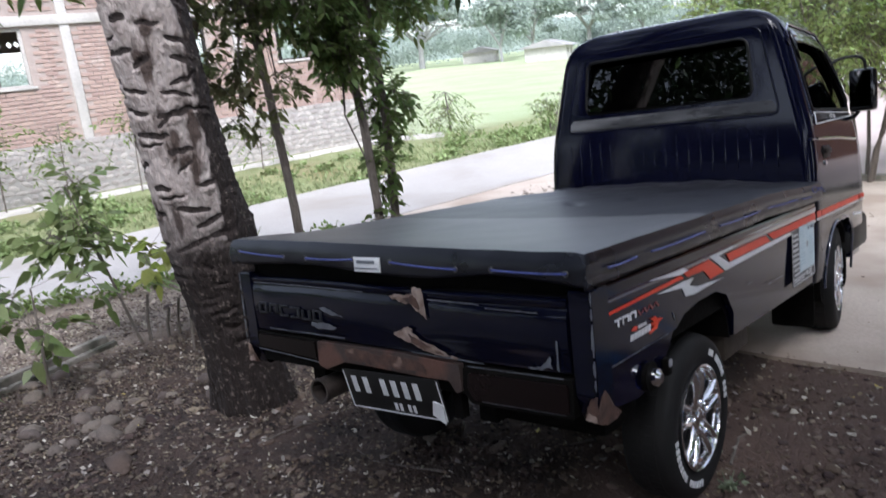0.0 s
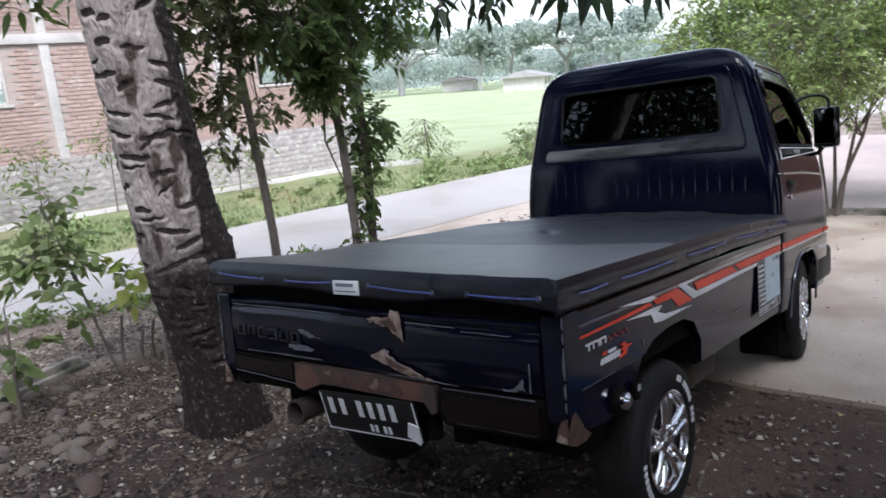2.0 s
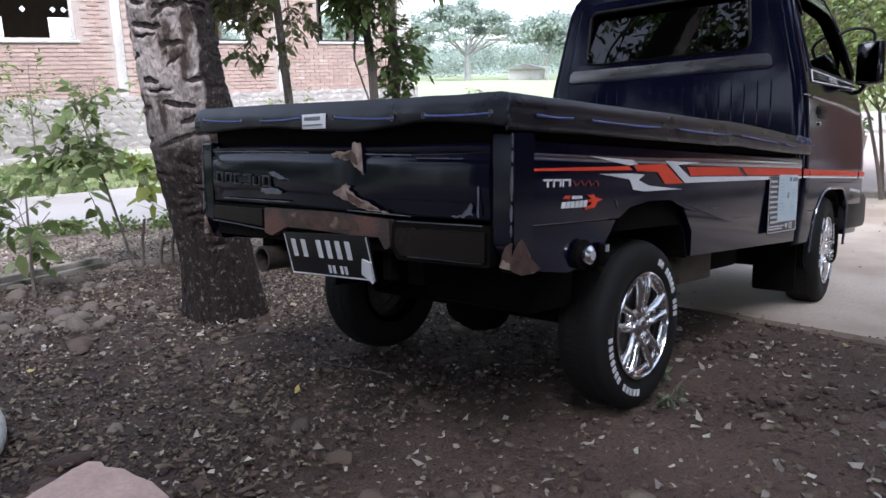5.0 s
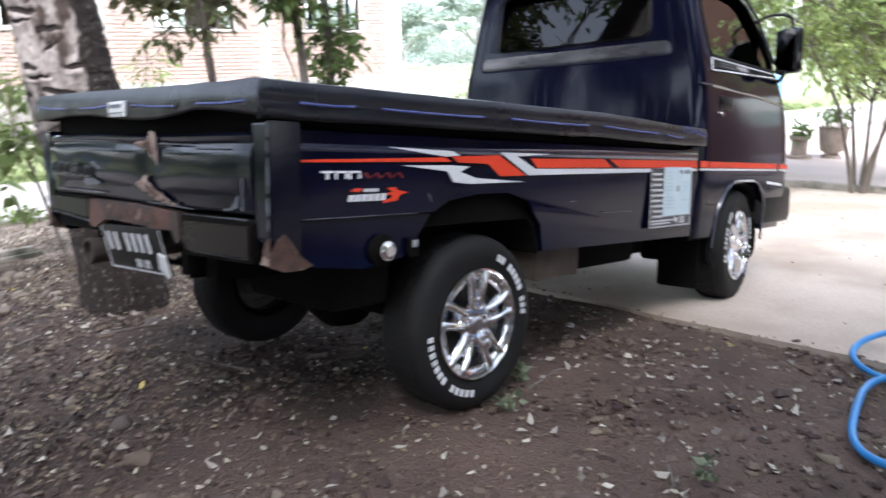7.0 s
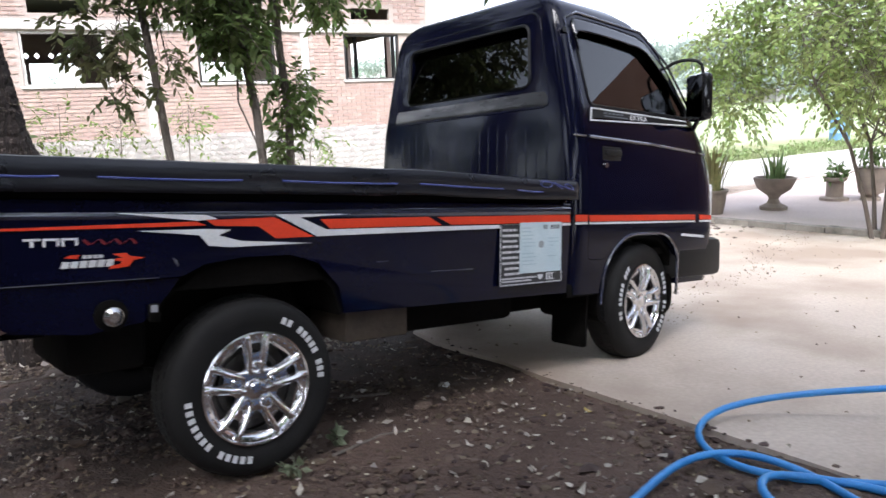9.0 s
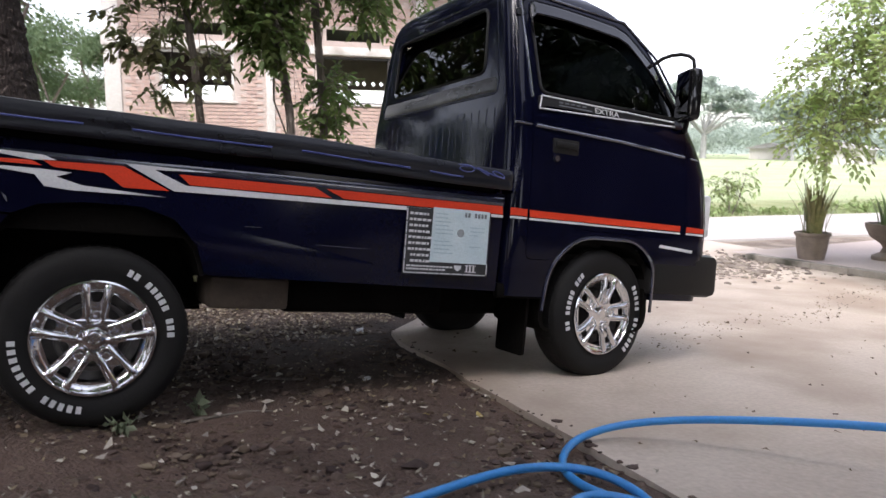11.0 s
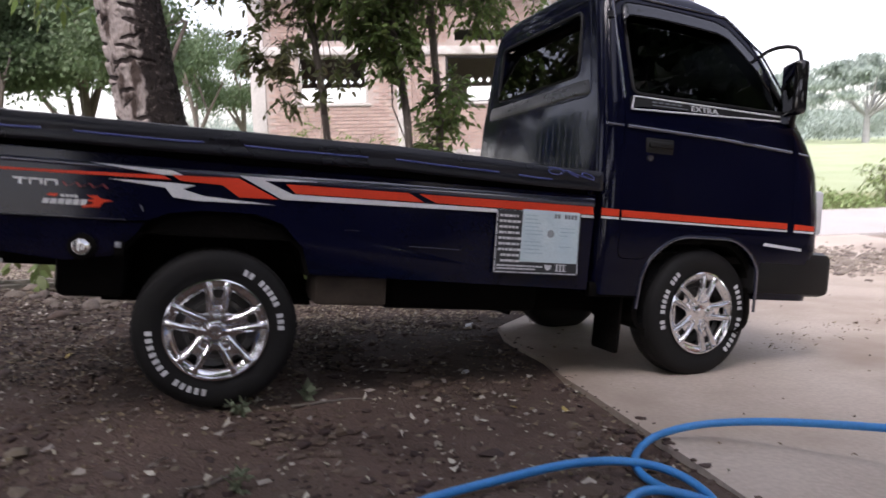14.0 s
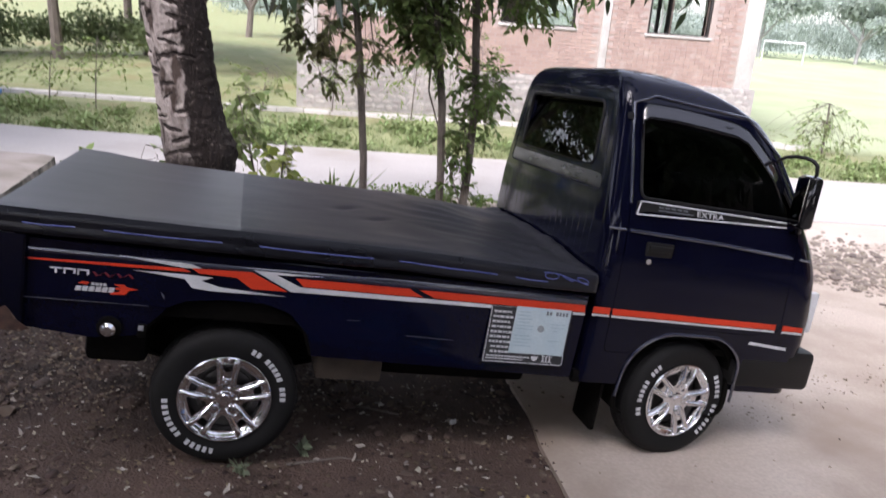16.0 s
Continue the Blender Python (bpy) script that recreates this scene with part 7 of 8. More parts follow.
tagged(lit, "grey dead leaves heaped round the trunk's foot", "leaf litter", kind="stuff")
lit = part("swept_debris", litter((2.6, -1.2, 7.0, 1.9), 330, 0.024, 31, lambda x, y: abs(y - 0.25 * (x - 3) + 0.2 - 0.25 * noise.noise(Vector((x, 0, 3)))) < 0.16), DRY, smooth=0)
tagged(lit, "thin strip of leaf debris washed over the concrete", "leaf litter", kind="stuff")
chips = part("wood_chips", litter((-4.0, -4.4, 1.36, 4.0), 4600, 0.025, 17, lambda x, y: x < slab_edge(y) + 0.05), mat("pale_chip", (0.42, 0.38, 0.31), (0.3, 0.26, 0.2), 5, 0.9, 0, 0, 60, island=0.4), smooth=0)
tagged(chips, "pale bits of dry leaf and chip on soil", "leaf litter", kind="stuff")
flakes = part("pale_flakes", litter((-4.0, -4.4, 1.36, 4.0), 2300, 0.042, 37, lambda x, y: x < slab_edge(y) + 0.02 and noise.noise(Vector((x * 1.3, y * 1.3, 14))) > -0.3), mat("pale_leaf_flake", (0.46, 0.42, 0.37), (0.32, 0.28, 0.235), 5, 0.85, 0, 0, 60, island=0.45), smooth=0)
tagged(flakes, "pale dry leaf flakes lying on dark soil", "leaf litter", kind="stuff")
fresh = part("yellow_leaves", litter((-3.6, -3.6, 1.2, 3.4), 45, 0.045, 41, lambda x, y: True), mat("yellow_fallen_leaf", (0.5, 0.42, 0.12), (0.42, 0.33, 0.1), 4, 0.6, 0, 0, 60, island=0.3), smooth=0)
tagged(fresh, "few yellow leaves fallen on the soil", "leaf litter", kind="stuff")
# broken piece of pink paving and a white ribbed sack by the tail of the truck
gz = ground_z(-1.5, 0.1)
edge = [(-1.575, 0.185), (-1.53, 0.20), (-1.47, 0.225), (-1.425, 0.235), (-1.40, 0.205), (-1.405, 0.17), (-1.375, 0.12), (-1.37, 0.06), (-1.355, 0.0), (-1.36, -0.1), (-1.38, -0.22), (-1.5, -0.3), (-1.78, -0.26), (-1.85, -0.02), (-1.76, 0.1)]
bm = bmesh.new()
plate(bm, edge, thick=0.035, to=lambda u, v, w: (u + 1.5, v, w))
o = part("paving_piece", bm, mat("pink_broken_paving", (0.56, 0.41, 0.36), (0.46, 0.335, 0.29), 8, 0.85, 0, 0.3, 70, c3=(0.3, 0.22, 0.18), cut=(0.58, 0.7)))
o.location = (-1.5, 0, gz - 0.004)
tagged(o, "broken piece of flat pink paving lying on soil", "paving piece")
bm = bmesh.new()
sack = []
for j in range(25):
    t = j / 24
    rad_ = 0.075 * math.sin(math.pi * min(1, 0.06 + t * 0.9)) ** 0.45 * (1 + 0.05 * math.sin(j * 2.1))
    sack.append(((t - 0.5) * 0.42, rad_))
rings = [[bm.verts.new((x, q * math.cos(math.tau * k / 20), q * 0.8 * math.sin(math.tau * k / 20) + 0.055)) for k in range(20)] for x, q in sack]
for r0, r1 in zip(rings, rings[1:]):
    for k in range(20):
        bm.faces.new((r0[k], r0[(k + 1) % 20], r1[(k + 1) % 20], r1[k]))
bm.faces.new(rings[0][::-1]), bm.faces.new(rings[-1])
o = part("rolled_sack", bm, mat("white_woven_plastic", (0.7, 0.7, 0.68), (0.58, 0.57, 0.55), 18, 0.5, 0, 0.3, 120))
o.matrix_world = Matrix.Translation((-1.58, 0.66, ground_z(-1.58, 0.66))) @ pose(0, 0, 0, 0, 0, 71)
tagged(o, "rolled white ribbed plastic sack lying on soil", "sack")
for nm, lb, x, y, sz, c_ in (("paper_scrap", "crumpled white scrap lying on dead leaves", 1.42, 0.72, 0.045, WHITE), ("paper_scrap", "crumpled white scrap lying on bare soil", 1.02, -0.35, 0.028, WHITE)):
    bm = blob_mesh(int(x * 100), 0.5, 0.42)
    bmesh.ops.scale(bm, vec=(sz, sz * 0.6, sz * 0.55), verts=bm.verts)
    o = part(nm, bm, c_, smooth=20)
    o.matrix_world = Matrix.Translation((x, y, ground_z(x, y) + sz * 0.18)) @ pose(0, 0, 0, 8, -6, 40)
    tagged(o, lb, "paper scrap")
# twigs
for k in range(14):
    x, y, a, ln = r.uniform(-2.6, 1.2), r.uniform(-2.6, 3.0), r.uniform(0, math.tau), r.uniform(0.15, 0.5)
    bm = bmesh.new()
    pts = [(q * ln * math.cos(a + 0.2 * math.sin(q * 3)), q * ln * math.sin(a + 0.2 * math.sin(q * 3)), 0.008 + ground_z(x + q * ln * math.cos(a), y + q * ln * math.sin(a)) - ground_z(x, y)) for q in (0, 0.35, 0.7, 1.0)]
    tube(bm, pts, [0.006, 0.005, 0.004, 0.002], 5)
    o = part("twig", bm, BARK)
    o.location = (x, y, ground_z(x, y))
    tagged(o, "thin dry twig lying on the soil", "twig", "twigs on the soil")

# blue garden hose lying in loops
def curve_tube(name, pts, rad, material, label, category, res=6):
    cu = bpy.data.curves.new(name, "CURVE")
    cu.dimensions, cu.bevel_depth, cu.bevel_resolution, cu.resolution_u = "3D", rad, 4, res
    sp = cu.splines.new("NURBS")
    sp.points.add(len(pts) - 1)
    for p, q in zip(sp.points, pts):
        p.co = (*q, 1)
    sp.use_endpoint_u, sp.order_u = True, 4
    tmp = new(name, cu)
    me_ = bpy.data.meshes.new_from_object(tmp.evaluated_get(bpy.context.evaluated_depsgraph_get()))
    bpy.data.objects.remove(tmp)
    return tagged(part(name, me_, material, smooth=60), label, category)


def lay(x, y, up=0.016):
    return (x, y, (slab_z(x, y) if x > slab_edge(y) else ground_z(x, y) + 0.008) + up)


RISING = [(4.9, -8.15, 0.62), (4.55, -7.4, 0.62), (4.0, -6.3, 0.52), (3.3, -5.0, 0.42), (2.7, -3.7, 0.31), (2.25, -2.8, 0.215), (1.98, -2.25, 0.165), (1.80, -1.95, 0.13), (1.68, -1.77, 0.10), (1.57, -1.60, 0.066), (1.46, -1.48, 0.036), (1.36, -1.425, 0.014), (1.25, -1.43, 0.003), (1.17, -1.475, -0.006)]
LYING = [(1.10, -1.55), (1.05, -1.66), (1.06, -1.8), (1.16, -1.95), (1.28, -2.15), (1.3, -2.4), (1.1, -2.55), (0.85, -2.45), (0.78, -2.2), (0.82, -1.95), (0.92, -1.8), (1.04, -1.78), (1.14, -1.9), (1.2, -2.1), (1.1, -2.3), (0.9, -2.3), (0.7, -2.15), (0.45, -1.95), (0.33, -1.78), (0.42, -1.66), (0.62, -1.61), (0.85, -1.57), (1.02, -1.57), (1.14, -1.66), (1.16, -1.82), (1.08, -1.98), (0.95, -2.2), (0.7, -2.5), (0.4, -2.9), (0.1, -3.6), (-0.2, -4.6)]
curve_tube("garden_hose", RISING + [lay(x, y, 0.0135 + (0.018 if k in (10, 11, 21, 22, 23) else 0) + (0.02 if k == 16 else 0)) for k, (x, y) in enumerate(LYING)], 0.0118, HOSE, "blue plastic garden hose drawn up from loops on the ground", "hose", 10)
# wall tap that the hose hangs from
tap = thing("wall_tap", "small brass tap on the yard wall", "tap", Matrix.Translation((4.9, -8.2, 0.64)))
bm = bmesh.new()
tube(bm, [(0, 0, 0), (0, 0.05, 0), (0, 0.08, -0.02)], 0.012, 10)
part("spout", bm, STEEL, tap)
bm = bmesh.new()
tube(bm, [(-0.03, 0.035, 0.03), (0.03, 0.035, 0.03)], 0.006, 8)
part("tap_lever", bm, STEEL, tap)

# low twin kerb strips of a garden gutter
for off, wide, up in ((0.0, 0.05, 0.04), (0.15, 0.065, 0.06)):
    bm = bmesh.new()
    for k in range(5):
        x0, x1 = -2.0 + 0.42 * k, -2.0 + 0.42 * (k + 1) - 0.006
        y0, y1 = 3.35 + off + 0.345 * (x0 + 0.83), 3.35 + off + 0.345 * (x1 + 0.83)
        lo_, hi_ = [[bm.verts.new((x, y, ground_z(x, yb) + h)) for x, yb, y in ((x0, y0, y0), (x1, y1, y1), (x1, y1, y1 + wide), (x0, y0, y0 + wide))] for h in (-0.12, up + 0.008 * noise.noise(Vector((k, off, 5))))]
        bm.faces.new(lo_[::-1]), bm.faces.new(hi_)
        for q in range(4):
            bm.faces.new((lo_[q], lo_[(q + 1) % 4], hi_[(q + 1) % 4], hi_[q]))
    bmesh.ops.bevel(bm, geom=[e for e in bm.edges if all(v.co.z > ground_z(v.co.x, v.co.y) for v in e.verts)], offset=0.007, segments=2, affect="EDGES")
    bmesh.ops.recalc_face_normals(bm, faces=bm.faces)
    tagged(part("kerb", bm, KERBM), "narrow weathered concrete kerb strip in the soil", "kerb", kind="structure")
# raised driveway beyond the tail of the truck
bm = bmesh.new()
gv = []
for j in range(15):
    y = -1.0 + 7.1 * j / 14
    for x, dz in ((-2.02, -0.25), (-2.04, 0.14), (-2.16, 0.16), (-3.2, 0.17), (-9.4, 0.17), (-9.45, -0.2)):
        gv.append((x + 0.02 * noise.noise(Vector((y * 3, 0, 0))) - 0.05 * (y - 3), y, ground_z(x, y) + dz + 0.008 * noise.noise(Vector((x * 5, y * 5, 0)))))
gf = [(j * 6 + k, j * 6 + k + 1, (j + 1) * 6 + k + 1, (j + 1) * 6 + k) for j in range(14) for k in range(5)]
bm.free()
drive = part("driveway", (gv, [], [f[::-1] for f in gf]), mat("dirty_grey_concrete", (0.34, 0.3, 0.265), (0.25, 0.22, 0.19), 1.8, 0.9, 0, 0.4, 60, c3=(0.15, 0.13, 0.1), cut=(0.5, 0.66)))
drive.data.materials.append(KERBM)
drive.data.polygons.foreach_set("material_index", [1 if k % 5 == 0 else 0 for k in range(len(gf))])
tagged(drive, "raised concrete driveway with mossy edge", "driveway", kind="structure")

# pale terrace and planters past the forecourt
tv2, tf2 = [], []
txs, tys = [7.16 + 0.6 * i for i in range(15)], [-9 + 0.6 * j for j in range(21)]
for y in tys:
    for x in txs:
        tv2.append((x, y, ground_z(x, y) + 0.07))
for j in range(len(tys) - 1):
    for i in range(len(txs) - 1):
        k = j * len(txs) + i
        tf2.append((k, k + 1, k + len(txs) + 1, k + len(txs)))
TERR = mat("pale_pink_paving", (0.52, 0.43, 0.39), (0.46, 0.38, 0.34), 1.2, 0.85, 0, 0.2, 40, c3=(0.4, 0.33, 0.28), cut=(0.55, 0.7))
tagged(part("terrace", (tv2, [], tf2), TERR), "pale dusty paved terrace", "terrace", kind="structure")
bm = bmesh.new()
for j in range(27):
    y0, y1 = -8.6 + 0.42 * j, -8.6 + 0.42 * (j + 1) - 0.006
    box(bm, 7.06, y0, ground_z(7.1, y0) - 0.1, 7.18, y1, ground_z(7.1, y0) + 0.085, 0.008)
tagged(part("terrace_kerb", bm, KERBM), "low brown kerb along the terrace", "kerb", kind="structure")
TERRA = mat("weathered_pot", (0.33, 0.27, 0.22), (0.22, 0.18, 0.15), 7, 0.85, 0, 0.3, 60)


def pot(name, x, y, prof, label, scale=1.0):
    z = ground_z(x, y) + 0.07
    root = thing(name, label, "planter", Matrix.Translation((x, y, z)), "planters on the terrace")
    bm = bmesh.new()
    lathe(bm, [(q * scale, h * scale) for q, h in prof], 28, "z")
    part("pot", bm, TERRA, root)
    return root, z


def blades(n, h, spread, seed, w=0.025):
    rr_ = random.Random(seed)
    v, f = [], []
    for k in range(n):
        a, b = rr_.uniform(0, math.tau), rr_.uniform(0.02, 0.12)
        hh, ln = h * rr_.uniform(0.6, 1.1), spread * rr_.uniform(0.1, 1.0)
        c, s = math.cos(a), math.sin(a)
        o = len(v)
        for q in range(5):
            t = q / 4
            ww = w * (1 - t) ** 0.5 * (0.7 + 0.6 * t * (1 - t) * 2)
            d = b + ln * t * t
            for sg in (-1, 1):
                v.append((c * d - sg * s * ww, s * d + sg * c * ww, hh * t))
        for q in range(4):
            f.append((o + 2 * q, o + 2 * q + 1, o + 2 * q + 3, o + 2 * q + 2))
    return v, [], f


SNAKE = mat("snake_plant_leaf", (0.17, 0.19, 0.07), (0.3, 0.28, 0.12), 22, 0.5, 0, 0, 60, island=0.3)
root, z = pot("planter", 7.5, 2.2, [(0.0, 0.0), (0.17, 0.0), (0.2, 0.15), (0.22, 0.33), (0.24, 0.34), (0.24, 0.38), (0.2, 0.38), (0.19, 0.33), (0.0, 0.32)], "round pot full of upright snake plant leaves", 0.8)
o = part("foliage", blades(46, 0.66, 0.26, 3), SNAKE, root, "yellow-edged snake plant leaves", smooth=0)
o.location = (0, 0, 0.25)
root, z = pot("urn_planter", 8.25, 1.78, [(0.0, 0.0), (0.2, 0.0), (0.2, 0.05), (0.1, 0.1), (0.07, 0.17), (0.1, 0.22), (0.24, 0.32), (0.3, 0.44), (0.31, 0.5), (0.27, 0.5), (0.24, 0.44), (0.0, 0.42)], "footed stone urn with sparse succulent", 0.82)
o = part("foliage", blades(26, 0.4, 0.16, 5, 0.03), LEAF, root, smooth=0)
o.location = (0, 0, 0.34)
root, z = pot("planter", 9.5, 1.56, [(0.0, 0.0), (0.3, 0.0), (0.3, 0.06), (0.18, 0.08), (0.18, 0.42), (0.24, 0.46), (0.24, 0.52), (0.2, 0.52), (0.0, 0.5)], "tall square-footed pot with leafy plant", 0.6)
o = part("foliage", leaves([((0, 0, 0.4), (0.18, 0.18, 0.15), 1)], 110, 0.1, 3, 2.0), LEAF, root, smooth=0)
root, z = pot("planter", 9.75, 1.2, [(0.0, 0.1), (0.15, 0.1), (0.18, 0.26), (0.2, 0.44), (0.215, 0.44), (0.19, 0.44), (0.0, 0.41)], "grey bucket planter on a low foot")
bm = bmesh.new()
lathe(bm, [(0.0, 0.0), (0.13, 0.0), (0.12, 0.04), (0.09, 0.06), (0.1, 0.1), (0.0, 0.1)], 20, "z")
part("pedestal", bm, TERRA, root)
o = part("foliage", leaves([((0, 0, 0.6), (0.25, 0.25, 0.2), 1)], 120, 0.1, 8, 2.0), LEAF, root, smooth=0)

# heap of rubble where the forecourt meets the road
spots = []
while len(spots) < 1500:
    u, v_ = r.normal(), r.normal()
    x, y = 6.1 + 0.55 * u, 2.65 + 0.5 * v_
    spots.append((x, y, float(np.exp(r.normal(-3.95, 0.45)))))
rub = part("rubble_heap", scatter_stones(spots, 8), mat("rubble", (0.26, 0.22, 0.185), (0.17, 0.14, 0.115), 5, 0.9, 0, 0.3, 60, island=0.4), smooth=0)
rub.location = (0, 0, 0.0)
tagged(rub, "spread heap of gravel and broken rubble", "rubble", kind="stuff")

# saplings and weeds between truck and road
def sapling(x, y, h, seed, lean=(0, 0), n=60, size=0.1, leaf=None, label="thin sapling with broad green leaves", aspect=1.9):
    z = ground_z(x, y)
    rr_ = random.Random(seed)
    stem = [[((x, y, z - 0.03), 0.011), ((x + lean[0] * 0.5, y + lean[1] * 0.5, z + h * 0.5), 0.009), ((x + lean[0], y + lean[1], z + h), 0.004)]]
    bl = []
    for k in range(6):
        t = rr_.uniform(0.55, 1.05)
        bl.append(((x + lean[0] * t + rr_.uniform(-.28, .28), y + lean[1] * t + rr_.uniform(-.25, .25), z + h * t), (0.15, 0.15, 0.09), 1))
    return tree("sapling", label, stem, bl, n, size, leaf or LEAF_Y, seed, "sapling", "saplings by the kerb", aspect, 0.4, None, 1, 0.003, 6, 0.2, 6, 0.2)


YELP = mat("yellow_broad_leaf", (0.27, 0.33, 0.07), (0.36, 0.41, 0.1), 3, 0.5, 0, 0.0, 60, island=0.35, thin=0.45)
SAP = mat("guava_leaf", (0.17, 0.23, 0.08), (0.22, 0.28, 0.1), 3, 0.5, 0, 0.0, 60, island=0.35, thin=0.45)
sapling(0.2, 3.49, 1.22, 61, (-0.24, 0.1), 250, 0.115, SAP, aspect=1.75)
sapling(-0.66, 2.99, 0.68, 62, (0.05, 0.02), 110, 0.12, SAP, aspect=1.75)
sapling(-1.05, 3.15, 0.6, 63, (-0.05, 0.1), 130, 0.115, SAP, aspect=1.75)
sapling(0.25, 2.9, 0.92, 65, (0.1, 0.0), 80, 0.13, YELP, "young plant with broad yellow-green leaves beside the trunk", 1.6)
SPRIG = mat("dull_sprig_leaf", (0.17, 0.21, 0.13), (0.23, 0.26, 0.17), 3, 0.6, 0, 0.0, 60, island=0.3, thin=0.3)
# cut stumps
for x, y, h in ((0.36, 3.42, 0.22), (0.44, 3.4, 0.28), (0.26, 3.5, 0.35), (1.02, 2.5, 0.62)):
    bm = bmesh.new()
    tube(bm, [(0, 0, -0.05), (0.02, 0.01, h * 0.5), (0.05, 0.0, h)], [0.015, 0.012, 0.01], 9)
    o = part("cut_stem", bm, BARK)
    o.location = (x, y, ground_z(x, y))
    tagged(o, "cut woody stem standing in the soil", "stump", "cut stems")
# long-leaved clump and twiggy undergrowth by the road edge
for x, y, seed_ in ((0.78, 3.2, 1), (1.25, 3.1, 4)):
    root = thing("leafy_clump", "arching clump of long green leaves", "plant", Matrix.Translation((x, y, ground_z(x, y))), "leafy clumps")
    part("foliage", blades(30, 0.6 if seed_ == 1 else 0.45, 0.7, seed_, 0.036), SAP, root, smooth=0)
under = part("undergrowth", leaves([((x, 2.5 + 0.25 * math.sin(x * 5), ground_z(x, 2.6) + 0.22), (0.26, 0.26, 0.24), 1) for x in np.arange(0.8, 2.4, 0.2)], 2400, 0.05, 19, 3.0, 0.2, 0.1), LEAF_P, smooth=0)
tagged(under, "low twiggy undergrowth round the slim trees", "undergrowth", kind="stuff")
bm = bmesh.new()
rr_ = random.Random(3)
for k in range(150):
    cx_, cy_ = rr_.choice(((0.98, 2.5), (1.55, 2.3), (1.74, 2.3), (1.3, 2.5), (2.0, 2.4)))
    x, y = cx_ + rr_.gauss(0, 0.1), cy_ + rr_.gauss(0, 0.09)
    a, ln = rr_.uniform(0, math.tau), rr_.uniform(0.25, 0.62)
    out = rr_.uniform(0.3, 0.9)
    pts = [Vector((x, y, ground_z(x, y)))]
    for q in range(4):
        a += rr_.uniform(-0.7, 0.7)
        out += rr_.uniform(-0.1, 0.3)
        pts.append(pts[-1] + Vector((math.cos(a) * out, math.sin(a) * out, 1.0)).normalized() * ln / 4)
    tube(bm, pts, [0.0055, 0.0045, 0.0035, 0.0025, 0.0015], 4)
    for q in (2, 3):
        b_ = a + rr_.uniform(-1.6, 1.6)
        tube(bm, [pts[q], pts[q] + Vector((math.cos(b_), math.sin(b_), 0.5)) * ln * 0.2], [0.0025, 0.001], 4)
tagged(part("dry_twigs", bm, BARK), "dry upright twigs among the undergrowth", "twigs", kind="stuff")
weeds = part("near_weeds", leaves([((x, road_near(x) - 0.25 + 0.15 * math.sin(4 * x), ground_z(x, road_near(x) - 0.25) + 0.08), (0.3, 0.22, 0.12), 1) for x in np.arange(-1.9, 3.4, 0.35)] + [((1.35, 2.0, -0.2), (0.12, 0.1, 0.06), 0.1), ((0.95, 1.75, -0.16), (0.1, 0.09, 0.05), 0.08)], 2200, 0.06, 23, 1.8, 0.0, 0.1), LEAF_Y, smooth=0)
tagged(weeds, "small green weeds at the road's near edge", "weeds", kind="stuff")
for x, y, h, seed_ in ((0.06, -0.76, 0.062, 1), (0.75, -2.3, 0.06, 2), (0.02, -1.43, 0.05, 3), (0.3, -0.62, 0.06, 4)):
    root = thing("weed_sprig", "small dull green weed sprig in bare soil", "weed", Matrix.Translation((x, y, ground_z(x, y))), "weed sprigs")
    part("foliage", leaves([((0, 0, h * 0.6), (h * 0.8, h * 0.7, h * 0.6), 1)], 18, 0.038, 700 + seed_, 1.7, 0.1, 0.2), SPRIG, root, smooth=0)
    bm = bmesh.new()
    for q in range(5):
        a = q * 1.3 + seed_
        tube(bm, [(0, 0, -0.01), (0.3 * h * math.cos(a), 0.3 * h * math.sin(a), h * 0.5), (0.7 * h * math.cos(a), 0.6 * h * math.sin(a), h * 0.9)], [0.003, 0.0022, 0.0012], 5)
    part("stem", bm, SPRIG, root)

# concrete lip of the drain before the house
bm = bmesh.new()
for k in range(40):
    x0 = -9 + 0.5 * k
    y0 = 11.3 - 0.18 * (x0 - 1)
    box(bm, 0, -0.12, -0.25, 0.49, 0.12, 0.07, 0.01, Matrix.Translation((x0, y0, ground_z(x0, y0))) @ pose(0, 0, 0, 0, 0, -10.2))
tagged(part("drain_lip", bm, PLASTER), "pale concrete lip of a roadside drain", "drain", kind="structure")
# flowering shrub on the verge
tree("shrub", "loose roadside shrub with pale blossoms", [[((11.5, 9.6, -0.5), 0.03), ((11.45, 9.6, 0.2), 0.02), ((11.4, 9.6, 0.6), 0.01)]], [((11.1, 9.5, -0.05), (0.8, 0.6, 0.4), 1), ((12.0, 9.7, 0.0), (0.8, 0.6, 0.4), 1), ((11.5, 9.6, 0.35), (0.5, 0.5, 0.35), 0.8), ((10.2, 9.6, -0.2), (0.6, 0.5, 0.3), 0.6)], 850, 0.1, WEEDM, 71, "shrub", limbs=5, per=7, reach=0.3)
gz = ground_z(11.9, 7.1)
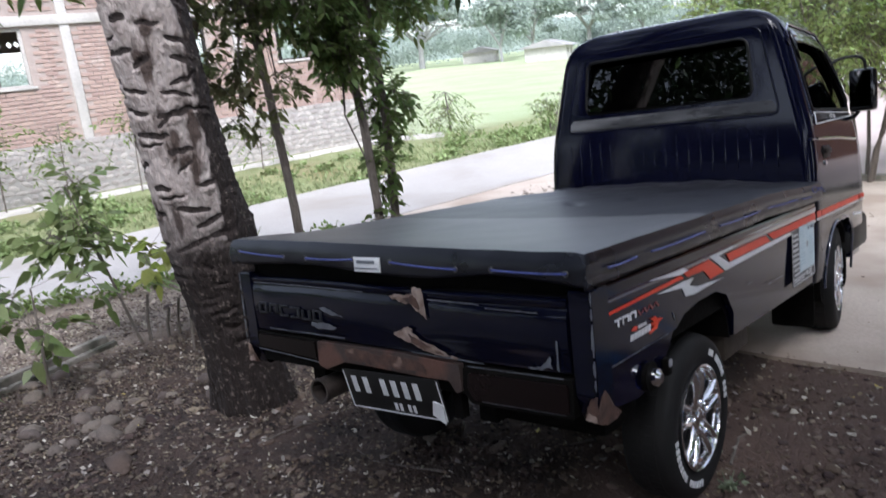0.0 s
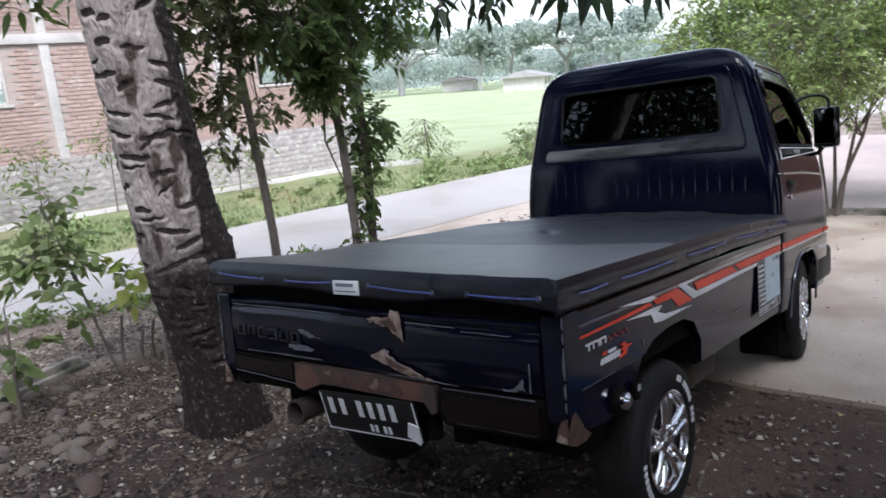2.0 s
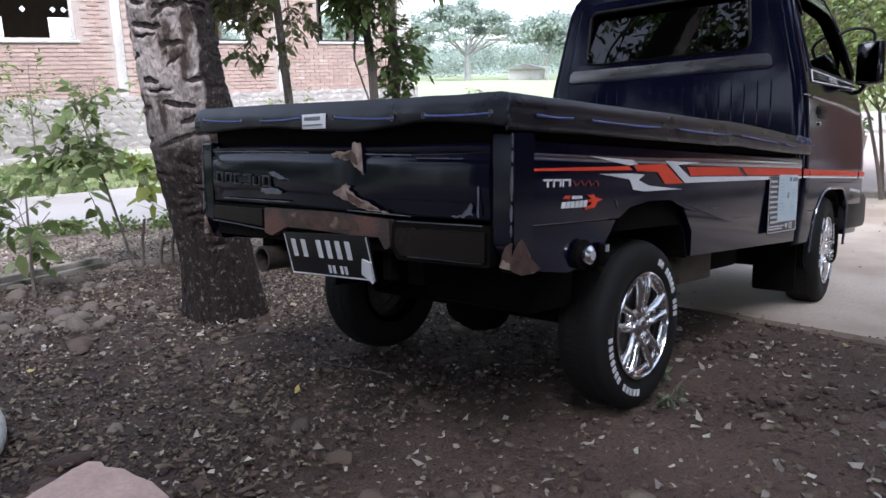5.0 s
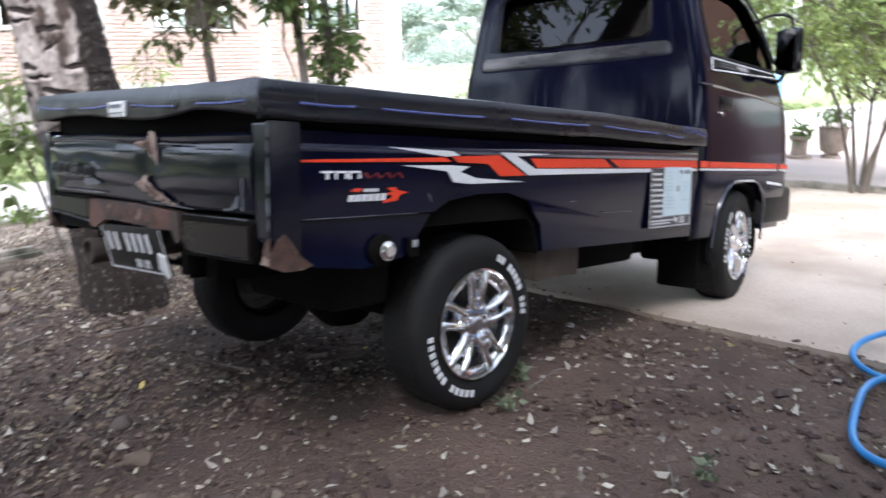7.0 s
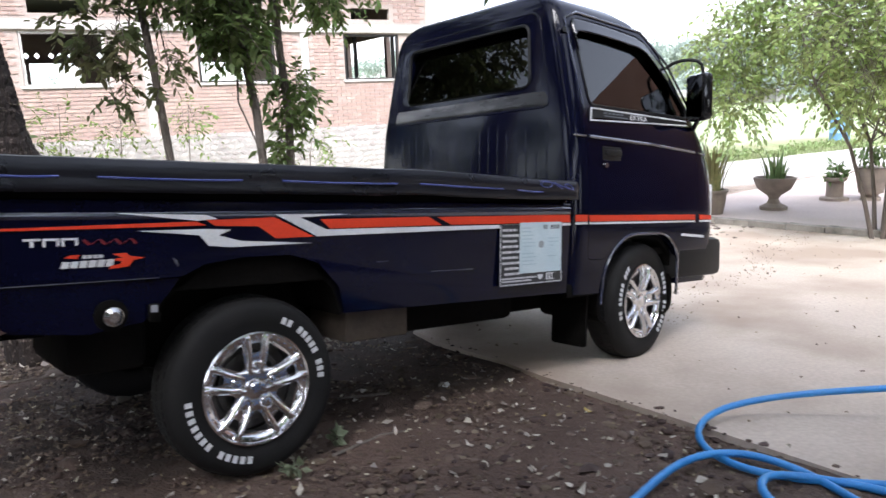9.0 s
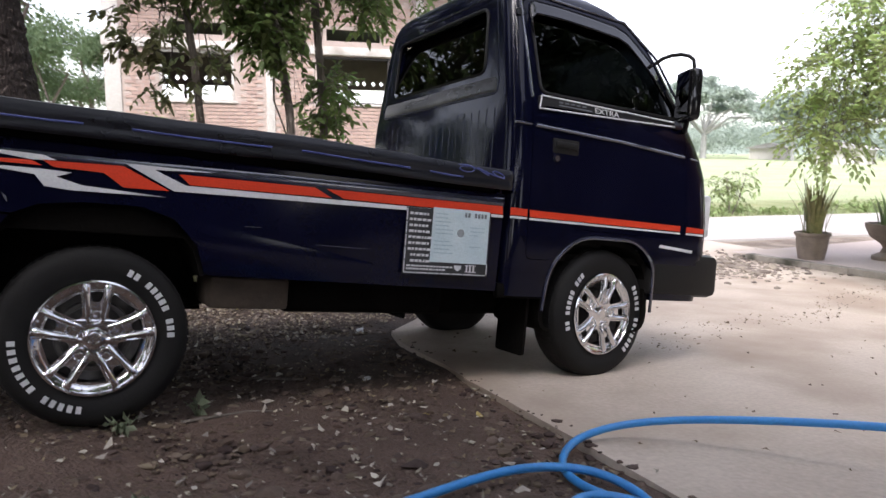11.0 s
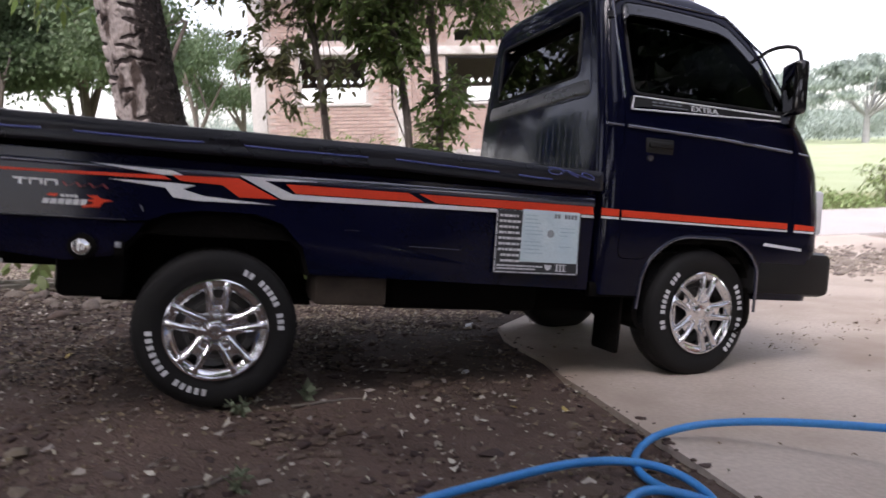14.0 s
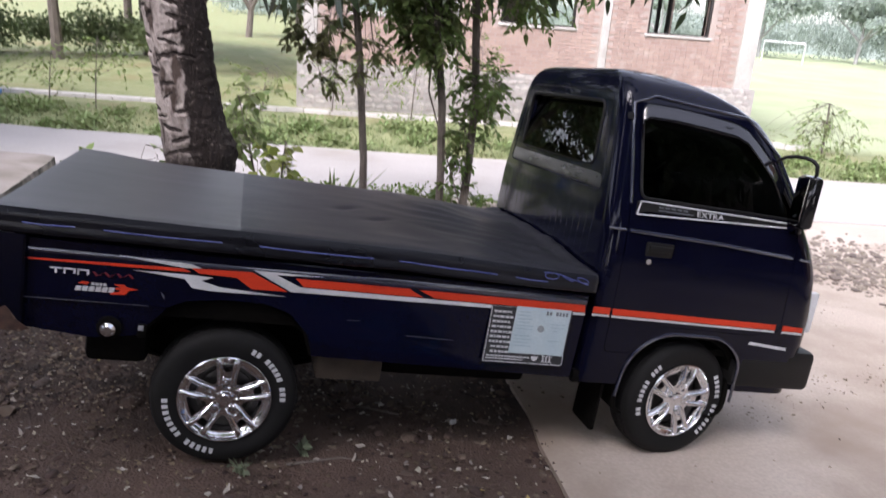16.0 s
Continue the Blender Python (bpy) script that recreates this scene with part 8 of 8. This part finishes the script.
tree("shrub", "small loose shrub on the far road verge", [[((11.9, 7.1, gz - 0.05), 0.02), ((11.86, 7.1, gz + 0.3), 0.014), ((11.75, 7.1, gz + 0.75), 0.006)], [((11.95, 7.1, gz - 0.05), 0.018), ((12.1, 7.05, gz + 0.35), 0.012), ((12.2, 7.0, gz + 0.8), 0.005)]], [((11.7, 7.15, gz + 0.62), (0.32, 0.3, 0.2), 1), ((12.15, 7.0, gz + 0.75), (0.34, 0.3, 0.22), 1.2), ((11.95, 7.1, gz + 0.42), (0.42, 0.35, 0.16), 0.8)], 420, 0.11, WEEDM, 73, "shrub", limbs=4, twig=0.004, sides=6, per=7, reach=0.22)
# sign post on a blue plinth across the road
BLUE = mat("blue_gloss_paint", (0.03, 0.16, 0.5), (0.04, 0.2, 0.55), 6, 0.4, 0, 0.1, 60)
post = thing("sign_post", "blue painted post on a square plinth with white marks", "post", Matrix.Translation((-4.75, 11.7, ground_z(-4.75, 11.7))))
bm = bmesh.new()
box(bm, -0.3, -0.3, -0.1, 0.3, 0.3, 0.08, 0.01)
box(bm, -0.24, -0.24, 0.08, 0.24, 0.24, 0.52, 0.01)
box(bm, -0.3, -0.3, 0.52, 0.3, 0.3, 0.6, 0.01)
part("plinth", bm, BLUE, post)
bm = bmesh.new()
tube(bm, [(0, 0, 0.6), (0, 0, 4.2)], 0.035, 10)
part("pole", bm, BLUE, post)
bm = bmesh.new()
for k in range(3):
    box(bm, -0.16 + 0.12 * k, -0.247, 0.2, -0.09 + 0.12 * k, -0.242, 0.42)
part("white_mark", bm, WHITE, post)
# football goal far across the field
goal = thing("football_goal", "white tubular football goal on the far field", "goal", Matrix.Translation((53.5, 66.0, ground_z(53, 66))) @ pose(0, 0, 0, 0, 0, -35))
bm = bmesh.new()
tube(bm, [(-2, 0, 0), (-2, 0, 2.0), (2, 0, 2.0), (2, 0, 0)], 0.09, 8)
part("goal_frame", bm, WHITE, goal)
# small far houses
for x, y, a, w in ((74, 52, 30, 3.8), (60, 34, 15, 2.4), (95, 44, 10, 4.2)):
    z = ground_z(x, y)
    hs = thing("far_house", "small pale house with low roof beyond the field", "house", Matrix.Translation((x, y, z)) @ pose(0, 0, 0, 0, 0, a), "houses beyond the field")
    bm = bmesh.new()
    plate(bm, rect(-w / 2, 0, w / 2, 1.25), [rect(-w / 4 - 0.3, 0.5, -w / 4 + 0.3, 1.0), rect(w / 4 - 0.3, 0.0, w / 4 + 0.3, 1.05)], 4.0, lambda u, v, q: (u, q, v))
    part("wall", bm, PLASTER, hs)
    bm = bmesh.new()
    plate(bm, [(-0.5, 1.22), (4.5, 1.22), (2.0, 1.85)], thick=w + 1, to=lambda u, v, q: (q - w / 2 - 0.5, u, v))
    part("roof", bm, mat("faded_roof", (0.38, 0.36, 0.35), (0.3, 0.29, 0.28), 2, 0.9), hs)
# hedge at the orchard
HEDGE = mat("hedge_leaf", (0.14, 0.19, 0.085), (0.2, 0.25, 0.12), 1.0, 0.6, 0, 0.0, 60, island=0.25, thin=0.35)
hb = [((x, 22 + 1.2 * math.sin(x), 0.5), (1.2, 0.9, 0.75 + 0.25 * math.sin(x * 2.3)), 1) for x in np.arange(-16, -2.5, 1.1)]
hedge = part("hedge", leaves(hb, 16000, 0.15, 27, 1.8, 0.1, 0.3), HEDGE, smooth=0)
tagged(hedge, "dark unclipped hedge at the orchard's edge", "hedge", kind="stuff")

# unseen bushes added to keep bright sky out of the cab panel's reflection
thick = [((x, y, ground_z(x, y) + h * 0.45), (1.5, 1.4, h * 0.55), 1) for x, y, h in ((-10.5, 12.6, 3.0), (-12.0, 14.2, 3.6), (-13.6, 15.4, 3.8), (-9.2, 13.4, 2.6), (-15.4, 14.6, 3.8), (-17.0, 13.0, 3.8), (-11.2, 6.3, 3.2), (-13.2, 7.0, 3.4))]
tagged(part("thicket", leaves(thick, 9000, 0.2, 29, 1.8, 0.1, 0.3), LEAF_D, smooth=0), "unseen leafy thicket added to darken the cab's reflection", "thicket", kind="stuff")
# blue drum standing past the terrace
drum = thing("water_drum", "blue plastic drum standing beyond the terrace", "drum", Matrix.Translation((21.5, 6.45, ground_z(21.5, 6.45))))
bm = bmesh.new()
lathe(bm, [(0.0, 0.0), (0.26, 0.0), (0.28, 0.03), (0.27, 0.28), (0.285, 0.3), (0.27, 0.32), (0.27, 0.58), (0.285, 0.6), (0.27, 0.62), (0.26, 0.86), (0.2, 0.9), (0.0, 0.9)], 24, "z")
part("barrel", bm, mat("faded_blue_plastic", (0.16, 0.36, 0.62), (0.22, 0.42, 0.66), 4, 0.5), drum)
# wispy young trees before the house and on the verge
for x, y, h, w, sd in ((2.1, 11.0, 1.6, 0.45, 1), (3.0, 10.8, 1.3, 0.5, 2), (4.1, 10.5, 1.5, 0.5, 3), (1.5, 11.1, 1.1, 0.4, 4), (-2.6, 10.6, 1.2, 0.7, 5), (-3.4, 10.9, 0.9, 0.7, 6), (6.2, 9.9, 0.8, 0.5, 7), (0.2, 11.2, 0.8, 0.5, 8)):
    z = ground_z(x, y)
    tree("wispy_shrub", "wispy young shrub with feathery yellow-green leaves", [[((x, y, z - 0.05), 0.014), ((x + 0.04, y, z + h * 0.5), 0.01), ((x + 0.1, y, z + h), 0.004)]], [((x + 0.1, y, z + h * 0.9), (w, w * 0.7, 0.16), 1.0), ((x - 0.1, y, z + h * 0.6), (w * 0.9, w * 0.7, 0.16), 0.8)], 240, 0.1, LEAF_Y, 600 + sd, "shrub", "wispy shrubs by the house", aspect=2.6, droop=0.2, limbs=4, twig=0.003, sides=6, per=10, reach=0.45)

# ---- bricks and rubble stones of the house ----
bm = bmesh.new()
box(bm, -0.102, 0.0, -0.028, 0.102, 0.02, 0.028)
brick_me = bpy.data.meshes.new("brick")
bm.to_mesh(brick_me), bm.free()
brick_me.materials.append(BRICKM)
rb = random.Random(6)
V, F = [], []


def on_wall(s0, s1, z0, z1):
    for a, b in WINS:
        if s1 > a - 0.02 and s0 < b + 0.02 and z1 > SILL - 0.03 and z0 < HEAD + 0.02:
            return False
        if s1 > a + 0.18 and s0 < b - 0.18 and z1 > 2.9 and z0 < 3.17:
            return False
    for s, w in ((0.0, 0.28), (2.92, 0.16), (6.0, 0.16), (8.95, 0.35)):
        if s1 > s and s0 < s + w:
            return False
    return not (z1 > 2.63 and z0 < 2.81)


made = 0
z, course = FOOT + 0.035, 0
while z < TOP - 0.03:
    s = 0.11 if course % 2 else 0.0
    while s < L - 0.1:
        if on_wall(s - 0.1, s + 0.1, z - 0.028, z + 0.028):
            y = -0.016 + rb.uniform(-0.004, 0.004)
            if z < SILL - 0.05 and 1.2 < s < 6.4 and made < 300:
                o = new("brick", brick_me)
                o.parent = house
                o.matrix_basis = Matrix.Translation((s, y, z)) @ pose(0, 0, 0, 0, rb.uniform(-1, 1), 0) @ Matrix.Diagonal((rb.uniform(0.94, 1.0), 1, rb.uniform(0.92, 1.0), 1))
                made += 1
            else:
                k = len(V)
                dx, dz = 0.102 * rb.uniform(0.93, 1.0), 0.028 * rb.uniform(0.92, 1)
                V += [(s - dx, y, z - dz), (s + dx, y, z - dz), (s + dx, y, z + dz), (s - dx, y, z + dz), (s - dx, 0.0, z - dz), (s + dx, 0.0, z - dz), (s + dx, 0.0, z + dz), (s - dx, 0.0, z + dz)]
                F += [(k, k + 1, k + 2, k + 3), (k + 1, k, k + 4, k + 5), (k + 2, k + 1, k + 5, k + 6), (k + 3, k + 2, k + 6, k + 7), (k, k + 3, k + 7, k + 4)]
        s += 0.22
    z += 0.07
    course += 1
o = part("brickwork", (V, [], F), BRICKS, house, smooth=0)
o["kind"] = "stuff"
stone_me = []
FST = mat("grey_footing_stone", (0.46, 0.42, 0.39), (0.37, 0.335, 0.31), 7, 0.9, 0, 0.4, 50, obj_rand=0.18)
FSTS = mat("grey_footing_stones", (0.46, 0.42, 0.39), (0.37, 0.335, 0.31), 7, 0.9, 0, 0.4, 50, island=0.18)
for k in range(6):
    bm = blob_mesh(80 + k, 0.8, 0.16)
    me_ = bpy.data.meshes.new("footing_stone")
    bm.to_mesh(me_), bm.free()
    me_.materials.append(FST)
    stone_me.append(me_)
z, course, laid = -0.25, 0, 0
RV, RF = [], []
base_v = [v.co.copy() for v in stone_me[0].vertices]
base_f = [tuple(p.vertices) for p in stone_me[0].polygons]
while z < FOOT - 0.03:
    s = -0.05 + 0.07 * (course % 3)
    while s < L:
        w, h = rb.uniform(0.045, 0.11), rb.uniform(0.045, 0.06)
        m = Matrix.Translation((s + w, -0.1, z + rb.uniform(-0.02, 0.02))) @ pose(0, 0, 0, 0, rb.uniform(-25, 25), 0) @ Matrix.Diagonal((w, 0.010, h * 1.15, 1))
        if laid < 300 and 0.6 < s < 6.2:
            o = new("footing_stone", stone_me[rb.randrange(6)])
            o.parent = house
            o.matrix_basis = m
            laid += 1
        else:
            k = len(RV)
            RV += [tuple(m @ v) for v in base_v]
            RF += [tuple(q + k for q in f) for f in base_f]
        s += w * 1.92
    z += 0.112
    course += 1
o = part("rubble_masonry", (RV, [], RF), FSTS, house, smooth=0)
o["kind"] = "stuff"

# unseen dark wall added behind the viewer to darken the truck's reflections
bm = bmesh.new()
plate(bm, [(-12, -0.4), (14, -0.4), (14, 6.0), (2.2, 6.0), (2.2, 2.8), (-12, 2.8)], [rect(-6, 0.0, -5, 2.05), rect(-3, 0.9, -1.4, 2.1), rect(3, 0.9, 4.6, 2.1)], 0.15, lambda u, v, w: (u, -8.2 - w, v))
tagged(part("wall_south", bm, mat("dark_helper_plaster", (0.09, 0.075, 0.065), (0.06, 0.05, 0.043), 2, 0.9, 0, 0.3, 30)), "unseen plain wall added to darken the side reflections", "wall", kind="structure")
# unseen west wall, added dark for what the truck's tail mirrors
bm = bmesh.new()
plate(bm, rect(-11, -0.4, 5.0, 3.0), [rect(-7, 0.0, -6, 2.05)], 0.15, lambda u, v, w: (-9.6 - w, u, v))
tagged(part("wall_west", bm, mat("dark_helper_wall", (0.12, 0.11, 0.09), (0.07, 0.07, 0.05), 2, 0.9, 0, 0.3, 30)), "unseen plain wall added to darken the tail reflections", "wall", kind="structure")
bm = bmesh.new()
plate(bm, [(-8.2, -0.9), (-1.7, -0.9), (-1.7, 3.2), (-4.6, 5.1), (-8.2, 4.6)], [rect(-4.2, -0.6, -3.2, 1.5)], 0.15, lambda u, v, w: (11.2 + w, u, v))
tagged(part("wall_east", bm, mat("old_brick_plaster", (0.22, 0.12, 0.085), (0.16, 0.085, 0.06), 2, 0.9, 0, 0.3, 30)), "plain reddish house wall closing the yard", "wall", kind="structure")
